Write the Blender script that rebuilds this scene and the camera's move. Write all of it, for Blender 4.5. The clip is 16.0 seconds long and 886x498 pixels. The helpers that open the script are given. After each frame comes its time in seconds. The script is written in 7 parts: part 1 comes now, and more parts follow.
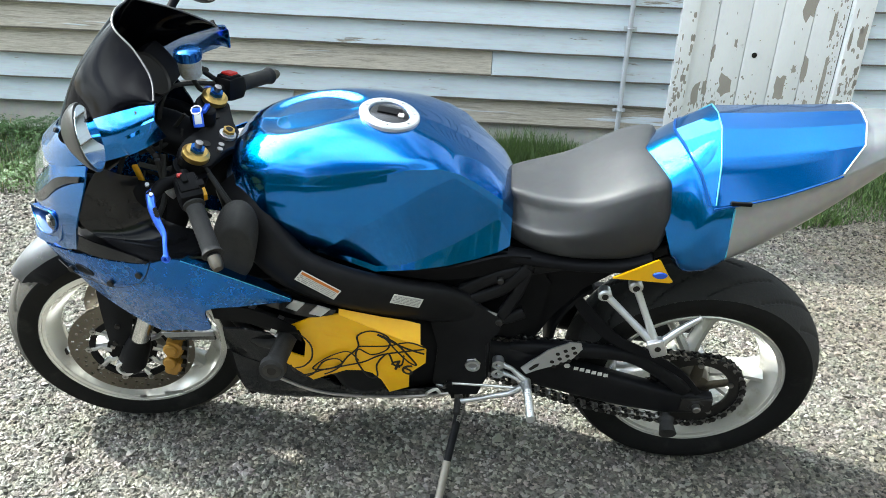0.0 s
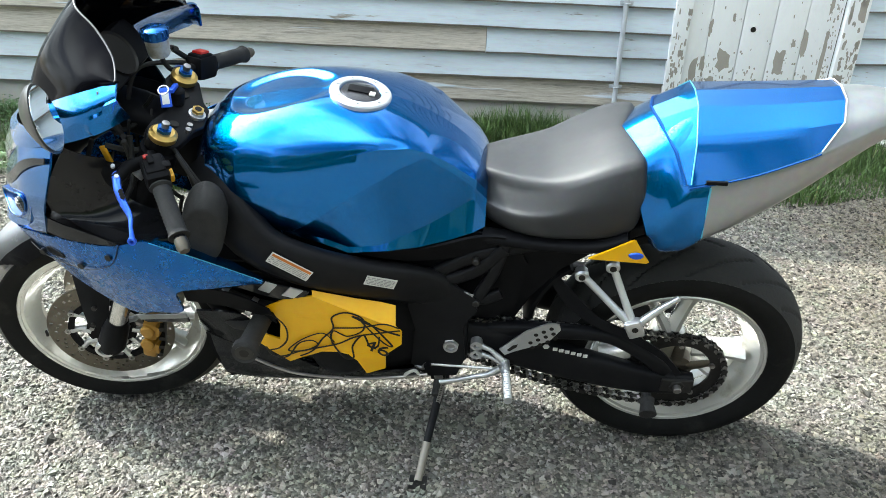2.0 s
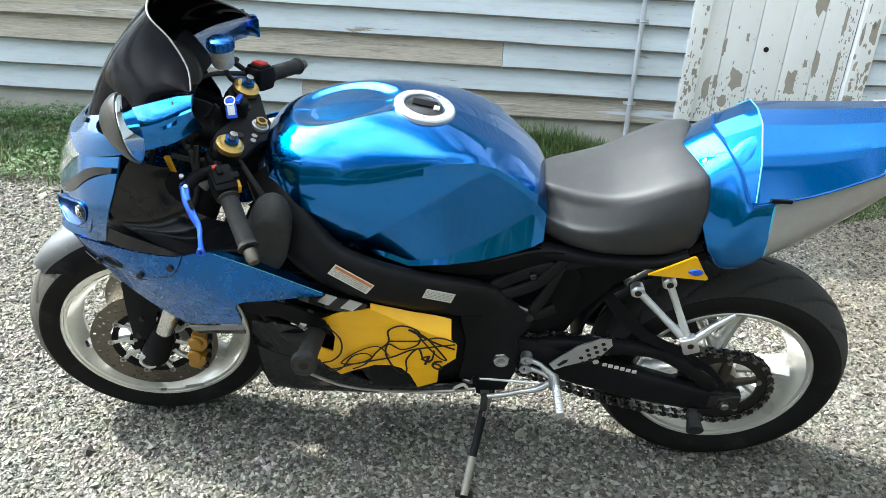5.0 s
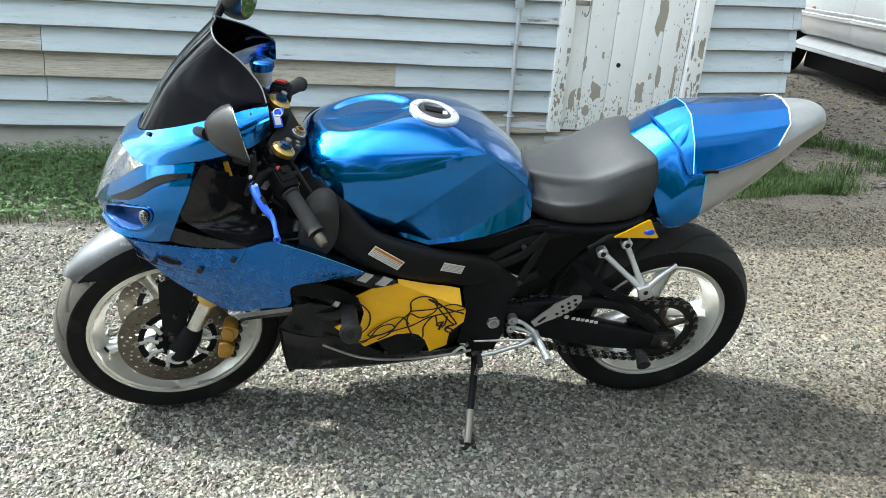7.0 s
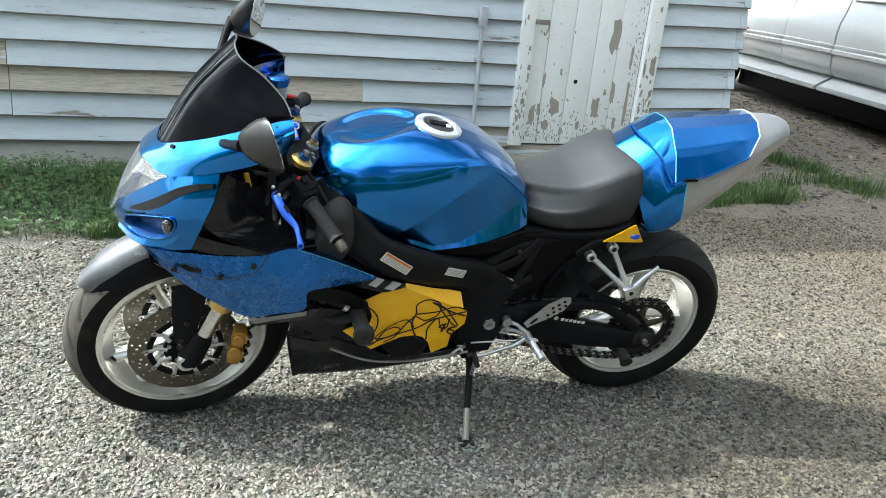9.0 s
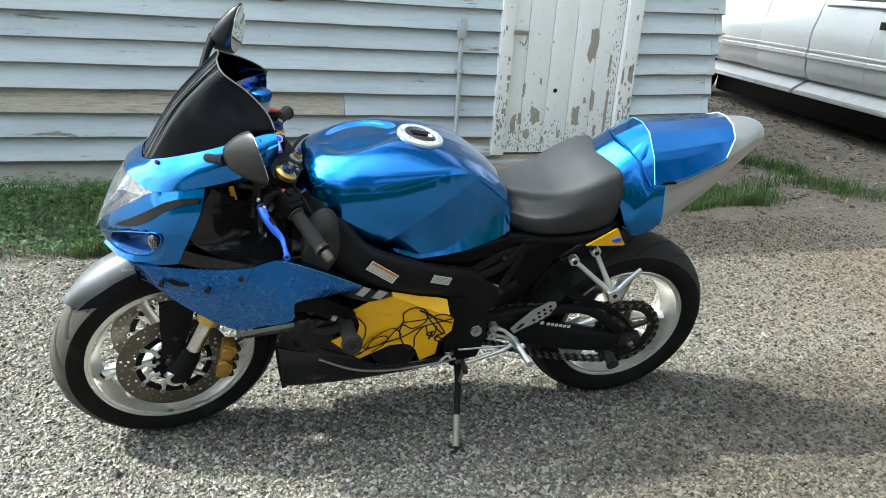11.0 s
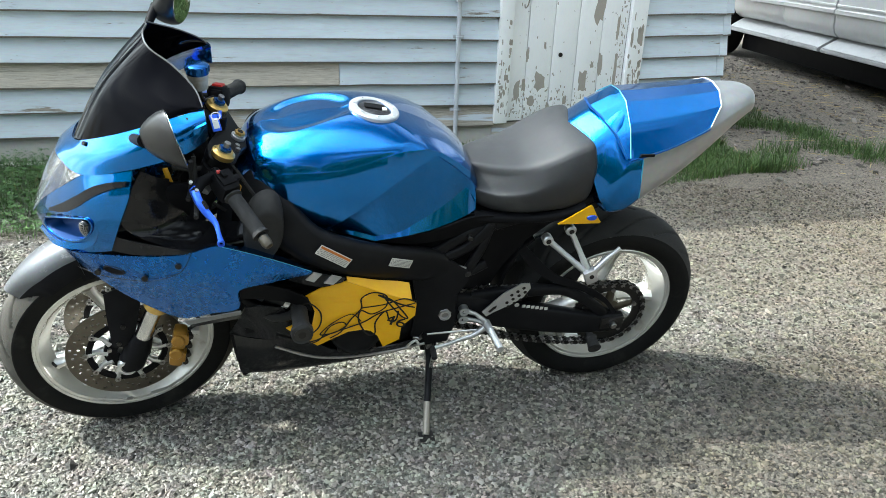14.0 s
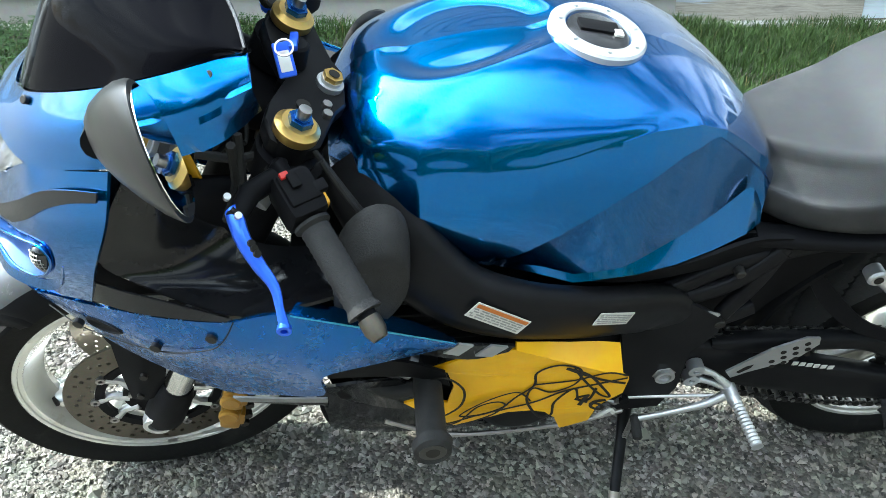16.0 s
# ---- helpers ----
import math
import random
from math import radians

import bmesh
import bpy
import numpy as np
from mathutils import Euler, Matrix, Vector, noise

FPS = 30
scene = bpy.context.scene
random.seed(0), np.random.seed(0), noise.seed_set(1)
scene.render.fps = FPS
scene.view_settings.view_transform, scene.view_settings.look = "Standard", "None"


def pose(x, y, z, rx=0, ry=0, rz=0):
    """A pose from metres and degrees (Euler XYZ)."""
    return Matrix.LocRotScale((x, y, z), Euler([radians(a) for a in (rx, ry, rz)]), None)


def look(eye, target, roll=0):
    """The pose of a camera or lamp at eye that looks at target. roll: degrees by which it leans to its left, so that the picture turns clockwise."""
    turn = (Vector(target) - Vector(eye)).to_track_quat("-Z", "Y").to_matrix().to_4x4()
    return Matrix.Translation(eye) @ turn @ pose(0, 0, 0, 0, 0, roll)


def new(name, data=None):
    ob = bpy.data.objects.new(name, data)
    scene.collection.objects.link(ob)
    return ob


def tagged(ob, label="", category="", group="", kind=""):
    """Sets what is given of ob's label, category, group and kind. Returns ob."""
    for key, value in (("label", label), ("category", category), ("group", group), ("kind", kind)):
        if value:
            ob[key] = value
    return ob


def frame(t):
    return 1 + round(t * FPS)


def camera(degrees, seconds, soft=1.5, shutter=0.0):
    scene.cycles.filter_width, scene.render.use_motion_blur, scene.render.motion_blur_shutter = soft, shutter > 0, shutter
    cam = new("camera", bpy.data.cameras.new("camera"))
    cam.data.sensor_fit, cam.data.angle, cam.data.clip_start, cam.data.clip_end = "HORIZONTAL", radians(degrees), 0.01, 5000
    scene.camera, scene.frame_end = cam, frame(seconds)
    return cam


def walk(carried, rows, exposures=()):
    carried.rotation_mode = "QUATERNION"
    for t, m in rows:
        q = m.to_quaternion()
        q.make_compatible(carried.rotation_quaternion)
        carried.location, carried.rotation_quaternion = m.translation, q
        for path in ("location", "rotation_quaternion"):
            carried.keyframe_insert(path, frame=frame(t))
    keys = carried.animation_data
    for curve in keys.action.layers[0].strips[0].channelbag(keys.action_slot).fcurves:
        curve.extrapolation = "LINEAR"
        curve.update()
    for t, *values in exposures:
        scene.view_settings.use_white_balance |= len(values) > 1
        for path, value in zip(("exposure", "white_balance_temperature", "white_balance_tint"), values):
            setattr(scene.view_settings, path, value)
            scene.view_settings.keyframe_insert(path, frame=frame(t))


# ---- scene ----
cam = camera(60.3, 16.0, 0.8)
PATH = [
    (0, (0.413, 0.512, 1.333), (0.527, 2.335, 0.519), 3.01),
    (0.5, (0.435, 0.525, 1.329), (0.506, 2.347, 0.508), 2.96),
    (1, (0.473, 0.529, 1.336), (0.556, 2.344, 0.500), 2.69),
    (1.5, (0.497, 0.530, 1.338), (0.625, 2.334, 0.484), 2.35),
    (2, (0.485, 0.529, 1.334), (0.580, 2.329, 0.466), 2.56),
    (2.5, (0.501, 0.534, 1.329), (0.559, 2.333, 0.456), 2.34),
    (3, (0.527, 0.534, 1.333), (0.613, 2.328, 0.454), 2.05),
    (3.5, (0.558, 0.539, 1.332), (0.785, 2.325, 0.462), 2.37),
    (4, (0.559, 0.544, 1.322), (0.753, 2.326, 0.434), 2.94),
    (4.5, (0.488, 0.541, 1.329), (0.622, 2.334, 0.454), 3.49),
    (4.7, (0.416, 0.544, 1.328), (0.525, 2.347, 0.471), 3.58),
    (6.8, (-0.030, 0.288, 1.335), (0.529, 2.053, 0.579), 5.20),
    (7, (-0.129, 0.262, 1.335), (0.427, 2.032, 0.587), 4.40),
    (7.5, (-0.288, 0.214, 1.315), (0.306, 1.987, 0.606), 3.04),
    (8, (-0.308, 0.215, 1.343), (0.350, 1.964, 0.630), 3.53),
    (10.3, (-0.339, 0.188, 1.339), (0.373, 1.924, 0.648), 5.88),
    (10.5, (-0.327, 0.186, 1.342), (0.398, 1.923, 0.668), 5.21),
    (11, (-0.328, 0.180, 1.339), (0.413, 1.913, 0.672), 4.06),
    (11.5, (-0.339, 0.190, 1.331), (0.320, 1.965, 0.688), 4.09),
    (12, (-0.344, 0.204, 1.331), (0.278, 1.990, 0.680), 4.27),
    (12.5, (-0.347, 0.209, 1.337), (0.269, 1.994, 0.677), 4.51),
    (13, (-0.300, 0.212, 1.343), (0.348, 1.969, 0.641), 2.43),
    (13.5, (-0.215, 0.222, 1.341), (0.491, 1.931, 0.578), 1.56),
    (14, (-0.107, 0.235, 1.341), (0.551, 1.967, 0.588), 2.65),
    (14.5, (-0.053, 0.343, 1.308), (0.505, 2.072, 0.472), 3.09),
    (15, (-0.064, 0.654, 1.298), (0.457, 2.369, 0.410), 3.70),
    (15.5, (-0.004, 0.913, 1.267), (0.483, 2.582, 0.279), 3.00),
    (16, (0.014, 1.177, 1.239), (0.363, 2.800, 0.124), 2.65),
]
walk(cam, [(t, look(eye, target, roll)) for t, eye, target, roll in PATH], [(0, 1.16, 6500, 3), (4.5, 1.18, 6500, 3), (7.0, 0.98, 6500, 3), (8.0, 0.88, 6500, 3), (10.5, 0.76, 6500, 3), (12.5, 0.74, 6450, 3), (14.5, 0.94, 6350, 2), (15.5, 1.14, 6250, 1), (16, 1.34, 6200, 0)])

# ---- light ----
SUN_TO = Vector((-0.82, 0.33, 1.0)).normalized()   # towards the sun
world = bpy.data.worlds.new("sky")
scene.world = world
world.use_nodes = True
wn = world.node_tree.nodes
sky = wn.new("ShaderNodeTexSky")
sky.sky_type, sky.sun_disc = "NISHITA", False
sky.sun_elevation = math.asin(SUN_TO.z)
sky.sun_rotation = math.atan2(SUN_TO.x, SUN_TO.y)
sky.air_density, sky.dust_density, sky.ozone_density = 1.0, 1.5, 1.0
# broken white cloud over the blue
wl = world.node_tree.links.new
wc, wsep, wadd, wdx, wdy, wcomb = (wn.new(k) for k in ("ShaderNodeTexCoord", "ShaderNodeSeparateXYZ", "ShaderNodeMath", "ShaderNodeMath", "ShaderNodeMath", "ShaderNodeCombineXYZ"))
wl(wc.outputs["Generated"], wsep.inputs[0])
wadd.operation, wdx.operation, wdy.operation = "ADD", "DIVIDE", "DIVIDE"
wl(wsep.outputs[2], wadd.inputs[0])
wadd.inputs[1].default_value = 0.25
for node, k in ((wdx, 0), (wdy, 1)):
    wl(wsep.outputs[k], node.inputs[0])
    wl(wadd.outputs[0], node.inputs[1])
    wl(node.outputs[0], wcomb.inputs[k])
cloud = wn.new("ShaderNodeTexNoise")
cloud.inputs["Scale"].default_value, cloud.inputs["Detail"].default_value, cloud.inputs["Roughness"].default_value = 1.7, 7.0, 0.58
wl(wcomb.outputs[0], cloud.inputs["Vector"])
cover = wn.new("ShaderNodeMapRange")
cover.inputs[1].default_value, cover.inputs[2].default_value = 0.42, 0.58
wl(cloud.outputs[0], cover.inputs[0])
cmix = wn.new("ShaderNodeMix")
cmix.data_type = "RGBA"
wl(cover.outputs[0], cmix.inputs[0])
wl(sky.outputs[0], cmix.inputs[6])
cmix.inputs[7].default_value = (14.6, 15.6, 16.8, 1)
# thin cloud scatters the sun forward: brighter towards it
wdot, wpow, wgain = (wn.new(k) for k in ("ShaderNodeVectorMath", "ShaderNodeMath", "ShaderNodeMath"))
wdot.operation, wpow.operation, wgain.operation = "DOT_PRODUCT", "POWER", "MULTIPLY_ADD"
wl(wc.outputs["Generated"], wdot.inputs[0])
wdot.inputs[1].default_value = SUN_TO
wl(wdot.outputs["Value"], wpow.inputs[0])
wpow.use_clamp = True
wpow.inputs[1].default_value = 3.0
wl(wpow.outputs[0], wgain.inputs[0])
wgain.inputs[1].default_value, wgain.inputs[2].default_value = 6.0, 1.0
wpow2, wgain2 = wn.new("ShaderNodeMath"), wn.new("ShaderNodeMath")
wpow2.operation, wgain2.operation, wpow2.use_clamp = "POWER", "MULTIPLY_ADD", True
wl(wdot.outputs["Value"], wpow2.inputs[0])
wpow2.inputs[1].default_value = 14.0
wl(wpow2.outputs[0], wgain2.inputs[0])
wgain2.inputs[1].default_value = 11.0
wl(wgain.outputs[0], wgain2.inputs[2])
wmul = wn.new("ShaderNodeVectorMath")
wmul.operation = "SCALE"
wl(cmix.outputs[2], wmul.inputs[0])
wl(wgain2.outputs[0], wmul.inputs["Scale"])
wl(wmul.outputs[0], wn["Background"].inputs[0])
wn["Background"].inputs[1].default_value = 0.051
sun = new("sun", bpy.data.lights.new("sun", "SUN"))
sun.data.energy, sun.data.angle, sun.data.color = 4.0, radians(0.6), (1.0, 0.97, 0.91)
sun.matrix_world = look(SUN_TO * 20, (0, 0, 0))


# ---- materials ----
def mat(name, base=(0.5, 0.5, 0.5), rough=0.5, metal=0.0, coat=0.0, vary=None, scale=8.0, bump=0.0, bump_scale=60.0,
        stain=None, stain_scale=3.0, stain_at=(0.55, 0.7), rough_vary=0.0, spec=0.5, per_object=0.0, per_island=0.0, trans=0.0):
    """A Principled material with two scales of colour variation, optional stains, bump and a random shift per piece."""
    m = bpy.data.materials.new(name)
    m.use_nodes = True
    nt = m.node_tree
    n, link = nt.nodes, nt.links.new
    p = n["Principled BSDF"]
    p.inputs["Roughness"].default_value = rough
    p.inputs["Metallic"].default_value = metal
    p.inputs["Coat Weight"].default_value = coat
    p.inputs["Coat Roughness"].default_value = 0.03
    p.inputs["Specular IOR Level"].default_value = spec
    p.inputs["Transmission Weight"].default_value = trans
    p.inputs["Base Color"].default_value = (*base, 1)
    tc = n.new("ShaderNodeTexCoord")
    colour = None

    def noise_node(s, detail=4.0, rough_=0.6):
        t = n.new("ShaderNodeTexNoise")
        t.inputs["Scale"].default_value, t.inputs["Detail"].default_value, t.inputs["Roughness"].default_value = s, detail, rough_
        link(tc.outputs["Object"], t.inputs["Vector"])
        return t

    def mix(fac, a, b, blend="MIX"):
        x = n.new("ShaderNodeMix")
        x.data_type, x.blend_type = "RGBA", blend
        for sock, v in ((x.inputs[0], fac), (x.inputs[6], a), (x.inputs[7], b)):
            if hasattr(v, "is_linked"):
                link(v, sock)
            elif isinstance(v, (int, float)):
                sock.default_value = v
            else:
                sock.default_value = (*v, 1)
        return x.outputs[2]

    if vary:
        big = noise_node(scale)
        colour = mix(big.outputs[0], base, vary)
        fine = noise_node(scale * 9)
        colour = mix(0.25, colour, fine.outputs[1], "SOFT_LIGHT")
    if stain:
        s = noise_node(stain_scale, 6.0, 0.65)
        r = n.new("ShaderNodeMapRange")
        r.inputs[1].default_value, r.inputs[2].default_value = stain_at
        link(s.outputs[0], r.inputs[0])
        colour = mix(r.outputs[0], colour or base, stain)
    for amount, node, out in ((per_object, "ShaderNodeObjectInfo", "Random"), (per_island, "ShaderNodeNewGeometry", "Random Per Island")):
        if amount:
            i = n.new(node)
            r = n.new("ShaderNodeMapRange")
            r.inputs[3].default_value, r.inputs[4].default_value = 1 - amount, 1 + amount
            link(i.outputs[out], r.inputs[0])
            c = n.new("ShaderNodeCombineColor")
            for k in range(3):
                link(r.outputs[0], c.inputs[k])
            colour = mix(1.0, colour or base, c.outputs[0], "MULTIPLY")
    if colour:
        link(colour, p.inputs["Base Color"])
    if rough_vary:
        t = noise_node(scale * 3 if vary else 12.0)
        r = n.new("ShaderNodeMapRange")
        r.inputs[3].default_value, r.inputs[4].default_value = max(0.02, rough - rough_vary), min(1, rough + rough_vary)
        link(t.outputs[0], r.inputs[0])
        link(r.outputs[0], p.inputs["Roughness"])
    if bump:
        t = noise_node(bump_scale, 5.0)
        b = n.new("ShaderNodeBump")
        b.inputs["Strength"].default_value, b.inputs["Distance"].default_value = bump, 0.004
        link(t.outputs[0], b.inputs["Height"])
        link(b.outputs[0], p.inputs["Normal"])
    return m


def peeling(name, paint, wood, scale, at, stretch=(1, 1, 6), gap=0.04, per_object=0.0, grain=60.0, grime=1.0):
    """Old paint on weathered wood: patches where the paint has come off, grain along the board."""
    m = mat(name, rough=0.75)
    nt = m.node_tree
    n, link = nt.nodes, nt.links.new
    p = n["Principled BSDF"]
    tc, mp = n.new("ShaderNodeTexCoord"), n.new("ShaderNodeMapping")
    mp.inputs["Scale"].default_value = stretch
    link(tc.outputs["Object"], mp.inputs["Vector"])
    oi = n.new("ShaderNodeObjectInfo")
    off = n.new("ShaderNodeVectorMath")
    off.operation = "MULTIPLY_ADD"
    link(oi.outputs["Random"], off.inputs[0])
    off.inputs[1].default_value = (37.0, 11.0, 23.0)
    link(mp.outputs[0], off.inputs[2])

    def tex(s, d=6.0, r=0.65):
        t = n.new("ShaderNodeTexNoise")
        t.inputs["Scale"].default_value, t.inputs["Detail"].default_value, t.inputs["Roughness"].default_value = s, d, r
        link(off.outputs[0], t.inputs["Vector"])
        return t

    def ramp(sock, a, b, lo=0.0, hi=1.0):
        r = n.new("ShaderNodeMapRange")
        for k, v in zip((1, 2, 3, 4), (a, b, lo, hi)):
            r.inputs[k].default_value = v
        link(sock, r.inputs[0])
        return r.outputs[0]

    def mixc(f, a, b, blend="MIX"):
        x = n.new("ShaderNodeMix")
        x.data_type, x.blend_type = "RGBA", blend
        for sock, v in ((x.inputs[0], f), (x.inputs[6], a), (x.inputs[7], b)):
            if hasattr(v, "is_linked"):
                link(v, sock)
            elif isinstance(v, (int, float)):
                sock.default_value = v
            else:
                sock.default_value = (*v, 1)
        return x.outputs[2]

    peel = tex(scale)
    mask = ramp(peel.outputs[0], at, at + gap)
    fine = tex(scale * 7, 3.0)
    chips = ramp(fine.outputs[0], 0.70, 0.73)
    grn = tex(grain, 4.0, 0.7)
    dirt = tex(scale * 0.5, 3.0)
    pc = mixc(ramp(dirt.outputs[0], 0.35, 0.75), paint, [c * (1 - 0.18 * grime) for c in paint])
    streak = tex(scale * 3.0, 5.0, 0.75)
    pc = mixc(ramp(streak.outputs[0], 0.50, 0.78), pc, [c * (1 - 0.26 * grime) for c in paint])
    pc = mixc(0.40, pc, grn.outputs[1], "SOFT_LIGHT")
    fibre = tex(scale * 4.5, 6.0, 0.8)
    wc = mixc(ramp(grn.outputs[0], 0.3, 0.7), [c * 0.6 for c in wood], wood)
    wc = mixc(ramp(fibre.outputs[0], 0.52, 0.66), wc, [c * 0.42 for c in wood])
    f = n.new("ShaderNodeMath")
    f.operation = "MAXIMUM"
    link(mask, f.inputs[0])
    link(chips, f.inputs[1])
    col = mixc(f.outputs[0], pc, wc)
    if per_object:
        r = ramp(oi.outputs["Random"], 0.0, 1.0, 1 - per_object, 1 + per_object)
        c = n.new("ShaderNodeCombineColor")
        for k in range(3):
            link(r, c.inputs[k])
        col = mixc(1.0, col, c.outputs[0], "MULTIPLY")
    link(col, p.inputs["Base Color"])
    h = n.new("ShaderNodeMath")
    h.operation = "MULTIPLY_ADD"
    link(grn.outputs[0], h.inputs[0])
    h.inputs[1].default_value = 0.35
    inv = ramp(f.outputs[0], 0, 1, 1.0, 0.0)
    link(inv, h.inputs[2])
    b = n.new("ShaderNodeBump")
    b.inputs["Strength"].default_value, b.inputs["Distance"].default_value = 0.7, 0.002
    link(h.outputs[0], b.inputs["Height"])
    link(b.outputs[0], p.inputs["Normal"])
    return m


M_BLUE = mat("blue_paint", (0.0, 0.076, 0.36), 0.08, 1.0, 1.0, vary=(0.0, 0.085, 0.40), scale=5)


def flakes(m, colour, rough, share, coat=1.0, coat_ior=1.32):
    """Metal flakes under a clear lacquer: a second, wider gloss mixed into a paint."""
    nt = m.node_tree
    n, link = nt.nodes, nt.links.new
    p = n["Principled BSDF"]
    q, x = n.new("ShaderNodeBsdfPrincipled"), n.new("ShaderNodeMixShader")
    q.inputs["Roughness"].default_value, q.inputs["Metallic"].default_value = rough, 1.0
    q.inputs["Base Color"].default_value = (*colour, 1)
    for sh in (p, q):
        sh.inputs["Coat Weight"].default_value, sh.inputs["Coat Roughness"].default_value, sh.inputs["Coat IOR"].default_value = coat, 0.015, coat_ior
    x.inputs[0].default_value = share
    link(p.outputs[0], x.inputs[1])
    link(q.outputs[0], x.inputs[2])
    link(x.outputs[0], n["Material Output"].inputs[0])


flakes(M_BLUE, (0.0, 0.195, 0.53), 0.27, 0.50, 1.0, 1.38)
M_CHROME = mat("polished_tube", (0.75, 0.75, 0.74), 0.12, 1.0, vary=(0.62, 0.61, 0.6), scale=40)
M_INTAKE = mat("intake_blue", (0.0, 0.03, 0.14), 0.4, 0.4, vary=(0.0, 0.045, 0.18), scale=20)
M_BLACK = mat("black_plastic", (0.004, 0.004, 0.005), 0.5, spec=0.06, vary=(0.010, 0.010, 0.011), scale=20, bump=0.05, bump_scale=300)
M_GLOSSBLACK = mat("gloss_black", (0.004, 0.004, 0.005), 0.12, 0.0, 0.0, spec=0.3, vary=(0.014, 0.014, 0.015), scale=14)
M_FRAME = mat("frame_black", (0.004, 0.004, 0.005), 0.36, 0.0, spec=0.09, vary=(0.015, 0.015, 0.016), scale=16)
M_YELLOW = mat("yellow_paint", (0.80, 0.43, 0.002), 0.35, 0.0, 0.3, vary=(0.72, 0.37, 0.002), scale=6, spec=0.3)
M_SEAT = mat("seat_vinyl", (0.022, 0.023, 0.025), 0.48, vary=(0.038, 0.039, 0.041), scale=9, bump=0.10, bump_scale=700, rough_vary=0.1, stain=(0.062, 0.062, 0.061), stain_scale=5, stain_at=(0.52, 0.75), spec=0.27)
M_CRACKLE = mat("crackled_blue_lacquer", (0.0, 0.095, 0.36), 0.24, 0.85, 0.4, vary=(0.0, 0.115, 0.42), scale=6)


def crackle(m, pale, scale, patch):
    """Lacquer that lifts in small pale flakes, clustered in patches, with raised edges."""
    nt = m.node_tree
    n, link = nt.nodes, nt.links.new
    p = n["Principled BSDF"]
    old = p.inputs["Base Color"].links[0].from_socket
    tc = n.new("ShaderNodeTexCoord")
    vals = []
    for s_, d_, lo, hi in ((scale, 3.0, 0.53, 0.60), (patch, 4.0, 0.44, 0.60)):
        t, r = n.new("ShaderNodeTexNoise"), n.new("ShaderNodeMapRange")
        t.inputs["Scale"].default_value, t.inputs["Detail"].default_value, t.inputs["Distortion"].default_value = s_, d_, 1.2
        link(tc.outputs["Object"], t.inputs["Vector"])
        r.inputs[1].default_value, r.inputs[2].default_value = lo, hi
        link(t.outputs[0], r.inputs[0])
        vals.append(r.outputs[0])
    f, x, b, g = (n.new(k) for k in ("ShaderNodeMath", "ShaderNodeMix", "ShaderNodeBump", "ShaderNodeMapRange"))
    f.operation, x.data_type = "MULTIPLY", "RGBA"
    link(vals[0], f.inputs[0])
    link(vals[1], f.inputs[1])
    link(f.outputs[0], x.inputs[0])
    link(old, x.inputs[6])
    x.inputs[7].default_value = (*pale, 1)
    link(x.outputs[2], p.inputs["Base Color"])
    b.inputs["Strength"].default_value, b.inputs["Distance"].default_value = 0.45, 0.002
    link(f.outputs[0], b.inputs["Height"])
    link(b.outputs[0], p.inputs["Normal"])
    g.inputs[3].default_value, g.inputs[4].default_value = 0.22, 0.5
    link(f.outputs[0], g.inputs[0])
    link(g.outputs[0], p.inputs["Roughness"])


crackle(M_CRACKLE, (0.03, 0.155, 0.37), 95.0, 9.0)
M_TAILSILVER = mat("tail_silver", (0.31, 0.318, 0.325), 0.34, 0.7, 0.2, vary=(0.26, 0.267, 0.272), scale=6)
M_GLINT = mat("pale_edge_line", (0.06, 0.34, 0.46), 0.35, 0.4, 0.2, vary=(0.09, 0.40, 0.52), scale=20)
M_REARTREAD = mat("rear_tread", (0.017, 0.017, 0.017), 0.75, spec=0.25, vary=(0.032, 0.031, 0.029), scale=14, stain=(0.10, 0.092, 0.078), stain_scale=60, stain_at=(0.66, 0.8), bump=0.3, bump_scale=180)
M_GAPBLUE = mat("dark_blue_gap", (0.0, 0.045, 0.20), 0.4, 0.6, vary=(0.0, 0.06, 0.25), scale=20)
M_CAPBLUE = mat("blue_metal_cap", (0.01, 0.08, 0.28), 0.22, 0.8, vary=(0.015, 0.11, 0.34), scale=30)
M_RINGMETAL = mat("filler_ring_metal", (0.58, 0.60, 0.62), 0.28, 0.6, 0.2, vary=(0.48, 0.50, 0.52), scale=30)
M_LID = mat("filler_lid_metal", (0.045, 0.046, 0.05), 0.25, 0.6, 0.2, vary=(0.03, 0.03, 0.033), scale=30)
M_FENDER = mat("scuffed_fender", (0.11, 0.114, 0.12), 0.42, 0.4, 0.05, vary=(0.075, 0.078, 0.082), scale=16, stain=(0.28, 0.28, 0.28), stain_scale=22, stain_at=(0.6, 0.7))
M_SILVER = mat("silver_paint", (0.55, 0.56, 0.57), 0.35, 0.75, 0.3, vary=(0.48, 0.49, 0.50), scale=6)
M_DULLSILVER = mat("dull_silver_decal", (0.22, 0.22, 0.215), 0.5, 0.3, vary=(0.12, 0.12, 0.118), scale=25)
M_ALU = mat("aluminium", (0.66, 0.67, 0.68), 0.38, 0.85, vary=(0.5, 0.5, 0.5), scale=30)
M_STEEL = mat("worn_steel", (0.42, 0.41, 0.40), 0.35, 1.0, vary=(0.3, 0.29, 0.28), scale=40)
M_WORN = mat("worn_bare_metal", (0.30, 0.27, 0.23), 0.5, 0.6, vary=(0.20, 0.18, 0.15), scale=40)
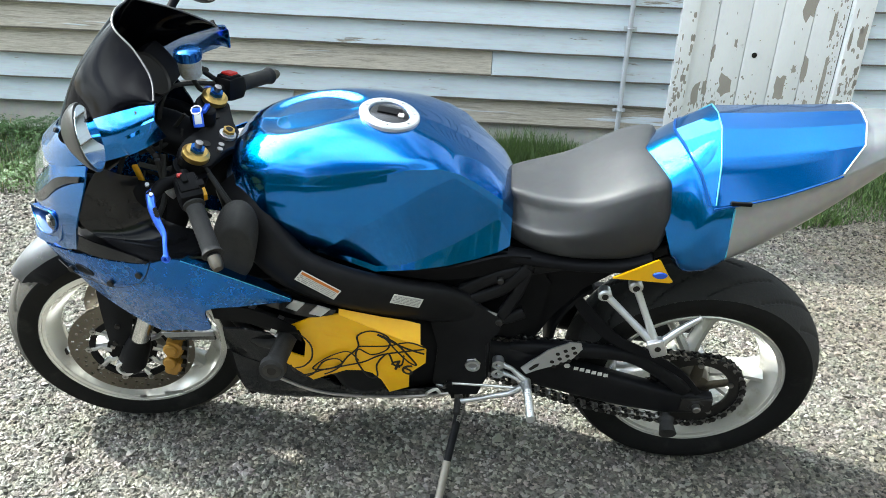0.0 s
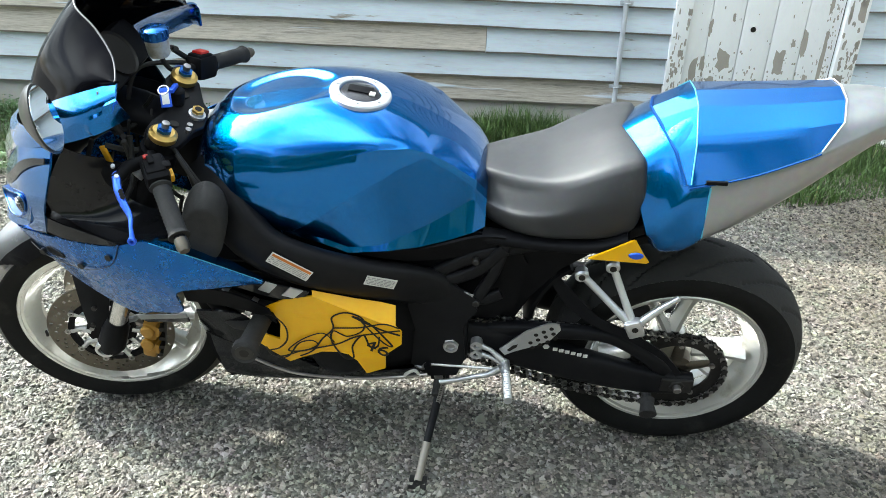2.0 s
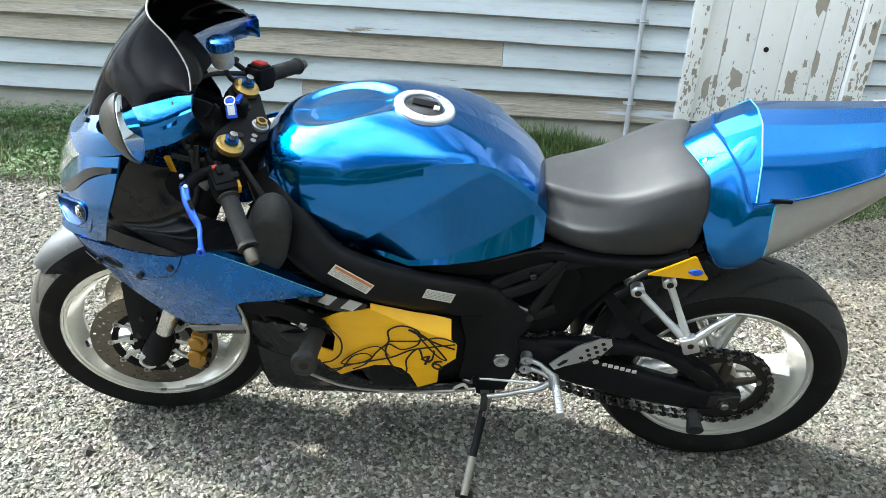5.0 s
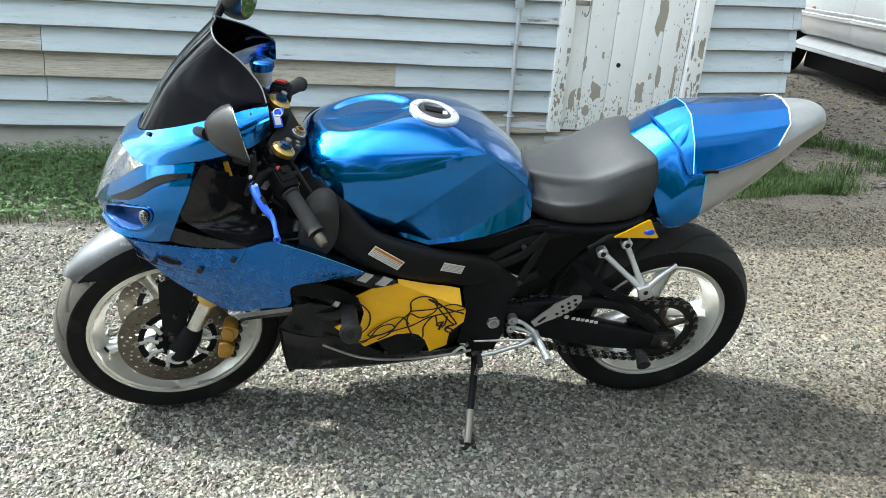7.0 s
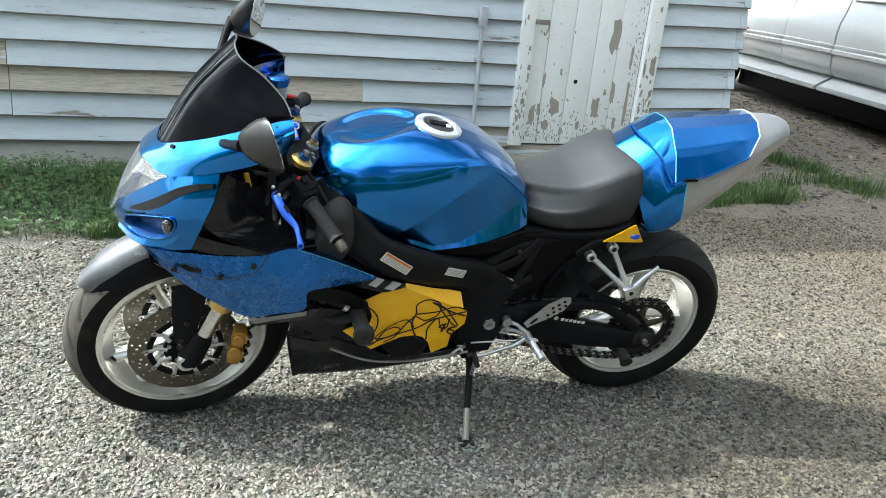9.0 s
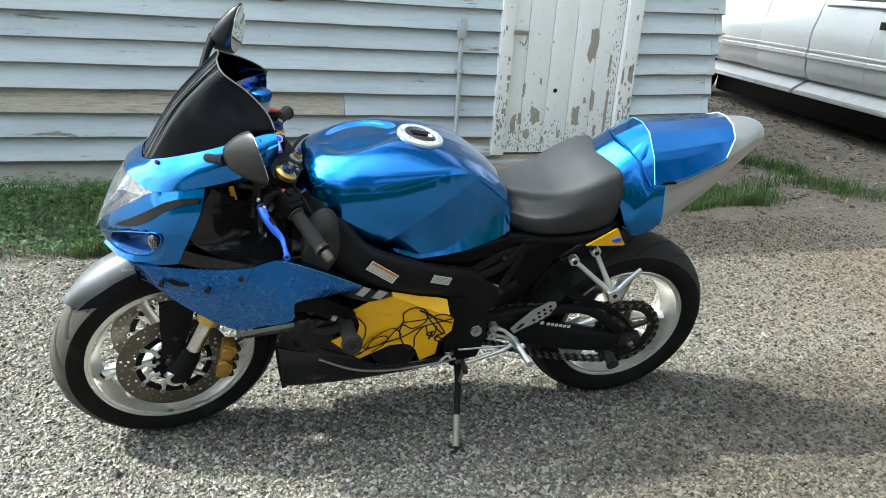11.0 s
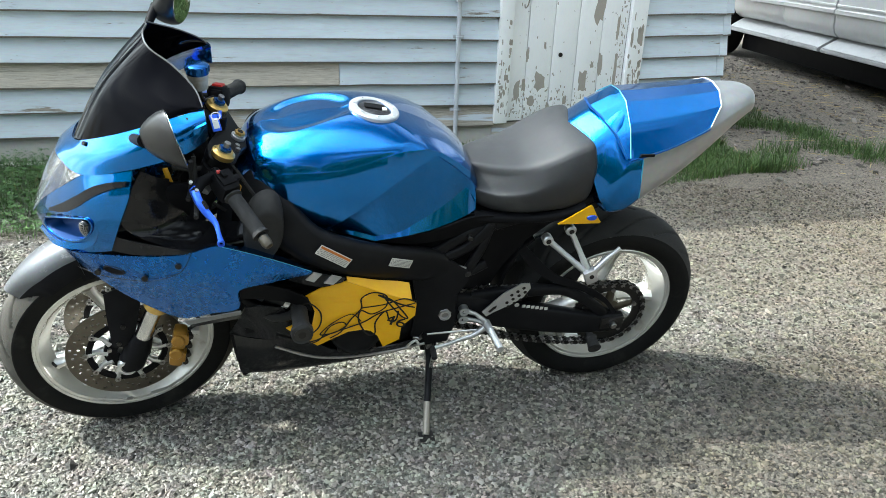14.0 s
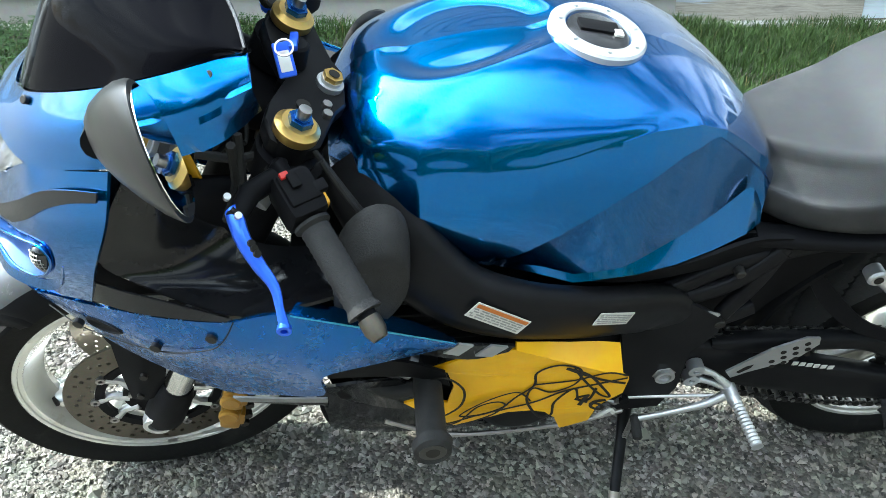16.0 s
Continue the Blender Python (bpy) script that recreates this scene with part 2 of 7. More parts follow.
M_DISC = mat("brake_disc", (0.15, 0.135, 0.112), 0.42, 0.9, vary=(0.10, 0.088, 0.07), scale=24)
M_GOLD = mat("gold_anodised", (0.62, 0.42, 0.13), 0.35, 0.8, vary=(0.52, 0.34, 0.10), scale=30)
M_CALIPER = mat("gold_caliper", (0.36, 0.185, 0.022), 0.4, 0.3, vary=(0.22, 0.11, 0.014), scale=30)
M_RIM = mat("white_rim", (0.78, 0.77, 0.73), 0.24, 0.6, 0.4, vary=(0.72, 0.70, 0.65), scale=9, stain=(0.42, 0.37, 0.29), stain_scale=14, stain_at=(0.58, 0.8))
M_TYRE = mat("tyre_rubber", (0.007, 0.007, 0.007), 0.7, spec=0.10, vary=(0.014, 0.0135, 0.013), scale=12, bump=0.15, bump_scale=150, stain=(0.04, 0.038, 0.034), stain_scale=7, stain_at=(0.60, 0.9))
M_TREAD = mat("worn_tread", (0.045, 0.042, 0.036), 0.85, spec=0.2, vary=(0.10, 0.093, 0.079), scale=14, bump=0.3, bump_scale=180)
M_RUBBER = mat("grip_rubber", (0.012, 0.012, 0.012), 0.7, spec=0.2, vary=(0.035, 0.034, 0.033), scale=40, bump=0.3, bump_scale=400)
M_ANOBLUE = mat("anodised_blue", (0.03, 0.11, 0.70), 0.3, 0.6, vary=(0.035, 0.14, 0.78), scale=30)
M_WHITE = mat("white_plastic", (0.75, 0.75, 0.74), 0.4, vary=(0.68, 0.68, 0.66), scale=30)
M_CLOUDY = mat("cloudy_plastic", (0.42, 0.42, 0.37), 0.35, vary=(0.34, 0.34, 0.30), scale=30, stain=(0.22, 0.20, 0.15), stain_scale=25, stain_at=(0.55, 0.7))
M_RED = mat("red_plastic", (0.55, 0.02, 0.015), 0.4, vary=(0.45, 0.02, 0.012), scale=40)
M_AMBER = mat("yellow_switch", (0.75, 0.38, 0.01), 0.45, vary=(0.65, 0.32, 0.01), scale=40)
M_CHAIN = mat("oily_chain", (0.05, 0.047, 0.044), 0.45, 0.7, vary=(0.02, 0.02, 0.02), scale=60)
M_LABEL = mat("sticker_white", (0.62, 0.61, 0.57), 0.45, vary=(0.54, 0.53, 0.50), scale=60)
M_INK = mat("black_ink", (0.010, 0.009, 0.008), 0.45, spec=0.2, vary=(0.016, 0.014, 0.012), scale=60)
M_ORANGE = mat("orange_ink", (0.55, 0.16, 0.02), 0.5, vary=(0.48, 0.14, 0.02), scale=60)
M_GREYINK = mat("grey_ink", (0.30, 0.30, 0.29), 0.5, vary=(0.24, 0.24, 0.23), scale=60)
M_MIRROR = mat("mirror_glass", (0.86, 0.88, 0.9), 0.02, 1.0)
M_LENS = mat("clear_lens", (0.9, 0.92, 0.95), 0.03, 0.0, 0.3, trans=0.96)
M_REFL = mat("headlight_reflector", (0.55, 0.56, 0.58), 0.18, 1.0, vary=(0.4, 0.41, 0.43), scale=20)
M_EDGING = mat("pale_screen_edge", (0.09, 0.092, 0.095), 0.35, 0.0, spec=0.4, vary=(0.05, 0.05, 0.053), scale=30)
M_SCREEN = mat("smoked_screen", (0.003, 0.003, 0.004), 0.04, 0.0, 0.0, spec=0.14, trans=0.15)
M_SCREEN.node_tree.nodes["Principled BSDF"].inputs["IOR"].default_value = 1.12


def streaked(m, colour, band, across):
    """Reflections painted as pale streaks that run up a surface inside a band of its y."""
    nt = m.node_tree
    n, link = nt.nodes, nt.links.new
    p = n["Principled BSDF"]
    tc, ns, sep, up, wide, cv = (n.new(k) for k in ("ShaderNodeTexCoord", "ShaderNodeTexNoise", "ShaderNodeSeparateXYZ", "ShaderNodeVectorMath", "ShaderNodeMath", "ShaderNodeCombineXYZ"))
    link(tc.outputs["Object"], sep.inputs[0])
    link(tc.outputs["Object"], up.inputs[0])
    up.operation, wide.operation = "DOT_PRODUCT", "MULTIPLY"
    up.inputs[1].default_value = (-2.6, 0.0, 3.0)
    link(sep.outputs[1], wide.inputs[0])
    wide.inputs[1].default_value = across
    link(up.outputs["Value"], cv.inputs[0])
    link(wide.outputs[0], cv.inputs[1])
    link(cv.outputs[0], ns.inputs["Vector"])
    ns.inputs["Scale"].default_value, ns.inputs["Detail"].default_value, ns.inputs["Roughness"].default_value = 1.0, 5.0, 0.6
    last = None
    for sock, a, b in ((ns.outputs[0], 0.46, 0.78), (sep.outputs[1], band[0], band[0] + 0.03), (sep.outputs[1], band[1], band[1] - 0.03)):
        r = n.new("ShaderNodeMapRange")
        r.inputs[1].default_value, r.inputs[2].default_value = a, b
        link(sock, r.inputs[0])
        if last is None:
            last = r.outputs[0]
        else:
            x = n.new("ShaderNodeMath")
            x.operation = "MULTIPLY"
            link(last, x.inputs[0])
            link(r.outputs[0], x.inputs[1])
            last = x.outputs[0]
    c, t, g = n.new("ShaderNodeMix"), n.new("ShaderNodeMapRange"), n.new("ShaderNodeMapRange")
    c.data_type = "RGBA"
    link(last, c.inputs[0])
    c.inputs[6].default_value = p.inputs["Base Color"].default_value[:]
    c.inputs[7].default_value = (*colour, 1)
    link(c.outputs[2], p.inputs["Base Color"])
    for r, sock, a, b in ((t, "Transmission Weight", p.inputs["Transmission Weight"].default_value, 0.0), (g, "Roughness", p.inputs["Roughness"].default_value, 0.45)):
        r.inputs[3].default_value, r.inputs[4].default_value = a, b
        link(last, r.inputs[0])
        link(r.outputs[0], p.inputs[sock])


streaked(M_SCREEN, (0.19, 0.20, 0.205), (0.02, 0.11), 70.0)
M_GRAVEL = mat("gravel_dust", (0.135, 0.126, 0.106), 0.95, vary=(0.092, 0.085, 0.071), scale=1.3, stain=(0.10, 0.093, 0.08), stain_scale=0.55, stain_at=(0.5, 0.72), bump=1.0, bump_scale=90)
M_HASP = mat("rusty_hasp", (0.34, 0.31, 0.28), 0.6, 0.3, vary=(0.20, 0.16, 0.13), scale=60)
M_EARTHSTONE = mat("earth_stone", (0.17, 0.15, 0.125), 0.9, vary=(0.12, 0.105, 0.09), scale=2.0, per_island=0.6)
M_TREADPLATE = mat("running_board_metal", (0.44, 0.44, 0.43), 0.55, 0.2, vary=(0.34, 0.34, 0.33), scale=12, stain=(0.14, 0.135, 0.125), stain_scale=1.6, stain_at=(0.56, 0.75))
M_MARKER = mat("marker_red", (0.30, 0.09, 0.06), 0.4, vary=(0.24, 0.07, 0.05), scale=40)
M_PATCH = mat("bare_patch_wood", (0.40, 0.36, 0.31), 0.9, vary=(0.30, 0.27, 0.23), scale=14, bump=0.3, bump_scale=150)
M_CRACK = mat("weathered_wood_and_lap_shade", (0.13, 0.11, 0.095), 0.95, vary=(0.20, 0.175, 0.15), scale=25)
M_STONE = mat("gravel_stone", (0.205, 0.193, 0.165), 0.9, vary=(0.138, 0.130, 0.111), scale=2.0, per_island=0.85, bump=0.3, bump_scale=200)
M_GRASS = mat("grass_blade", (0.036, 0.080, 0.014), 0.6, vary=(0.068, 0.115, 0.022), scale=3, per_island=0.4)
M_CLOVER = mat("weed_leaf", (0.030, 0.082, 0.018), 0.55, vary=(0.056, 0.118, 0.025), scale=4, per_island=0.4)
M_DRYGRASS = mat("dry_grass", (0.36, 0.28, 0.13), 0.8, vary=(0.28, 0.2, 0.09), scale=3, per_island=0.35)
M_SIDING = peeling("grey_blue_siding", (0.61, 0.675, 0.725), (0.36, 0.32, 0.27), 5.0, 0.645, (0.35, 1, 3.0), 0.03, 0.07)
M_BAREWOOD = peeling("bare_siding", (0.60, 0.65, 0.71), (0.54, 0.485, 0.41), 4.0, 0.36, (0.22, 1, 4.0), 0.05, 0.08)
M_DOOR = peeling("white_door_paint", (0.90, 0.90, 0.89), (0.40, 0.36, 0.31), 3.4, 0.70, (1.6, 1, 0.7), 0.02, 0.03, grime=0.3)
M_CASING = peeling("white_casing_paint", (0.90, 0.90, 0.89), (0.40, 0.36, 0.31), 5.0, 0.66, (1.2, 1, 0.6), 0.03, 0.03, grime=0.3)
M_CONCRETE = mat("old_concrete", (0.42, 0.405, 0.37), 0.9, vary=(0.30, 0.285, 0.255), scale=3, bump=0.6, bump_scale=80)
M_LEDGE = mat("pale_concrete_ledge", (0.62, 0.605, 0.57), 0.9, vary=(0.46, 0.445, 0.41), scale=5, bump=0.5, bump_scale=60, stain=(0.28, 0.26, 0.22), stain_scale=7, stain_at=(0.58, 0.72))
M_PIPE = mat("painted_conduit", (0.50, 0.52, 0.55), 0.55, 0.1, vary=(0.40, 0.42, 0.45), scale=12, stain=(0.25, 0.2, 0.16), stain_scale=9, stain_at=(0.62, 0.75))
M_TRUCK = mat("white_car_paint", (0.55, 0.555, 0.55), 0.3, 0.0, 0.4, vary=(0.49, 0.495, 0.485), scale=2, stain=(0.46, 0.455, 0.44), stain_scale=2, stain_at=(0.55, 0.85))
M_DARKGLASS = mat("tinted_window", (0.01, 0.012, 0.014), 0.04, 0.0, 0.5)
M_DARKWOOD = mat("dark_board", (0.07, 0.06, 0.05), 0.9, vary=(0.05, 0.045, 0.04), scale=5)
M_BACKDROP = mat("dark_backdrop_green", (0.04, 0.06, 0.025), 0.9, vary=(0.07, 0.10, 0.04), scale=0.8)
M_ROOF = mat("roof_sheet", (0.22, 0.22, 0.23), 0.6, 0.3, vary=(0.16, 0.15, 0.15), scale=2)


# ---- mesh helpers ----
def ease(a):
    a = max(0.0, min(1.0, a))
    return a * a * (3 - 2 * a)


def on_bike(ob):
    """Whether ob is the motorcycle or a part of it that shares its axes."""
    while ob is not None:
        if ob.get("own_axes"):
            return False
        if ob.name == "motorcycle":
            return True
        ob = ob.parent
    return False


def seated(p):
    """The front of the motorcycle stands a little to the left of its middle plane and higher."""
    k = ease((p[0] - 0.75) / 0.40)
    return (p[0], p[1] + 0.022 * k, p[2] + 0.012 * k * ease((p[2] - 0.40) / 0.25))


def link_mesh(name, verts, faces, material, parent=None, label="", smooth=True, sharp=None):
    me = bpy.data.meshes.new(name)
    if on_bike(parent):
        verts = [seated(v) for v in verts]
    me.from_pydata([tuple(v) for v in verts], [], [tuple(f) for f in faces])
    me.validate()
    bm = bmesh.new()
    bm.from_mesh(me)
    bmesh.ops.recalc_face_normals(bm, faces=bm.faces[:])
    if smooth:
        ang = radians(sharp or 38)
        for f in bm.faces:
            f.smooth = True
        for e in bm.edges:
            if len(e.link_faces) == 2 and e.calc_face_angle(0) > ang:
                e.smooth = False
    bm.to_mesh(me)
    bm.free()
    for m in material if isinstance(material, (list, tuple)) else [material]:
        me.materials.append(m)
    ob = new(name, me)
    if parent is not None:
        ob.parent = parent
    if label:
        ob["label"] = label
    return ob


class Geo:
    """Vertices and faces that grow into one mesh."""

    def __init__(self):
        self.v, self.f = [], []

    def add(self, verts, faces, m=None):
        k = len(self.v)
        self.v += [tuple(m @ Vector(p)) if m else tuple(p) for p in verts]
        self.f += [tuple(i + k for i in f) for f in faces]
        return self

    def box(self, c, s, m=None, bevel=0.0):
        hx, hy, hz = (a / 2 for a in s)
        if not bevel:
            vs = [(c[0] + x * hx, c[1] + y * hy, c[2] + z * hz) for x in (-1, 1) for y in (-1, 1) for z in (-1, 1)]
            fs = [(0, 1, 3, 2), (4, 6, 7, 5), (0, 4, 5, 1), (2, 3, 7, 6), (0, 2, 6, 4), (1, 5, 7, 3)]
            return self.add(vs, fs, m)
        bm = bmesh.new()
        bmesh.ops.create_cube(bm, size=1.0, matrix=Matrix.Translation(c) @ Matrix.Diagonal((*s, 1)))
        bmesh.ops.bevel(bm, geom=bm.edges[:], offset=min(bevel, 0.45 * min(s)), segments=2, affect="EDGES", profile=0.6)
        bm.verts.index_update()
        vs, fs = [v.co.copy() for v in bm.verts], [tuple(v.index for v in f.verts) for f in bm.faces]
        bm.free()
        return self.add(vs, fs, m)

    def tube(self, pts, r, seg=10, caps=True, smooth=0, m=None, flat=1.0):
        """A round bar along points; r is one radius or one for each point."""
        pts = [Vector(p) for p in pts]
        rs = list(r) if isinstance(r, (list, tuple)) else [r] * len(pts)
        if smooth and len(pts) > 2:
            pts, rs = spline(pts, smooth, rs)
        loops, side = [], None
        for i, p in enumerate(pts):
            t = (pts[min(i + 1, len(pts) - 1)] - pts[max(i - 1, 0)]).normalized()
            if side is None:
                side = t.orthogonal().normalized() if flat == 1.0 else t.cross(Vector((0, 1, 0))).normalized()
            side = (side - t * side.dot(t)).normalized()
            up = t.cross(side)
            loops.append([p + (side * math.cos(a) + up * math.sin(a) * flat) * rs[i] for a in (2 * math.pi * k / seg for k in range(seg))])
        return self.loft(loops, caps, m)

    def loft(self, loops, caps=True, m=None, closed=True):
        n = len(loops[0])
        vs = [p for l in loops for p in l]
        fs = []
        for i in range(len(loops) - 1):
            for k in range(n if closed else n - 1):
                a, b = i * n + k, i * n + (k + 1) % n
                fs.append((a, b, b + n, a + n))
        if caps:
            fs += [tuple(reversed(range(n))), tuple(range((len(loops) - 1) * n, len(loops) * n))]
        return self.add(vs, fs, m)

    def lathe(self, profile, seg=48, m=None, closed=False):
        """A profile of (radius, y) turned round the y axis."""
        n = len(profile)
        vs = [(r * math.cos(a), y, r * math.sin(a)) for a in (2 * math.pi * k / seg for k in range(seg)) for r, y in profile]
        fs = []
        for k in range(seg):
            for i in range(n if closed else n - 1):
                j = (i + 1) % n
                a, b = k * n, ((k + 1) % seg) * n
                fs.append((a + i, a + j, b + j, b + i))
        return self.add(vs, fs, m)

    def cyl(self, p, q, r, seg=14, m=None, bevel=0.0):
        p, q = Vector(p), Vector(q)
        d = (q - p).normalized()
        if bevel:
            return self.tube([p, p + d * 1e-5, p + d * bevel, q - d * bevel, q - d * 1e-5, q], [r - bevel, r - bevel, r, r, r - bevel, r - bevel], seg, m=m)
        return self.tube([p, q], r, seg, m=m)

    def plate(self, outline, y0, y1, m=None):
        """A flat plate of outline (x, z) from y0 to y1."""
        n = len(outline)
        vs = [(x, y0, z) for x, z in outline] + [(x, y1, z) for x, z in outline]
        fs = [tuple(range(n)), tuple(reversed(range(n, 2 * n)))] + [(i, (i + 1) % n, (i + 1) % n + n, i + n) for i in range(n)]
        return self.add(vs, fs, m)

    def panel(self, rows, thick=0.004, out=(0, 1, 0), m=None):
        """A skin through rows of points (all rows as long as each other), with thickness."""
        nr, nc = len(rows), len(rows[0])
        P = [[Vector(p) for p in r] for r in rows]
        N = []
        for i in range(nr):
            for j in range(nc):
                a = P[min(i + 1, nr - 1)][j] - P[max(i - 1, 0)][j]
                b = P[i][min(j + 1, nc - 1)] - P[i][max(j - 1, 0)]
                nn = a.cross(b)
                nn = nn.normalized() if nn.length > 1e-9 else Vector(out)
                N.append(nn if nn.dot(Vector(out)) >= 0 else -nn)
        vs = [P[i][j] for i in range(nr) for j in range(nc)]
        vs += [vs[k] - N[k] * thick for k in range(nr * nc)]
        fs, o = [], nr * nc
        for i in range(nr - 1):
            for j in range(nc - 1):
                a = i * nc + j
                fs.append((a, a + 1, a + nc + 1, a + nc))
                fs.append((a + o, a + nc + o, a + nc + 1 + o, a + 1 + o))
        edge = [i for i in range(nc)] + [i * nc + nc - 1 for i in range(1, nr)] + [(nr - 1) * nc + j for j in range(nc - 2, -1, -1)] + [i * nc for i in range(nr - 2, 0, -1)]
        for k in range(len(edge)):
            a, b = edge[k], edge[(k + 1) % len(edge)]
            fs.append((a, a + o, b + o, b))
        return self.add(vs, fs, m)

    def done(self, name, material, parent=None, label="", smooth=True, sharp=None):
        return link_mesh(name, self.v, self.f, material, parent, label, smooth, sharp)


def spline(pts, per, rs=None):
    """A Catmull-Rom curve through the points, per steps a span."""
    pts = [Vector(p) for p in pts]
    out, ro = [], []
    for i in range(len(pts) - 1):
        a, b, c, d = pts[max(i - 1, 0)], pts[i], pts[i + 1], pts[min(i + 2, len(pts) - 1)]
        for k in range(per):
            t = k / per
            out.append(0.5 * ((2 * b) + (c - a) * t + (2 * a - 5 * b + 4 * c - d) * t * t + (3 * b - a - 3 * c + d) * t ** 3))
            if rs:
                ro.append(rs[i] + (rs[i + 1] - rs[i]) * t)
    out.append(pts[-1])
    if rs:
        ro.append(rs[-1])
        return out, ro
    return out


def thing(name, m, label, category, group="", kind=""):
    e = new(name)
    e.empty_display_size = 0.1
    e.matrix_world = m
    return tagged(e, label, category, group, kind)


# ---- ground ----
def ground_z(x, y):
    z = 0.0
    if y > 2.6:
        z = 0.1 * min(1.0, (y - 2.6) / 1.8)
    return z + 0.008 * noise.noise((x * 1.3, y * 1.3, 0)) + 0.012 * noise.noise((x * 0.4, y * 0.4, 5))


def axis_steps(lo, hi, fine, far):
    a = list(np.arange(lo, hi + 1e-6, fine))
    left, right, s = [], [], fine
    p, q = lo, hi
    while q < far:
        s *= 1.5
        p, q = p - s, q + s
        left.append(p), right.append(q)
    return left[::-1] + a + right


def build_ground():
    xs, ys = axis_steps(-3.0, 5.0, 0.05, 900.0), axis_steps(-0.5, 5.5, 0.05, 900.0)
    vs = [(x, y, ground_z(x, y)) for y in ys for x in xs]
    n = len(xs)
    fs = [(j * n + i, j * n + i + 1, (j + 1) * n + i + 1, (j + 1) * n + i) for j in range(len(ys) - 1) for i in range(n - 1)]
    g = link_mesh("ground", vs, fs, M_GRAVEL, sharp=180)
    return tagged(g, "dusty grey-brown gravel yard rising gently to the shed", "ground", kind="structure")


def earth_side(material, colour, lo, hi, blend):
    """Bare brown earth takes over from the gravel past the corner of the shed."""
    nt = material.node_tree
    n, link = nt.nodes, nt.links.new
    p = n["Principled BSDF"]
    old = p.inputs["Base Color"].links[0].from_socket
    tc, sep, ns = n.new("ShaderNodeTexCoord"), n.new("ShaderNodeSeparateXYZ"), n.new("ShaderNodeTexNoise")
    link(tc.outputs["Object"], sep.inputs[0])
    link(tc.outputs["Object"], ns.inputs["Vector"])
    ns.inputs["Scale"].default_value, ns.inputs["Detail"].default_value = 1.6, 6.0
    a, r, x = n.new("ShaderNodeMath"), n.new("ShaderNodeMapRange"), n.new("ShaderNodeMix")
    a.operation, x.data_type, x.blend_type = "MULTIPLY_ADD", "RGBA", blend
    link(ns.outputs[0], a.inputs[0])
    a.inputs[1].default_value = 2.2
    link(sep.outputs[0], a.inputs[2])
    r.inputs[1].default_value, r.inputs[2].default_value = lo, hi
    link(a.outputs[0], r.inputs[0])
    link(r.outputs[0], x.inputs[0])
    link(old, x.inputs[6])
    x.inputs[7].default_value = (*colour, 1)
    link(x.outputs[2], p.inputs["Base Color"])


def pebbled():
    """Fine stone chips in the ground between the loose stones."""
    nt = M_GRAVEL.node_tree
    n, link = nt.nodes, nt.links.new
    p = n["Principled BSDF"]
    old = p.inputs["Base Color"].links[0].from_socket
    tc, v, x, r = n.new("ShaderNodeTexCoord"), n.new("ShaderNodeTexVoronoi"), n.new("ShaderNodeMix"), n.new("ShaderNodeMapRange")
    v.inputs["Scale"].default_value = 120.0
    link(tc.outputs["Object"], v.inputs["Vector"])
    sep, c = n.new("ShaderNodeSeparateColor"), n.new("ShaderNodeCombineColor")
    link(v.outputs["Color"], sep.inputs[0])
    link(sep.outputs[0], r.inputs[0])
    r.inputs[3].default_value, r.inputs[4].default_value = 0.55, 1.5
    for k in range(3):
        link(r.outputs[0], c.inputs[k])
    x.data_type, x.blend_type = "RGBA", "MULTIPLY"
    x.inputs[0].default_value = 1.0
    link(old, x.inputs[6])
    link(c.outputs[0], x.inputs[7])
    link(x.outputs[2], p.inputs["Base Color"])
    bp = n.new("ShaderNodeBump")
    bp.invert = True
    bp.inputs["Strength"].default_value, bp.inputs["Distance"].default_value = 1.0, 0.006
    link(v.outputs["Distance"], bp.inputs["Height"])
    link(bp.outputs[0], p.inputs["Normal"])


def shaded_earth_patch(material, colour, blend, share):
    """Patch of brown earth, darkened in its colour to stand in for shade there."""
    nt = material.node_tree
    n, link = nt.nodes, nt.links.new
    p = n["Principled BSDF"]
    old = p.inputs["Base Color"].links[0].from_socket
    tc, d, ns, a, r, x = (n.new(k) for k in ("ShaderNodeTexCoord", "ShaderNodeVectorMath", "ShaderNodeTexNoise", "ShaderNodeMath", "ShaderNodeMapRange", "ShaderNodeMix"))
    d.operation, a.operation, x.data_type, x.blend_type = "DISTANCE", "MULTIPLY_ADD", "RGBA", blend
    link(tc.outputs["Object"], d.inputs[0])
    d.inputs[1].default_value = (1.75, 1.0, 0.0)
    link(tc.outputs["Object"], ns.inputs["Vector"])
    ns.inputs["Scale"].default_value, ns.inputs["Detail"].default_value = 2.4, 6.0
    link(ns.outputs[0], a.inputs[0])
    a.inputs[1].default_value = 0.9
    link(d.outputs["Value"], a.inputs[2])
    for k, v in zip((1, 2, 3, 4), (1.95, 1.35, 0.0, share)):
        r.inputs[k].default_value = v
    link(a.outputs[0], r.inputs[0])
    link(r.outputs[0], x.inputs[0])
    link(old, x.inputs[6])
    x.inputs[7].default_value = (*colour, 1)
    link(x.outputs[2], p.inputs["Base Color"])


# shade on the near right of the yard, put into ground and stone colour
shaded_earth_patch(M_GRAVEL, (0.068, 0.060, 0.049), "MIX", 0.85)
shaded_earth_patch(M_STONE, (0.42, 0.385, 0.335), "MULTIPLY", 0.9)
earth_side(M_GRAVEL, (0.135, 0.112, 0.088), 2.7, 4.2, "MIX")
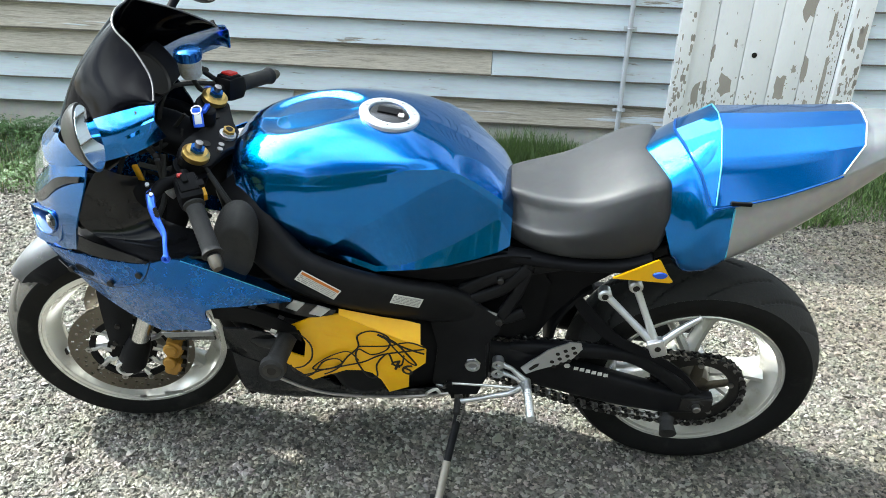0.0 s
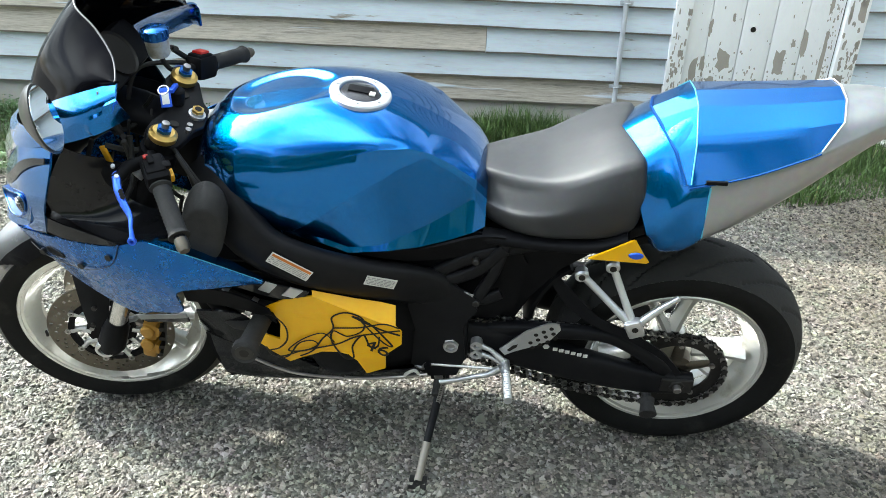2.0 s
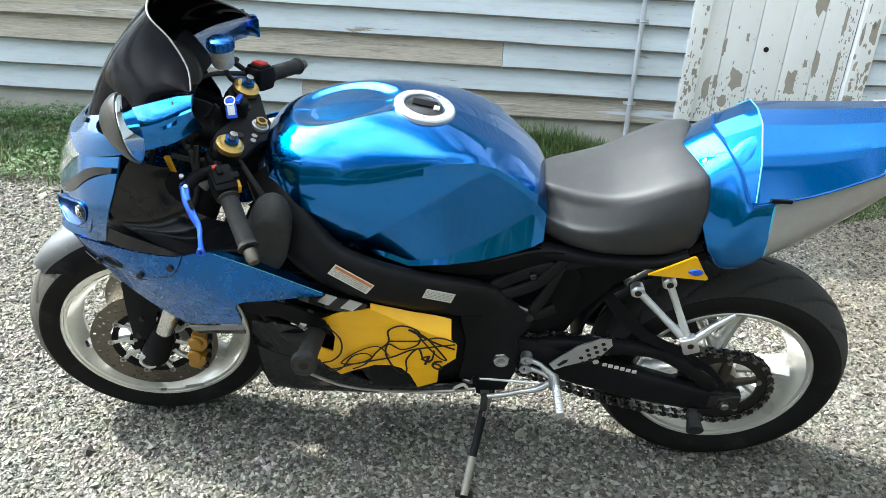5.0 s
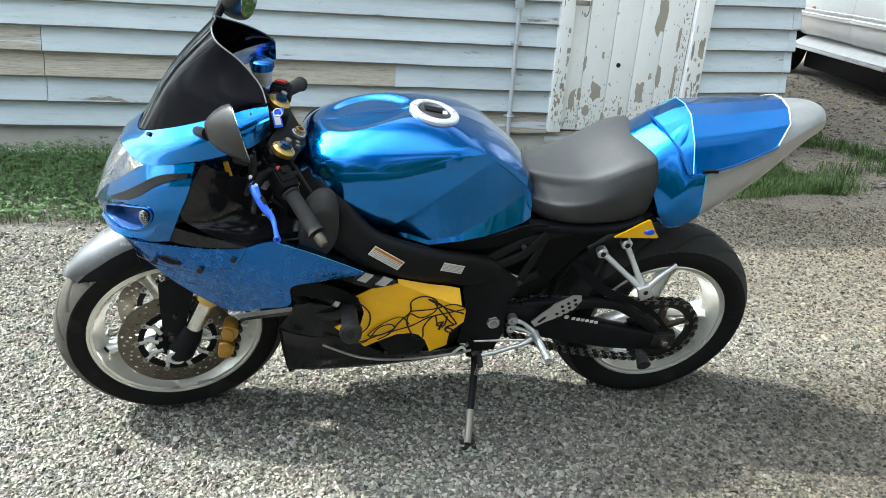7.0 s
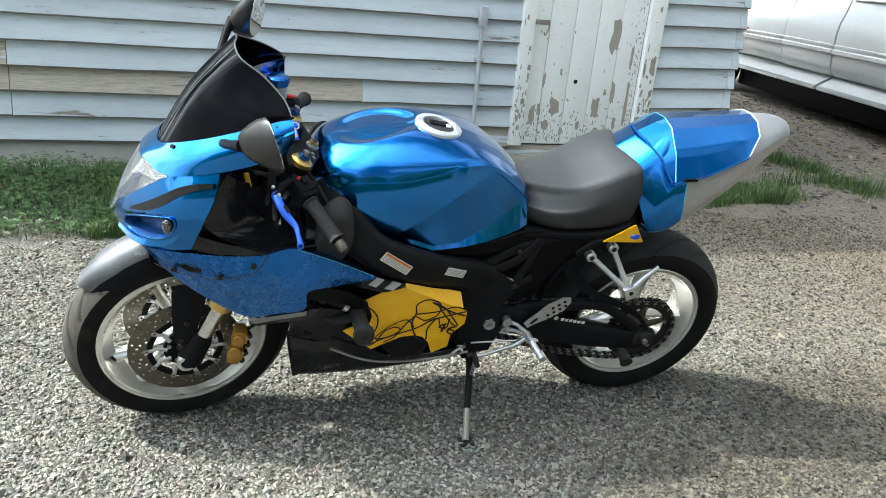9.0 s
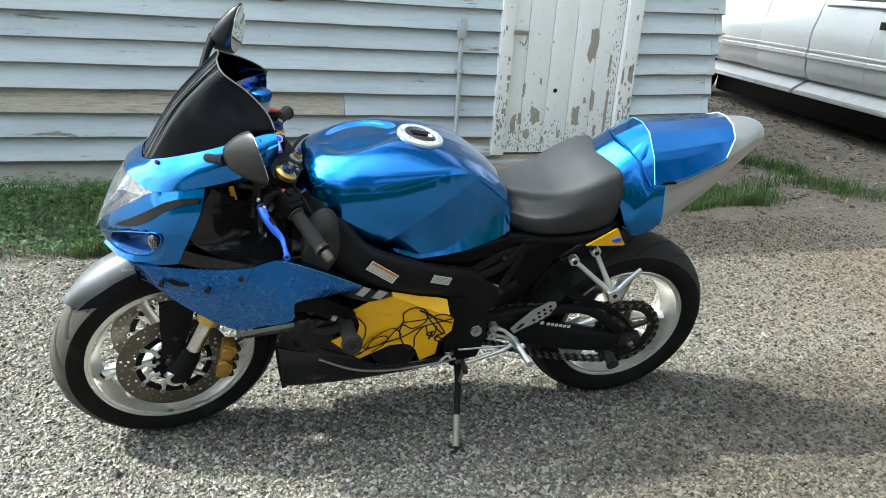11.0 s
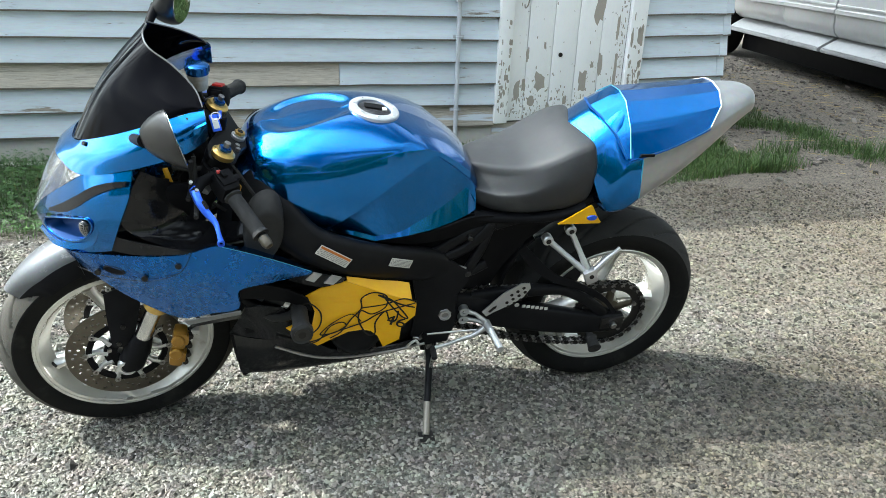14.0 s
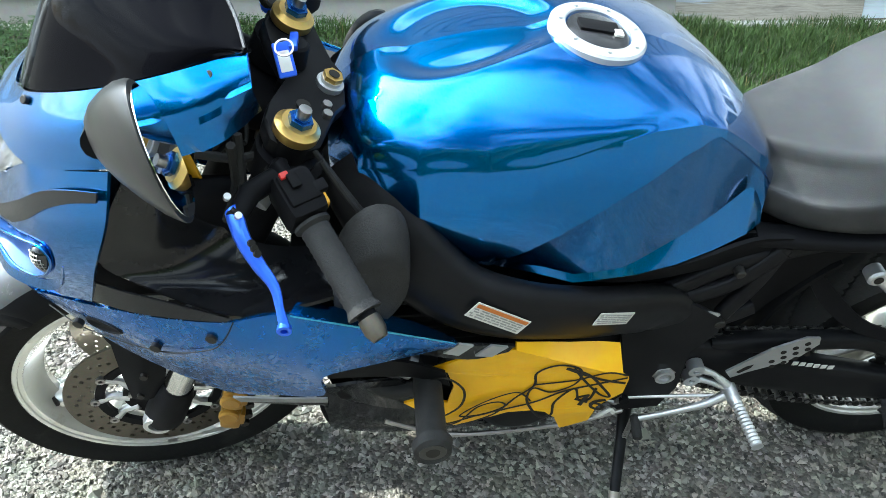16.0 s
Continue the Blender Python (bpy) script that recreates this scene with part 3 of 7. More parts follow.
earth_side(M_STONE, (0.58, 0.52, 0.44), 2.5, 4.0, "MULTIPLY")
pebbled()
build_ground()


def build_backdrop():
    """An unseen dark backdrop added behind the camera: closes the yard, darkens reflections."""
    rnd = random.Random(3)
    vs, fs = [], []
    n = 112
    for i in range(n + 1):
        a = math.pi * (1.06 + 0.92 * i / n)
        h = 6.0 + 1.8 * noise.noise((i * 0.31, 0, 1)) + rnd.uniform(-0.5, 0.5)
        for k in range(7):
            f = k / 6
            r = 19 + 1.2 * math.sin(f * 3.0) * -1 + rnd.uniform(-0.5, 0.5)
            vs.append((1 + r * math.cos(a) * 1.3, 2 + r * math.sin(a), -0.1 + h * f))
    for i in range(n):
        for k in range(6):
            q = i * 7 + k
            fs.append((q, q + 7, q + 8, q + 1))
    t = link_mesh("backdrop_woods", vs, fs, M_BACKDROP, smooth=False)
    tagged(t, "plain dark backdrop added unseen to close the yard and darken reflections", "woods", kind="structure")


build_backdrop()


# ---- shed wall ----
def wall_y(x):
    return 4.65 + (2.0 - x) * 0.05


WALL = Matrix.Translation((2.0, 4.65, 0)) @ Matrix.Rotation(math.atan(-0.05), 4, "Z")   # local x along the wall, y into it
WX = math.sqrt(1 + 0.05 ** 2)


def wx(x):
    return (x - 2.0) * WX


LEFT, RIGHT, TOP = wx(-3.4), wx(3.53), 4.3
DOOR_L, DOOR_R, DOOR_B, DOOR_T = wx(1.955), wx(2.755), 0.27, 2.12
COURSE = 0.1325


def build_shed():
    g = Geo()
    back = 0.10
    for x0, x1, z0, z1 in ((LEFT, DOOR_L, 0.02, TOP), (DOOR_R, RIGHT, 0.02, TOP), (DOOR_L, DOOR_R, DOOR_T, TOP), (DOOR_L, DOOR_R, 0.02, DOOR_B)):
        g.box(((x0 + x1) / 2, 0.03 + back / 2, (z0 + z1) / 2), (x1 - x0, back, z1 - z0))
    for x in (LEFT + 0.05, RIGHT - 0.05):                   # side walls, with the same backing
        g.box((x, 2.63, TOP / 2), (0.1, 5.0, TOP))
    g.box(((LEFT + RIGHT) / 2, 5.1, TOP / 2), (RIGHT - LEFT, 0.1, TOP))
    shed = g.done("wall_shed", M_DARKWOOD, smooth=False)
    tagged(shed, "old shed wall of peeling grey-blue lapped siding", "wall", kind="structure")
    shed.matrix_world = WALL
    roof = Geo().box(((LEFT + RIGHT) / 2, 2.55, TOP + 0.06), (RIGHT - LEFT + 0.04, 5.5, 0.1)).done("roof_shed", M_ROOF, smooth=False)
    tagged(roof, "plain dark sheet roof of the old shed", "roof", kind="structure")
    roof.matrix_world = WALL
    footing = Geo().box(((LEFT + RIGHT) / 2, 0.055, 0.035), (RIGHT - LEFT + 0.02, 0.24, 0.17), bevel=0.015).done("trim_footing", M_LEDGE)
    tagged(footing, "rough weathered concrete footing under the shed", "footing", kind="structure")
    footing.matrix_world = WALL

    def board(x0, x1, z, bare=False, h=COURSE, rise=0.0):
        """One lapped board with a thick lower edge; its surface a little uneven."""
        rnd = random.Random(int(x0 * 977 + z * 3571))
        n = max(2, int((x1 - x0) / 0.18))
        loops = []
        for i in range(n + 1):
            x = x0 + (x1 - x0) * i / n
            d = rnd.uniform(-0.0015, 0.0015)
            lo = rnd.uniform(-0.002, 0.002)
            lo += rise * (x - x0)
            loops.append([(x, d - 0.0165, z + lo), (x, d - 0.0185, z + 0.009 + lo), (x, d - 0.0185, z + 0.0094 + lo), (x, 0.016 + d * 0.5, z + h + 0.016 + rise * (x - x0)), (x, 0.030, z + h + 0.016 + rise * (x - x0)), (x, 0.030, z + lo)])
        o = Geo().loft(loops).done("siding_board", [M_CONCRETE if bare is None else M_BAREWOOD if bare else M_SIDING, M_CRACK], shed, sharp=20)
        for i in range(n):                                  # bare, dirty drip edge, dark also in place of the lap shadow
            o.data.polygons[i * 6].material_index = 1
        return o

    z, k = 0.245 - COURSE, 0
    while z < TOP - 0.1:
        segs = [(LEFT, wx(1.868), False)]
        if k == 0:
            segs = []
            for x0, x1 in ((LEFT, wx(-1.3)), (wx(-1.297), wx(0.6)), (wx(0.603), wx(1.868))):
                board(x0, x1, z, None)
        elif k == 1:
            segs = [(LEFT, wx(-0.2), False), (wx(-0.197), wx(1.868), True)]
        elif k == 2:
            segs = [(LEFT, wx(-1.0), False), (wx(-0.996), wx(1.868), False)]
        elif k == 3:
            segs = [(LEFT, wx(-1.0), True), (wx(-0.996), wx(0.887), True), (wx(0.89), wx(1.868), False)]
        elif k == 4:
            segs = [(LEFT, wx(-1.0), True), (wx(-0.997), wx(1.868), False)]
        elif k == 6:
            segs = [(LEFT, wx(-1.05), False), (wx(-1.047), wx(1.868), False)]
        for x0, x1, bare in segs:
            board(x0, x1, z, bare)
        if k == 0:
            board(wx(1.87), wx(2.872), z, True)
        if z > DOOR_T + 0.1:
            board(wx(1.87), wx(2.872), z)
        z += COURSE
        k += 1
    for k in range(30):                                     # right of the door the courses are wider and rise a little
        z = 0.256 + 0.1367 * (k - 1)
        board(wx(2.874), wx(3.472), z, False, 0.1367, 0.026)
        board(wx(3.4745), wx(3.532), z + 0.0155, False, 0.1367, 0.026)
    for name, x0, x1, z0, z1 in (("casing_board", 1.868, 1.955, 0.265, 2.22), ("casing_board", 2.762, 2.872, 0.27, 2.22)):
        g = Geo().box(((wx(x0) + wx(x1)) / 2, -0.012, (z0 + z1) / 2), (wx(x1) - wx(x0), 0.044, z1 - z0), bevel=0.004)
        g.done(name, M_CASING if name[1] == "a" else M_SIDING, shed)
    Geo().box(((wx(1.955) + wx(2.762)) / 2, -0.012, 2.17), (wx(2.762) - wx(1.955) - 0.002, 0.044, 0.1), bevel=0.004).done("casing_board", M_CASING, shed)

    door = tagged(new("door_1"), "white plank shed door with badly peeling paint, closed", "door", kind="structure")
    door.matrix_world = WALL
    edges = [1.957, 2.070, 2.243, 2.410, 2.575, 2.758]
    for a, b in zip(edges, edges[1:]):
        dz = random.Random(int(a * 1000)).uniform(-0.004, 0.004)
        Geo().box(((wx(a) + wx(b)) / 2, 0.012, (0.275 + 2.11) / 2 + dz), (wx(b) - wx(a) - 0.004, 0.025, 2.11 - 0.275), bevel=0.003).done("plank", M_DOOR, door)
    for x, z, r in ((2.301, 0.69, 0.014), (2.023, 1.282, 0.012)):
        Geo().lathe([(0.0001, 0.0), (r, 0.0), (r, 0.006), (0.0001, 0.006)], 20).done("bored_hole", M_INK, door, "dark round hole bored through a plank").location = (wx(x), -0.0045, z)
    hasp = Geo().box((wx(2.0), -0.038, 1.05), (0.10, 0.005, 0.03), bevel=0.002)
    hasp.tube([(wx(2.035), -0.036, 1.06), (wx(2.035), -0.052, 1.06), (wx(2.035), -0.056, 1.03), (wx(2.03), -0.052, 0.99), (wx(2.015), -0.05, 0.975), (wx(2.01), -0.05, 0.995)], 0.004, 8, smooth=4)
    hasp.done("hasp", M_HASP, door, "rusty painted steel hasp and hook")
    for i, (x, z) in enumerate(((1.91, 0.33), (1.91, 0.9), (1.92, 1.2), (2.81, 0.5), (2.81, 1.1), (2.06, 0.95), (2.66, 0.95))):
        Geo().cyl((wx(x), -0.036 if x < 1.95 or x > 2.76 else -0.002, z), (wx(x), -0.030 if x < 1.95 or x > 2.76 else 0.004, z), 0.004, 8).done("nail_head", M_STEEL, door)

    def ragged(g, x, z, w, h, y, rnd):
        """A thin patch with a torn outline where the paint has fallen off."""
        n = 14 if max(w, h) > 0.02 else 7
        rr = [rnd.uniform(0.62, 1.12) for _ in range(n)]
        pts = []
        for i in range(n):
            a = 2 * math.pi * i / n
            c, s_ = math.cos(a), math.sin(a)
            q = (abs(c) ** 4 + abs(s_) ** 4) ** -0.25
            pts.append((x + 0.5 * w * c * q * rr[i], z + 0.5 * h * s_ * q * rr[i]))
        g.plate(pts, y - 0.0006, y + 0.003)

    rnd = random.Random(5)
    for x, z, w, h in ((2.547, .985, .075, .215), (2.172, .52, .075, .14), (2.474, .525, .065, .125), (2.588, .635, .04, .165), (2.53, .625, .025, .05), (2.075, .69, .022, .09), (2.19, .745, .018, .05),
                       (2.02, .46, .045, .15), (2.062, .50, .03, .08), (2.24, .36, .03, .05), (2.36, .40, .03, .06), (2.70, .55, .025, .30), (2.69, .86, .02, .16), (2.12, .40, .05, .07), (2.50, .36, .04, .07), (2.63, .42, .03, .10)):
        g = Geo()
        ragged(g, wx(x), z, w, h, -0.0005, rnd)
        g.done("bare_patch", M_PATCH, door, "grey-brown bare wood where paint has fallen off", smooth=False)
    g = Geo()
    for k in range(430):
        z = 0.29 + abs(rnd.gauss(0, .12))
        x = rnd.uniform(1.975, 2.74)
        if rnd.random() < .25:
            x, z = 2.72 + rnd.gauss(0, .022), rnd.uniform(.3, 1.35)
            x = min(x, 2.742)
        if rnd.random() < .06:
            z = rnd.uniform(.3, 1.5)
        ragged(g, wx(x), z, rnd.uniform(.003, .012), rnd.uniform(.005, .024), -0.0004, rnd)
    g.done("peeled_spots", M_PATCH, door, "small spots and flakes of missing paint", smooth=False)["kind"] = "stuff"
    g = Geo()
    for k in range(150):
        x, z = (rnd.uniform(2.77, 2.865), .30 + abs(rnd.gauss(0, .22))) if k < 95 else (rnd.uniform(1.875, 1.95), .30 + abs(rnd.gauss(0, .35)))
        ragged(g, wx(x), z, rnd.uniform(.004, .018), rnd.uniform(.008, .05), -0.0342, rnd)
    for x, z, w, h in ((2.84, .82, .045, .13), (2.80, .45, .05, .07), (2.83, 1.18, .02, .04), (2.78, .80, .02, .12)):
        ragged(g, wx(x), z, w, h, -0.0342, rnd)
    g.done("peeled_spots", M_PATCH, door, "missing paint along the casing boards", smooth=False)["kind"] = "stuff"
    g = Geo()
    for k in range(230):                                    # cracks and missing paint along the boards
        if k < 80:
            x, c, base, p, ris = rnd.uniform(2.92, 3.46), rnd.choice([1, 2, 2, 3, 3, 4, 5]), .256 - .1367, .1367, .026
        else:
            x, c, base, p, ris = rnd.uniform(-2.2, 1.83), rnd.choice([1, 2, 3, 3, 4, 5, 5, 6, 7, 8]), .245 - COURSE, COURSE, 0.0
        w = rnd.uniform(.015, .09)
        u = rnd.choice([rnd.uniform(.06, .2), rnd.uniform(.1, .8)])
        ragged(g, wx(x), base + c * p + u * p + ris * max(0, x - 2.874), w, rnd.uniform(.003, .007), -0.0145 + 0.0295 * u, rnd)
    flk = Geo()
    for k in range(95):                                     # clusters of flaked paint
        if k < 14:
            x0, c, base, p, ris = rnd.uniform(2.95, 3.4), rnd.choice([1, 2, 3, 4, 6]), .256 - .1367, .1367, .026
        else:
            x0, c, base, p, ris = rnd.uniform(-2.3, 1.8), rnd.choice([2, 4, 5, 5, 6, 7, 8, 9, 10]), .245 - COURSE, COURSE, 0.0
        u0 = rnd.uniform(.12, .8)
        for q in range(rnd.randint(4, 12)):
            x, u = x0 + rnd.gauss(0, .035), min(.92, max(.08, u0 + rnd.gauss(0, .09)))
            ragged(g if rnd.random() < .35 else flk, wx(x), base + c * p + u * p + ris * max(0, x - 2.874), rnd.uniform(.006, .03), rnd.uniform(.004, .010), -0.0145 + 0.0295 * u, rnd)
    flk.done("flaked_paint", M_PATCH, shed, "clusters of flaked paint on the boards", smooth=False)["kind"] = "stuff"
    g.done("paint_cracks", M_CRACK, shed, "dark cracks and lost paint along the boards", smooth=False)["kind"] = "stuff"

    pipe = tagged(new("conduit"), "painted metal conduit pipe with a small box, fixed to the siding", "pipe", kind="structure")
    pipe.matrix_world = WALL
    x = wx(1.612)
    Geo().cyl((x, -0.035, 0.06), (x - 0.01, -0.035, 1.0), 0.0135, 12).done("tube", M_PIPE, pipe)
    Geo().box((x - 0.012, -0.04, 1.06), (0.046, 0.05, 0.12), bevel=0.006).done("box", M_PIPE, pipe)
    for z in (0.80, 0.36):
        g = Geo().box((x - 0.004, -0.022, z), (0.07, 0.006, 0.02), bevel=0.002)
        g.tube([(x - 0.02, -0.02, z), (x - 0.018, -0.045, z), (x - 0.005, -0.053, z), (x + 0.01, -0.045, z), (x + 0.012, -0.02, z)], 0.004, 6, smooth=3)
        g.done("strap", M_PIPE, pipe)


build_shed()


# ---- motorcycle ----
LEAN, YAW = 14.0, 6.2
_fw = Vector((-math.cos(radians(YAW)), math.sin(radians(YAW)), 0))
_lf = Vector((-math.sin(radians(YAW)), -math.cos(radians(YAW)), 0))
_c, _s = math.cos(radians(LEAN)), math.sin(radians(LEAN))
_yl, _zl = _lf * _c - Vector((0, 0, 1)) * _s, _lf * _s + Vector((0, 0, 1)) * _c
BIKE = Matrix(((_fw.x, _yl.x, _zl.x, 1.163), (_fw.y, _yl.y, _zl.y, 2.230), (_fw.z, _yl.z, _zl.z, 0.0), (0, 0, 0, 1)))
bike = thing("motorcycle", BIKE, "blue and yellow sports motorcycle leaning on its side stand", "motorcycle")


def mirrored(p):
    return (p[0], -p[1], p[2])


def resample(pts, n):
    """n points evenly along a smooth curve through pts."""
    c = spline(pts, 12)
    d = [0.0]
    for a, b in zip(c, c[1:]):
        d.append(d[-1] + (b - a).length)
    out = []
    for k in range(n):
        s = d[-1] * k / (n - 1)
        i = next((j for j in range(1, len(d)) if d[j] >= s - 1e-9), len(d) - 1)
        f = (s - d[i - 1]) / max(1e-9, d[i] - d[i - 1])
        out.append(c[i - 1].lerp(c[i], f))
    return out


def skin(lines, n=24, m=3):
    """Rows of points for a panel: the control lines, each resampled to n points, with m smooth rows a gap."""
    L = [resample(l, n) for l in lines]
    cols = [spline([l[j] for l in L], m) if len(L) > 2 else [L[0][j].lerp(L[1][j], k / m) for k in range(m + 1)] for j in range(n)]
    return [[c[i] for c in cols] for i in range(len(cols[0]))]


def both(fn):
    """Calls fn for the left side and for the right."""
    for side in (1, -1):
        fn(side)


def sided(rows, side):
    return [[Vector((p[0], p[1] * side, p[2])) for p in r] for r in rows]


# wheels
def wheel(name, r_tyre, half, r_rim, x, y, steer, front):
    w = new(name)
    w.parent = bike
    w["own_axes"] = True
    w.matrix_local = pose(x, y, r_tyre + 0.249 * y, 0, 0, steer)
    side = [(r_rim - 0.004, half * 0.78), (r_rim + 0.006, half * 0.88), (r_rim + 0.02, half * 0.96), (r_rim + 0.04, half), (r_tyre - 0.045, half * 0.985), (r_tyre - 0.034, half * 0.93)]
    tyre = Geo().lathe(side, 96)
    tyre.lathe([(r, -y) for r, y in side], 96)
    t = tyre.done("tyre", M_TYRE, w, "black tyre sidewall")
    # tread crown with slanting grooves cut into it
    seg, rows = 432, 33
    vs, fs = [], []
    for k in range(seg):
        a = 2 * math.pi * k / seg
        for i in range(rows):
            u = -1 + 2 * i / (rows - 1)
            y = half * 0.93 * u
            r = r_tyre - 0.034 * (abs(u) ** 2.2)
            ph = (k / seg * (18 if front else 14) + abs(u) * 1.5 + (0.5 if u > 0 else 0.0)) % 1.0
            if 0.10 < abs(u) < 0.90:
                r -= 0.007 * max(0.0, 1 - abs(ph - 0.10) / 0.085)
            vs.append((r * math.cos(a), y, r * math.sin(a)))
    for k in range(seg):
        for i in range(rows - 1):
            a, b = k * rows + i, ((k + 1) % seg) * rows + i
            fs.append((a, a + 1, b + 1, b))
    link_mesh("tread", vs, fs, M_TREAD if front else M_REARTREAD, w, "worn dusty tread with slanting grooves", sharp=30)
    rim = [(r_rim + 0.004, half * 0.78), (r_rim - 0.003, half * 0.84), (r_rim - 0.008, half * 0.82), (r_rim - 0.010, half * 0.72), (r_rim - 0.015, half * 0.60), (r_rim - 0.021, half * 0.35), (r_rim - 0.036, half * 0.12)]
    rim = rim + [(r, -y) for r, y in reversed(rim)]
    inner = [(r - 0.008, y * 0.92) for r, y in reversed(rim[1:-1])]
    Geo().lathe(rim + inner, 96, closed=True).done("rim", M_RIM, w)
    for k in range(3):
        g = Geo()
        a = 2 * math.pi * k / 3 + (-0.61 if front else 1.40)
        for d in (-0.17, 0.17):
            p = Vector((math.cos(a + d) * 0.045, 0, math.sin(a + d) * 0.045))
            q = Vector((math.cos(a + d * 1.7) * (r_rim - 0.036), 0, math.sin(a + d * 1.7) * (r_rim - 0.036)))
            mid = (p + q) / 2
            loops = []
            for f, wd, dp in ((0, 0.017, half * 0.42), (0.35, 0.013, half * 0.36), (0.8, 0.014, half * 0.4), (1.0, 0.022, half * 0.48)):
                c = p.lerp(q, f)
                t_ = (q - p).normalized()
                s_ = Vector((-t_.z, 0, t_.x))
                loops.append([c + s_ * (wd * math.cos(b)) + Vector((0, dp * math.sin(b), 0)) for b in (2 * math.pi * j / 10 for j in range(10))])
            g.loft(loops)
        g.done("spoke", M_RIM, w)
    Geo().lathe([(0.012, 0.062), (0.04, 0.06), (0.05, 0.045), (0.052, 0.0), (0.05, -0.045), (0.04, -0.06), (0.012, -0.062)], 32).done("hub", M_RIM, w)
    Geo().cyl((r_rim * 0.86, half * 0.1, -0.05), (r_rim * 0.80, half * 0.55, -0.05), 0.004, 8).done("valve", M_INK, w)
    return w


STEER = 10.0
HUB = Vector((1.418, 0.035, 0.3165))
FW = wheel("front_wheel", 0.308, 0.060, 0.229, HUB.x, HUB.y, STEER, True)
RW = wheel("rear_wheel", 0.315, 0.090, 0.222, 0.0, 0.0, 0, False)


def disc(y, parent, r0, r1, holes):
    """A perforated brake disc: rings of faces round real holes."""
    bm = bmesh.new()
    seg = 120
    rs = [r0 + (r1 - r0) * i / 7 for i in range(8)]
    vs = [[bm.verts.new((r * math.cos(2 * math.pi * k / seg), y, r * math.sin(2 * math.pi * k / seg))) for r in rs] for k in range(seg)]
    for k in range(seg):
        for i in range(7):
            if (k % 2 == 0 and i in ((1, 4), (3,), (2, 5), (0,))[(k // 2) % 4]) and holes:
                continue
            bm.faces.new((vs[k][i], vs[k][i + 1], vs[(k + 1) % seg][i + 1], vs[(k + 1) % seg][i]))
    ext = bmesh.ops.extrude_face_region(bm, geom=bm.faces[:])
    bmesh.ops.translate(bm, verts=[v for v in ext["geom"] if isinstance(v, bmesh.types.BMVert)], vec=(0, 0.005, 0))
    me = bpy.data.meshes.new("brake_disc")
    bmesh.ops.recalc_face_normals(bm, faces=bm.faces[:])
    bm.to_mesh(me)
    bm.free()
    me.materials.append(M_DISC)
    d = new("brake_disc", me)
    d.parent = parent
    d["label"] = "rusty perforated steel brake disc"
    return d


for y in (0.072, -0.077):
    disc(y, FW, 0.104, 0.152, True)
    for k in range(10):                                     # arms of the carrier
        a = 2 * math.pi * k / 10
        Geo().tube([(r * math.cos(a + t), y + 0.001, r * math.sin(a + t)) for r, t in ((0.050, 0.0), (0.075, 0.13), (0.097, 0.06))], [0.009, 0.007, 0.009], 8).done("carrier_arm", M_ALU, FW)
    g = Geo()
    g.lathe([(0.088, y - 0.002), (0.103, y - 0.002), (0.103, y + 0.007), (0.088, y + 0.007)], 48, closed=True)
    g.lathe([(0.026, y - 0.004), (0.060, y - 0.004), (0.060, y + 0.006), (0.026, y + 0.006)], 32, closed=True)
    c_ = g.done("disc_carrier", M_BLACK, FW)
    for k in range(10):
        a = 2 * math.pi * k / 10 + 0.06
        g = Geo().lathe([(0.0035, -0.006), (0.0078, -0.006), (0.0078, 0.010), (0.0035, 0.010)], 14, m=Matrix.Translation((0.104 * math.cos(a), y, 0.104 * math.sin(a))), closed=True)
        g.done("bobbin", M_STEEL, c_, "bright steel disc bobbin")
    for k in range(5):
        a = 2 * math.pi * k / 5 + 0.3
        Geo().cyl((0.046 * math.cos(a), y, 0.046 * math.sin(a)), (0.046 * math.cos(a), y + 0.012 * (1 if y > 0 else -1), 0.046 * math.sin(a)), 0.006, 6).done("disc_bolt", M_STEEL, c_)
Geo().box((-0.035, 0.053, -0.203), (0.05, 0.0015, 0.012), m=Matrix.Rotation(radians(8), 4, "Y")).done("rim_sticker", M_GREYINK, FW, "small scuffed grey rim sticker")
Geo().box((0.02, 0.0530, -0.2045), (0.018, 0.0016, 0.012)).done("rim_sticker", M_STEEL, FW)

# rear sprocket, chain wheel side
g = Geo()
teeth, seg = 43, 43 * 4
out = []
for k in range(seg):
    a = 2 * math.pi * k / seg
    r = 0.113 + (0.004, 0.006, 0.004, -0.002)[k % 4]
    out.append((r, a))
inn = 0.086
vs = [(r * math.cos(a), y, r * math.sin(a)) for y in (0.094, 0.100) for r, a in out] + [(inn * math.cos(a), y, inn * math.sin(a)) for y in (0.094, 0.100) for r, a in out]
fs = []
for k in range(seg):
    j = (k + 1) % seg
    fs += [(k, j, seg + j, seg + k), (seg + k, seg + j, 3 * seg + j, 3 * seg + k), (2 * seg + k, 3 * seg + k, 3 * seg + j, 2 * seg + j), (k, 2 * seg + k, 2 * seg + j, j)]
g.add(vs, fs)
g.done("sprocket", M_CHAIN, RW, "oily dark steel rear sprocket")
g = Geo()
for k in range(5):
    a = 2 * math.pi * k / 5 + 0.3
    g.tube([(0.03 * math.cos(a), 0.092, 0.03 * math.sin(a)), (0.090 * math.cos(a), 0.092, 0.090 * math.sin(a))], [0.016, 0.012], 8, flat=0.4)
g.lathe([(0.014, 0.06), (0.045, 0.06), (0.042, 0.094), (0.014, 0.100)], 24)
carrier = g.done("sprocket_carrier", M_DISC, RW, "dull grey alloy sprocket carrier")
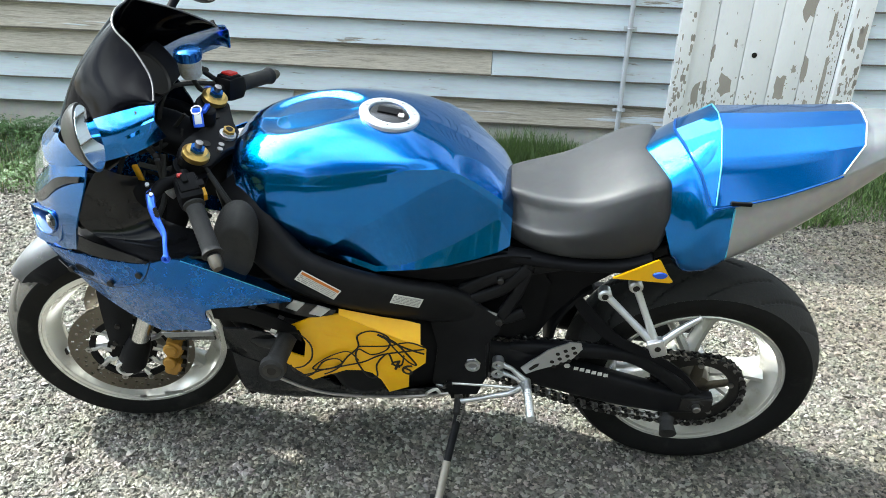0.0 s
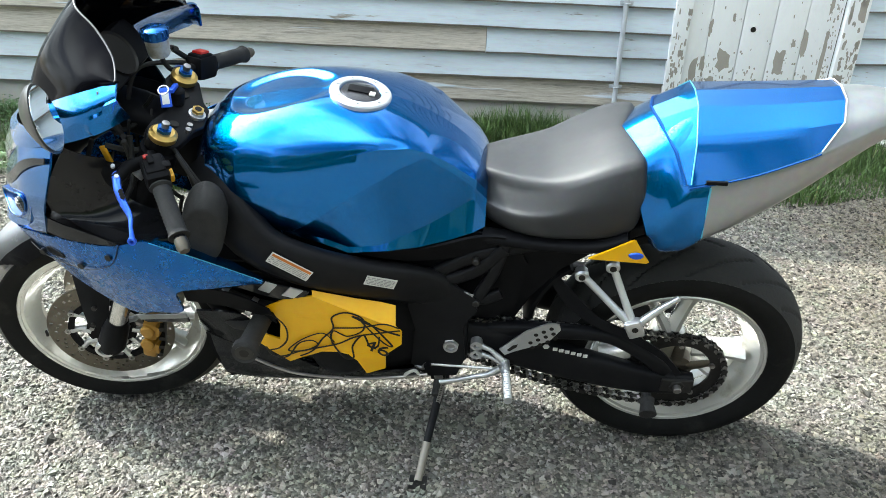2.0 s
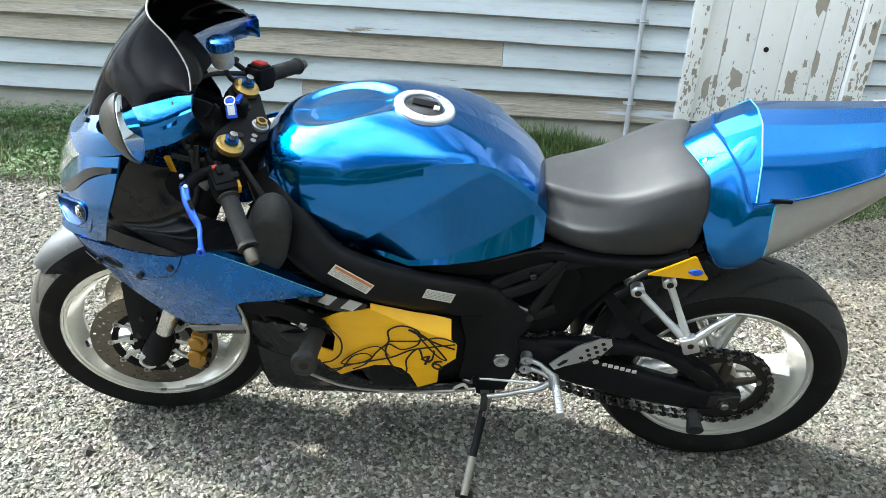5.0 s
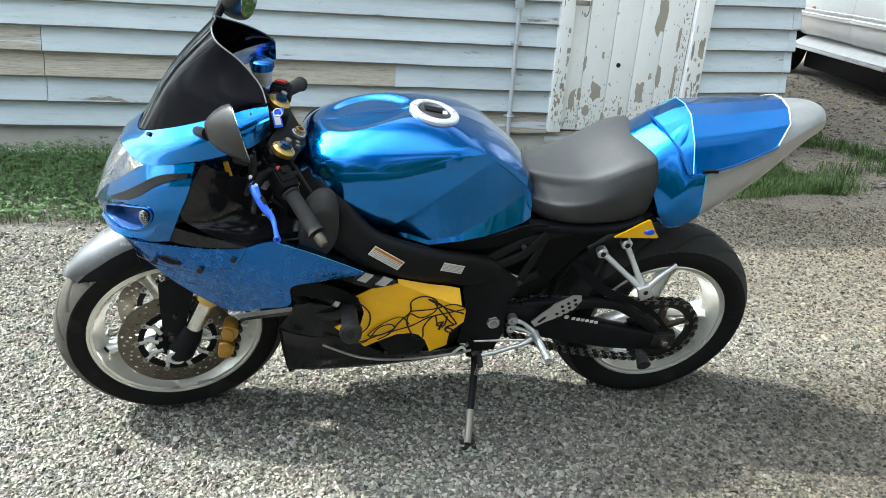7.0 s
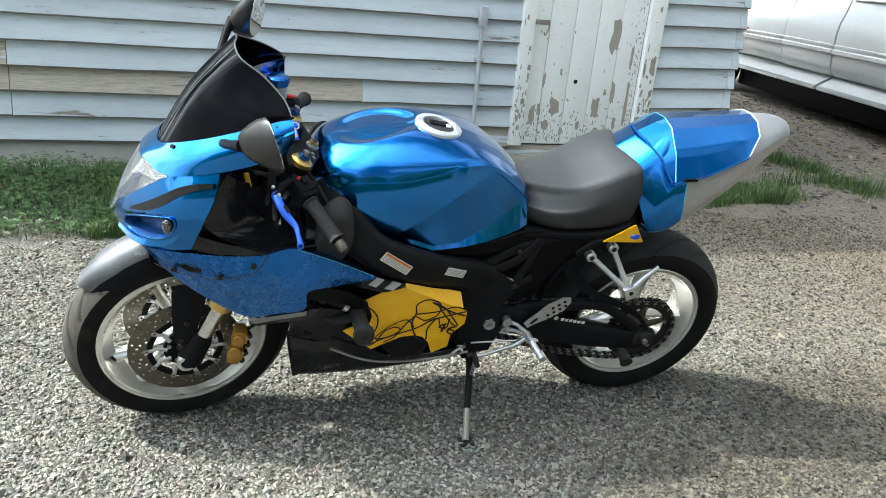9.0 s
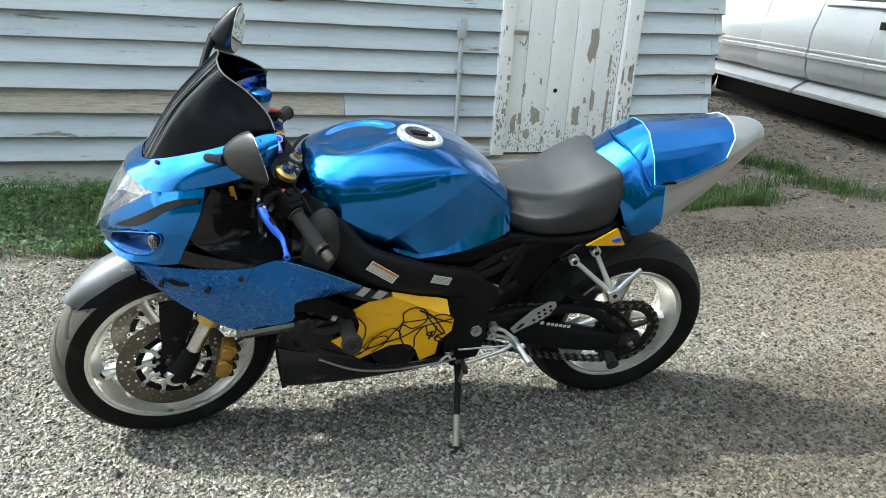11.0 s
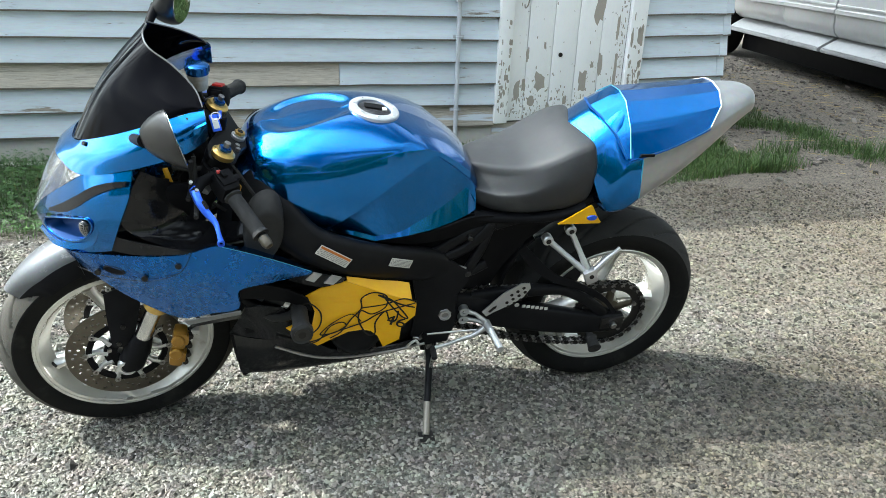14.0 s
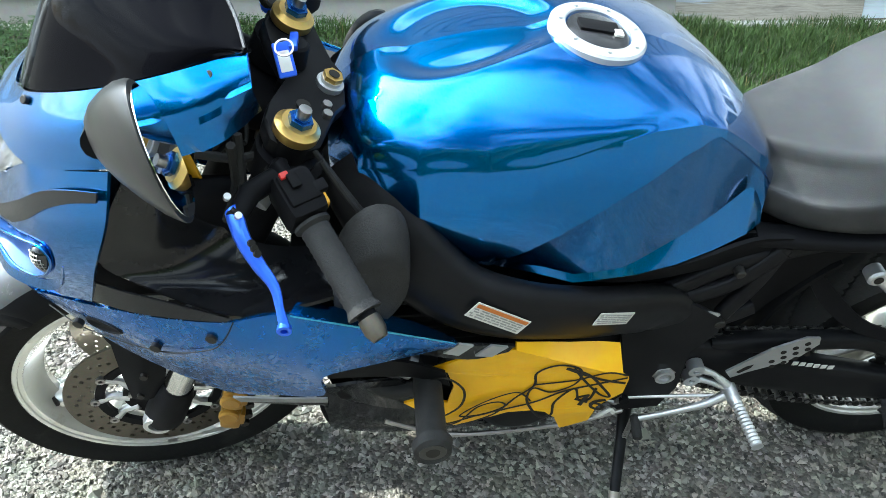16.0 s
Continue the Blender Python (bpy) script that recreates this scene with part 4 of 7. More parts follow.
for k in range(5):
    a = 2 * math.pi * k / 5 + 0.3
    Geo().cyl((0.088 * math.cos(a), 0.098, 0.088 * math.sin(a)), (0.088 * math.cos(a), 0.107, 0.088 * math.sin(a)), 0.007, 6).done("sprocket_nut", M_STEEL, carrier)

# tank: half sections from the top over the shoulder (three points), front to rear
TANK = [
    (1.088, (0, .880), (.035, .877), (.066, .862)),
    (1.050, (0, .925), (.065, .918), (.118, .893)),
    (0.980, (0, .957), (.080, .949), (.143, .918)),
    (0.900, (0, .978), (.085, .970), (.155, .933)),
    (0.820, (0, .985), (.085, .977), (.156, .941)),
    (0.740, (0, .978), (.080, .971), (.148, .946)),
    (0.680, (0, .962), (.072, .957), (.130, .945)),
    (0.620, (0, .938), (.062, .934), (.112, .926)),
    (0.560, (0, .902), (.052, .898), (.096, .890)),
    (0.510, (0, .858), (.045, .856), (.084, .850)),
    (0.486, (0, .826), (.040, .824), (.074, .816)),
]
# the crease between top and side, the slanting edge of the knee recess and the lower edge, each as x, y, z rows
CREASE_A = np.array([(.486, .092, .806), (.51, .104, .840), (.56, .118, .882), (.60, .130, .912), (.64, .141, .928), (.70, .158, .932), (.755, .170, .921), (.80, .178, .908), (.845, .184, .898), (.90, .184, .894), (.98, .168, .884), (1.05, .137, .862), (1.088, .082, .838)])
KNEE_Z = np.array([(.486, .790), (.51, .822), (.56, .868), (.61, .908), (.66, .893), (.725, .858), (.79, .815), (.855, .765), (.90, .735), (1.1, .735)])
LOWER = np.array([(.486, .116, .732), (.51, .132, .726), (.56, .153, .718), (.62, .174, .711), (.68, .188, .707), (.74, .193, .702), (.765, .192, .698), (.82, .188, .716), (.90, .184, .738), (.98, .168, .768), (1.05, .128, .792), (1.088, .066, .796)])


def tank_side(x):
    """The side below the crease: a full facet down to the knee edge, then the shallow recess with a flared lower rim."""
    ya, za = (float(np.interp(x, CREASE_A[:, 0], CREASE_A[:, k])) for k in (1, 2))
    yl, zl = (float(np.interp(x, LOWER[:, 0], LOWER[:, k])) for k in (1, 2))
    zb = min(float(np.interp(x, KNEE_Z[:, 0], KNEE_Z[:, 1])), za - .010)
    zb = max(zb, zl + .012)

    def facet(z):
        f = (za - z) / (za - zl)
        return ya + (yl - ya) * f + .019 * math.sin(math.pi * min(1.0, f * .95)) * ease((1.09 - x) / .10) * ease((x - .47) / .25)

    deep = .011 * ease((.90 - x) / .10) * ease((x - .47) / .06)
    zd = zl + (.010 + .30 * max(0.0, .70 - x)) * ease((x - .47) / .05)
    zd = min(zd, zb - .012)
    out = [(facet(za + (zb - za) * k / 4), za + (zb - za) * k / 4) for k in range(5)]
    y0, z0 = facet(zb) - deep, zb - .5 * deep - .0015
    yd = facet(zd) - deep - .010 * ease((.72 - x) / .10) * ease((x - .47) / .06)
    out += [(y0 + (yd - y0) * k / 4, z0 + (zd - z0) * k / 4) for k in range(5)]
    out += [(yd + (yl - yd) * k / 2, zd + (zl - zd) * k / 2) for k in (1, 2)]
    return [Vector((x, y, z)) for y, z in out]


def build_tank():
    lines = [spline([(s[0], s[1 + i][0], s[1 + i][1]) for s in TANK], 24) for i in range(3)]
    loops = []
    for k in range(len(lines[0])):
        x = lines[0][k].x
        side = tank_side(x)
        half = spline([l[k] for l in lines] + side[:1], 20)[:-1] + side
        out = []
        for p in half:
            q = p.copy()
            # the shallow dish behind the steering head
            d = math.hypot((q.x - 0.912) / 0.100, (q.y - 0.012) / (0.056 + 0.16 * max(0.0, q.x - 0.84)))
            if q.z > 0.90 and d < 1.25:
                q.z -= 0.012 * ease((1.18 - d) / 0.45)
            out.append(q)
        loops.append(out + [Vector(mirrored(p)) for p in reversed(out[1:])])
    return Geo().loft(loops).done("tank", M_BLUE, bike, "glossy metallic blue fuel tank", sharp=17)


build_tank()
cap = new("fuel_cap")
cap.parent = bike
cap["own_axes"] = True
cap.matrix_local = Matrix.Translation((0.754, 0.022, 0.9780)) @ Matrix.Rotation(radians(-9), 4, "Y") @ Matrix.Rotation(radians(90), 4, "X")
Geo().lathe([(0.043, -0.004), (0.043, 0.004), (0.045, 0.006), (0.060, 0.0045), (0.063, 0.0015), (0.063, -0.008)], 64).done("ring", M_RINGMETAL, cap, "pale scuffed metal filler ring")
Geo().lathe([(0.0001, 0.004), (0.036, 0.004), (0.0405, 0.002), (0.0425, -0.004)], 48).done("lid", M_LID, cap, "dark metal lockable filler lid")
Geo().box((0.0, 0.0055, 0.004), (0.052, 0.004, 0.024), bevel=0.003).done("lock_flap", M_BLACK, cap, "black lock flap")
Geo().box((-0.024, 0.0058, -0.006), (0.012, 0.004, 0.014), bevel=0.002).done("hinge", M_LABEL, cap)
for k in range(7):
    a = 2 * math.pi * k / 7 + 0.2
    Geo().cyl((0.051 * math.cos(a), 0.003, 0.051 * math.sin(a)), (0.051 * math.cos(a), 0.0075, 0.051 * math.sin(a)), 0.0035, 8).done("cap_screw", M_RINGMETAL, cap)


# seat
def build_seat():
    """Rows of x, half-width, top, bottom, slant and how far in the crease between top and flank lies."""
    secs = [(.508, .076, .834, .742, 0.0, .62), (.47, .108, .839, .730, 0.0, .66), (.42, .134, .843, .722, 0.0, .72), (.36, .149, .855, .722, -.02, .80), (.31, .156, .880, .728, -.05, .85), (.260, .158, .912, .738, -.14, .86), (.222, .150, .926, .755, -.24, .85), (.206, .132, .917, .78, -.26, .84)]
    loops = []
    for x, hw, zt, zb, slant, cr in secs:
        zc = zt - .012 - .010 * ease((x - .30) / .12)
        half = [(0, zt), (hw * cr * .55, zt - .001), (hw * cr * .88, zt - .005), (hw * cr, zc - .004), (hw * (cr * .30 + .69), zc - .034), (hw * 1.0, (zc * .55 + zb * .45)), (hw * .96, zb + .020), (hw * .86, zb)]
        half = [(x + slant * y, y, z) for y, z in half]
        pts = spline(half[:4], 4)[:-1] + spline(half[3:], 4)
        loops.append(pts + [Vector(mirrored(p)) for p in reversed(pts[1:])])
    cols = [spline([l[j] for l in loops], 5) for j in range(len(loops[0]))]
    Geo().loft([[c[i] for c in cols] for i in range(len(cols[0]))]).done("seat", M_SEAT, bike, "worn dusty black vinyl rider seat", sharp=60)


build_seat()

# tail: blue panel, silver rear, seat cover
TAIL = [
    (.200, (0, .925, .222), (.098, .905, .200), (.130, .862, .194), (.170, .780, .164), (.164, .768, .155), (.146, .760, .160)),
    (.165, (0, .952, .185), (.092, .930, .172), (.134, .884, .160), (.178, .811, .142), (.178, .752, .136), (.158, .738, .140)),
    (.130, (0, .985), (.074, .972), (.132, .918), (.178, .845, .121), (.187, .762, .104), (.164, .744, .108)),
    (.095, (0, 1.004), (.062, .996), (.122, .943), (.169, .877, .104), (.190, .782, .080), (.167, .764, .084)),
    (.064, (0, 1.010), (.060, 1.000), (.122, .946), (.162, .896), (.192, .802), (.172, .780)),
    (-.02, (0, 1.017), (.055, 1.008), (.110, .964), (.150, .918), (.168, .842), (.148, .815)),
    (-.10, (0, 1.024), (.048, 1.016), (.095, .984), (.132, .946), (.142, .884), (.122, .862)),
    (-.17, (0, 1.030), (.042, 1.023), (.082, 1.000), (.108, .971), (.112, .924), (.096, .906)),
    (-.235, (0, 1.034), (.036, 1.029), (.064, 1.013), (.080, .994), (.080, .958), (.066, .946)),
    (-.275, (0, 1.033), (.028, 1.029), (.048, 1.018), (.060, 1.002), (.060, .974), (.048, .964)),
    (-.300, (0, 1.026), (.020, 1.023), (.034, 1.014), (.044, 1.001), (.044, .982), (.034, .974)),
    (-.308, (0, 1.018), (.012, 1.016), (.022, 1.009), (.029, .999), (.029, .988), (.022, .983)),
]


def tail_section(i0, i1, name, material, label):
    lines = [spline([(s[1 + k][2] if len(s[1 + k]) > 2 else s[0], s[1 + k][0], s[1 + k][1]) for s in TAIL], 5)[i0 * 5:i1 * 5 + 1] for k in range(6)]
    loops = []
    for k in range(len(lines[0])):
        c = [l[k] for l in lines]
        half = spline(c[:4], 4)[:-1] + spline(c[3:], 3)
        loops.append(half + [Vector(mirrored(p)) for p in reversed(half[1:])])
    return Geo().loft(loops).done(name, material, bike, label, sharp=45)


tail_section(0, 4, "tail_panel", M_BLUE, "glossy blue tail side panel")
tail_section(4, 11, "tail_rear", M_TAILSILVER, "silver painted tail end")


def build_seat_cover():
    lines = [
        [(.168, 0, .974), (.094, 0, 1.016), (.0, 0, 1.023), (-.10, 0, 1.033), (-.176, 0, 1.041)],
        [(.158, .045, .972), (.094, .050, 1.008), (.0, .050, 1.015), (-.10, .046, 1.025), (-.176, .041, 1.034)],
        [(.128, .112, .944), (.097, .116, .960), (.0, .107, .975), (-.10, .094, .997), (-.168, .084, 1.009)],
        [(.110, .160, .900), (.102, .164, .899), (.0, .154, .922), (-.095, .135, .954), (-.128, .125, .966)],
    ]
    rows = []
    L = []
    for l in lines:
        a = [Vector(l[0]).lerp(Vector(l[1]), k / 5) for k in range(5)] + spline(l[1:], 6)
        L.append(a)
    cols = []
    for j in range(len(L[0])):
        c = [l[j] for l in L]
        half = [c[0], c[0].lerp(c[1], 0.5)] + [c[1].lerp(c[2], k / 4) for k in range(4)] + [c[2].lerp(c[3], k / 4) for k in range(5)]
        cols.append([Vector(mirrored(p)) for p in reversed(half[1:])] + half)
    rows = [[c[i] for c in cols] for i in range(len(cols[0]))]
    cover = Geo().panel(rows, 0.010, (0, 0, 1)).done("seat_cover", M_BLUE, bike, "glossy blue faceted rear seat cover", sharp=16)
    return cover


build_seat_cover()


def trim_line(name, pts, r, material, label, lift=0.002):
    full = [Vector(mirrored(p)) for p in reversed(pts[1:])] + [Vector(p) for p in pts]
    full = [a.lerp(b, k / 4) + Vector((0, 0, lift)) for a, b in zip(full, full[1:]) for k in range(4)] + [full[-1] + Vector((0, 0, lift))]
    Geo().tube(full, r, 6).done(name, material, bike, label)


trim_line("cover_gap", [(.171, 0, .972), (.161, .046, .968), (.131, .114, .939), (.112, .163, .897)], .0034, M_GAPBLUE, "dark blue gap in front of the seat cover")
# the glint on the cover's crease, laid on as a pale line
trim_line("ridge_line", [(.094, 0, 1.016), (.094, .050, 1.008), (.097, .116, .960), (.102, .164, .900)], .0015, M_GLINT, "pale glint line painted along the seat cover ridge")
trim_line("border_line", [(-.178, 0, 1.041), (-.178, .041, 1.034), (-.170, .084, 1.009), (-.130, .126, .967)], .0011, M_WHITE, "white edge behind the seat cover")
both(lambda s: Geo().tube([(.104, .1655 * s, .893), (.0, .1555 * s, .919), (-.095, .1365 * s, .951), (-.130, .1265 * s, .963)], .0022, 6, smooth=4).done("cover_gap", M_GAPBLUE, bike))
both(lambda s: Geo().tube([(.064, .1635 * s, .896), (.064, .177 * s, .850), (.064, .1915 * s, .800), (.064, .171 * s, .771)], .002, 6).done("border_line", M_GLINT, bike))
both(lambda s: Geo().box((.055, .1625 * s, .9085), (.040, .006, .008), bevel=0.002, m=None).done("cover_slot", M_BLACK, bike))


# yellow corner plates under the seat
def corner_plate(s):
    g = Geo().plate([(.270, .712), (.230, .738), (.192, .764), (.186, .767), (.181, .765), (.158, .728), (.147, .714), (.152, .710)], .176 * s, .171 * s)
    p = g.done("corner_plate", M_YELLOW, bike, "yellow triangular corner plate")
    Geo().lathe([(.0001, .003), (.010, .003), (.012, 0)], 20, m=Matrix.Translation((.176, .176 * s, .729)) @ Matrix.Diagonal((1.3, s, .7, 1))).done("fastener", M_ANOBLUE, p, "oval blue and green fastener")


both(corner_plate)


def sheet(lines, per=4, m=4, straight=False):
    """Rows for a panel from control lines with equal counts of points."""
    L = []
    for l in lines:
        if straight:
            L.append([Vector(a).lerp(Vector(b), k / per) for a, b in zip(l, l[1:]) for k in range(per)] + [Vector(l[-1])])
        else:
            L.append(spline(l, per))
    if len(L) == 2:
        return [[a.lerp(b, k / m) for a, b in zip(*L)] for k in range(m + 1)]
    cols = [spline([l[j] for l in L], m) for j in range(len(L[0]))]
    return [[c[i] for c in cols] for i in range(len(cols[0]))]


def panels(name, lines, material, label="", thick=0.004, per=4, m=4, straight=False, sharp=30, out=(0, 1, 0), right=True):
    """The same panel on the left side and, mirrored, on the right."""
    rows = sheet(lines, per, m, straight)
    obs = []
    for s in (1, -1) if right else (1,):
        obs.append(Geo().panel(sided(rows, s), thick, (out[0], out[1] * s, out[2])).done(name, material, bike, label, sharp=sharp))
    return obs


def whole(name, lines, material, label="", thick=0.004, per=5, m=4, sharp=40, out=(1, 0, 0.5), parent=None, far=(1, 1, 1)):
    """A panel that crosses the middle: lines run from the left rear to the middle and are mirrored."""
    full = [list(l) + [(x, -y * f, z) for x, y, z in reversed(l[:-1])] for l, f in zip(lines, far)]
    return Geo().panel(sheet(full, per, m), thick, out).done(name, material, parent or bike, label, sharp=sharp)


# screen and upper cowl
BASE = [(1.145, .209, 1.0715), (1.235, .2057, 1.040), (1.3196, .167, .996), (1.401, .109, .9515), (1.441, .0515, .925), (1.447, 0, .9225)]
EDGE = [(1.146, .208, 1.072), (1.162, .167, 1.097), (1.204, .122, 1.128), (1.252, .084, 1.151), (1.266, .042, 1.166), (1.262, 0, 1.170)]
MIDL = [(1.147, .212, 1.0745), (1.2015, .195, 1.0735), (1.270, .152, 1.0695), (1.338, .1015, 1.057), (1.365, .049, 1.052), (1.367, 0, 1.051)]
# the far side of screen and cowl stands narrower than the near one
whole("windscreen", [[(p[0] - .004, p[1] * .985, p[2] + .001) for p in BASE], MIDL, EDGE], M_SCREEN, "dark smoked plastic windscreen", 0.003, 5, 6, far=(.70, .70, .70))
# light caught by the screen's rim, put in as a paler colour
Geo().tube([Vector(p) for p in spline(EDGE + [(x, -.70 * y, z) for x, y, z in reversed(EDGE[:-1])], 5)], 0.0019, 6).done("screen_edging", M_EDGING, bike, "pale edge of the screen, painted as if catching light")
CREASE = [(1.143, .198, 1.000), (1.195, .238, .980), (1.300, .217, .936), (1.416, .152, .889), (1.478, .062, .888), (1.489, 0, .886)]
MID1 = [(1.141, .230, 1.050), (1.218, .236, 1.012), (1.312, .200, .968), (1.410, .133, .922), (1.461, .057, .907), (1.469, 0, .905)]
whole("upper_cowl", [BASE, MID1, CREASE], M_BLUE, "glossy blue upper nose cowl", 0.004, 6, 4, 35, far=(.72, .85, 1.0))
NOSE = [
    [(1.300, .219, .934), (1.355, .192, .912), (1.390, .168, .899), (1.416, .152, .888), (1.460, .118, .846), (1.515, .070, .790), (1.548, .034, .748)],
    [(1.312, .240, .880), (1.358, .218, .863), (1.400, .194, .845), (1.428, .174, .828), (1.470, .140, .795), (1.526, .080, .752), (1.557, .030, .727)],
    [(1.340, .244, .812), (1.377, .225, .797), (1.408, .208, .782), (1.438, .188, .766), (1.478, .157, .744), (1.531, .085, .716), (1.562, .024, .706)],
    [(1.368, .228, .735), (1.397, .211, .722), (1.420, .199, .714), (1.450, .181, .707), (1.485, .157, .700), (1.531, .080, .690), (1.556, .018, .688)],
]
MOUTH = spline([(1.520, .104, .752), (1.484, .144, .776), (1.444, .179, .795), (1.412, .203, .806), (1.402, .211, .792), (1.414, .207, .766), (1.440, .191, .742), (1.478, .160, .728), (1.512, .117, .722), (1.525, .100, .733), (1.520, .104, .752)], 6)[:-1]


def in_mouth(p):
    hit, n = False, len(MOUTH)
    for a, b in zip(MOUTH, MOUTH[1:] + MOUTH[:1]):
        if (a.z > p.z) != (b.z > p.z) and p.x < (b.x - a.x) * (p.z - a.z) / (b.z - a.z) + a.x:
            hit = not hit
    return hit


def nose_side(s):
    """The side of the nose with the air intake cut into it, and the lamp at the end of the duct."""
    g = Geo().panel(sided(sheet(NOSE, 10, 10), s), 0.004, (0.5, s, 0))
    g.f = [f for f in g.f if not in_mouth(sum((Vector(g.v[k]) for k in f), Vector()) / len(f))]
    g.done("nose_side", M_BLUE, bike, "glossy blue nose side with scratched paint", sharp=30)
    mid = sum(MOUTH, Vector()) / len(MOUTH)
    inward = Vector((-.62, -.78, .0))
    loops = [[(p.x + q.x, (p.y + q.y) * s, p.z + q.z) for p, q in ((mid + (a - mid) * k, inward * d) for a in MOUTH)] for k, d in ((1.05, -.0015), (1.0, -.002), (.95, .004), (.90, .016), (.78, .030), (.4, .036), (.05, .037))]
    Geo().loft(loops, caps=False).done("air_intake", M_INTAKE, bike, "dark blue air intake mouth")
    Geo().tube([(p.x - inward.x * .001, (p.y - inward.y * .001) * s, p.z) for p in MOUTH + MOUTH[:1]], .0018, 8).done("intake_rim", M_BLUE, bike)
    c, u = Vector((1.420, .196 * s, .776)), Vector((.70, .70 * s, -.12)).normalized()
    m = Matrix.Translation(c) @ u.to_track_quat("Y", "Z").to_matrix().to_4x4() @ Matrix.Diagonal((.8, 1, 1.2, 1))
    Geo().lathe([(.019, -.014), (.019, -.002), (.016, .004), (.010, .008), (.0001, .010)], 28, m=m).done("indicator", M_DARKGLASS, bike, "dark ribbed indicator lens")
    g = Geo()
    for k in range(-3, 4):
        w = math.sqrt(max(0.0, .0175 ** 2 - (k * .0048) ** 2))
        for swap in (0, 1):
            pts = [(w * f, .0108 - 22 * ((w * f) ** 2 + (k * .0048) ** 2), k * .0048) for f in (-1, -.6, -.2, .2, .6, 1)]
            g.tube([m @ Vector((c_, b_, a_) if swap else (a_, b_, c_)) for a_, b_, c_ in pts], .0006, 5)
    g.done("lens_ribs", M_STEEL, bike, "grid of ribs on the indicator lens")


both(nose_side)
# black band across the nose side
panels("nose_band", [
    [(1.314, .230, .915), (1.352, .213, .903), (1.392, .190, .880), (1.430, .166, .846), (1.475, .130, .804), (1.512, .094, .770)],
    [(1.316, .235, .905), (1.352, .219, .889), (1.392, .198, .860), (1.430, .177, .823), (1.475, .140, .783), (1.516, .093, .757)],
], M_GLOSSBLACK, "scuffed black decal band", 0.003, 4, 2, out=(0.5, 1, 0))
# lower lip of the intake
panels("intake_lip", [
    [(1.545, .060, .702), (1.500, .142, .716), (1.452, .182, .730), (1.412, .206, .752), (1.392, .216, .790)],
    [(1.550, .062, .694), (1.505, .146, .704), (1.455, .187, .716), (1.408, .213, .742), (1.386, .221, .790)],
], M_BLUE, "", 0.004, 4, 2, out=(0.5, 1, 0))
# headlight
whole("headlight", [
    [(1.418, .151, .886), (1.450, .108, .889), (1.480, .060, .886), (1.491, 0, .884)],
    [(1.444, .134, .866), (1.482, .094, .846), (1.518, .050, .824), (1.532, 0, .812)],
    [(1.462, .117, .845), (1.505, .080, .802), (1.548, .034, .750), (1.576, 0, .705)],
], M_LENS, "clear headlight lens", 0.003, 6, 5)
whole("reflector", [
    [(1.408, .135, .878), (1.432, .098, .878), (1.458, .055, .875), (1.468, 0, .872)],
    [(1.424, .118, .860), (1.450, .080, .836), (1.480, .042, .815), (1.490, 0, .805)],
    [(1.444, .105, .842), (1.482, .072, .798), (1.520, .030, .750), (1.545, 0, .712)],
], M_REFL, "bright headlight reflector", 0.003, 4, 4)

# side fairing, with its notch and pointed rear tip
panels("side_fairing", [
    [(1.548, .040, .698), (1.480, .163, .704), (1.410, .205, .713), (1.315, .242, .727), (1.249, .262, .738), (1.200, .274, .750), (1.157, .279, .768), (1.125, .281, .770), (1.060, .278, .742), (.990, .271, .706), (.927, .262, .669)],
    [(1.545, .040, .690), (1.472, .160, .682), (1.403, .202, .676), (1.312, .243, .668), (1.244, .264, .668), (1.185, .279, .680), (1.140, .285, .692), (1.105, .287, .694), (1.050, .283, .690), (.988, .273, .680), (.930, .262, .665)],
    [(1.538, .040, .681), (1.462, .152, .658), (1.412, .182, .622), (1.345, .204, .578), (1.245, .226, .531), (1.168, .252, .557), (1.102, .272, .583), (1.098, .285, .645), (1.030, .274, .652), (.975, .267, .658), (.929, .262, .662)],
], M_CRACKLE, "blue side fairing with peeling crackled lacquer", 0.004, 4, 6, sharp=35)
panels("fairing_ledge", [
    [(1.130, .281, .771), (1.060, .278, .743), (.990, .271, .707), (.927, .262, .670)],
    [(1.122, .258, .766), (1.052, .250, .737), (.985, .246, .702), (.930, .252, .668)],
], M_BLUE, "", 0.004, 4, 2, straight=True, out=(0, 1, 1))
panels("edge_line", [
    [(1.128, .2825, .7715), (1.060, .2795, .7435), (.990, .2725, .7075), (.930, .2635, .6715)],
    [(1.128, .2830, .7700), (1.060, .2800, .7420), (.990, .2730, .7060), (.930, .2637, .6703)],
], M_GLINT, "", 0.002, 3, 1)
panels("tinted_strip", [
    [(1.358, .232, .778), (1.315, .243, .768), (1.255, .257, .760), (1.196, .273, .754)],
    [(1.370, .226, .736), (1.318, .244, .733), (1.255, .262, .741), (1.205, .274, .750)],
], M_GLOSSBLACK, "dark tinted strip along the fairing", 0.003, 4, 2)
panels("silver_stripe", [
    [(1.235, .232, .523), (1.168, .253, .549), (1.098, .273, .575)],
    [(1.225, .232, .511), (1.165, .251, .537), (1.098, .270, .562)],
], M_DULLSILVER, "dull silver stripe", 0.003, 4, 1)
panels("black_stripe", [
    [(1.225, .230, .511), (1.165, .250, .537), (1.098, .270, .562)],
    [(1.215, .226, .500), (1.160, .246, .524), (1.098, .266, .548)],
], M_GLOSSBLACK, "", 0.004, 4, 1)
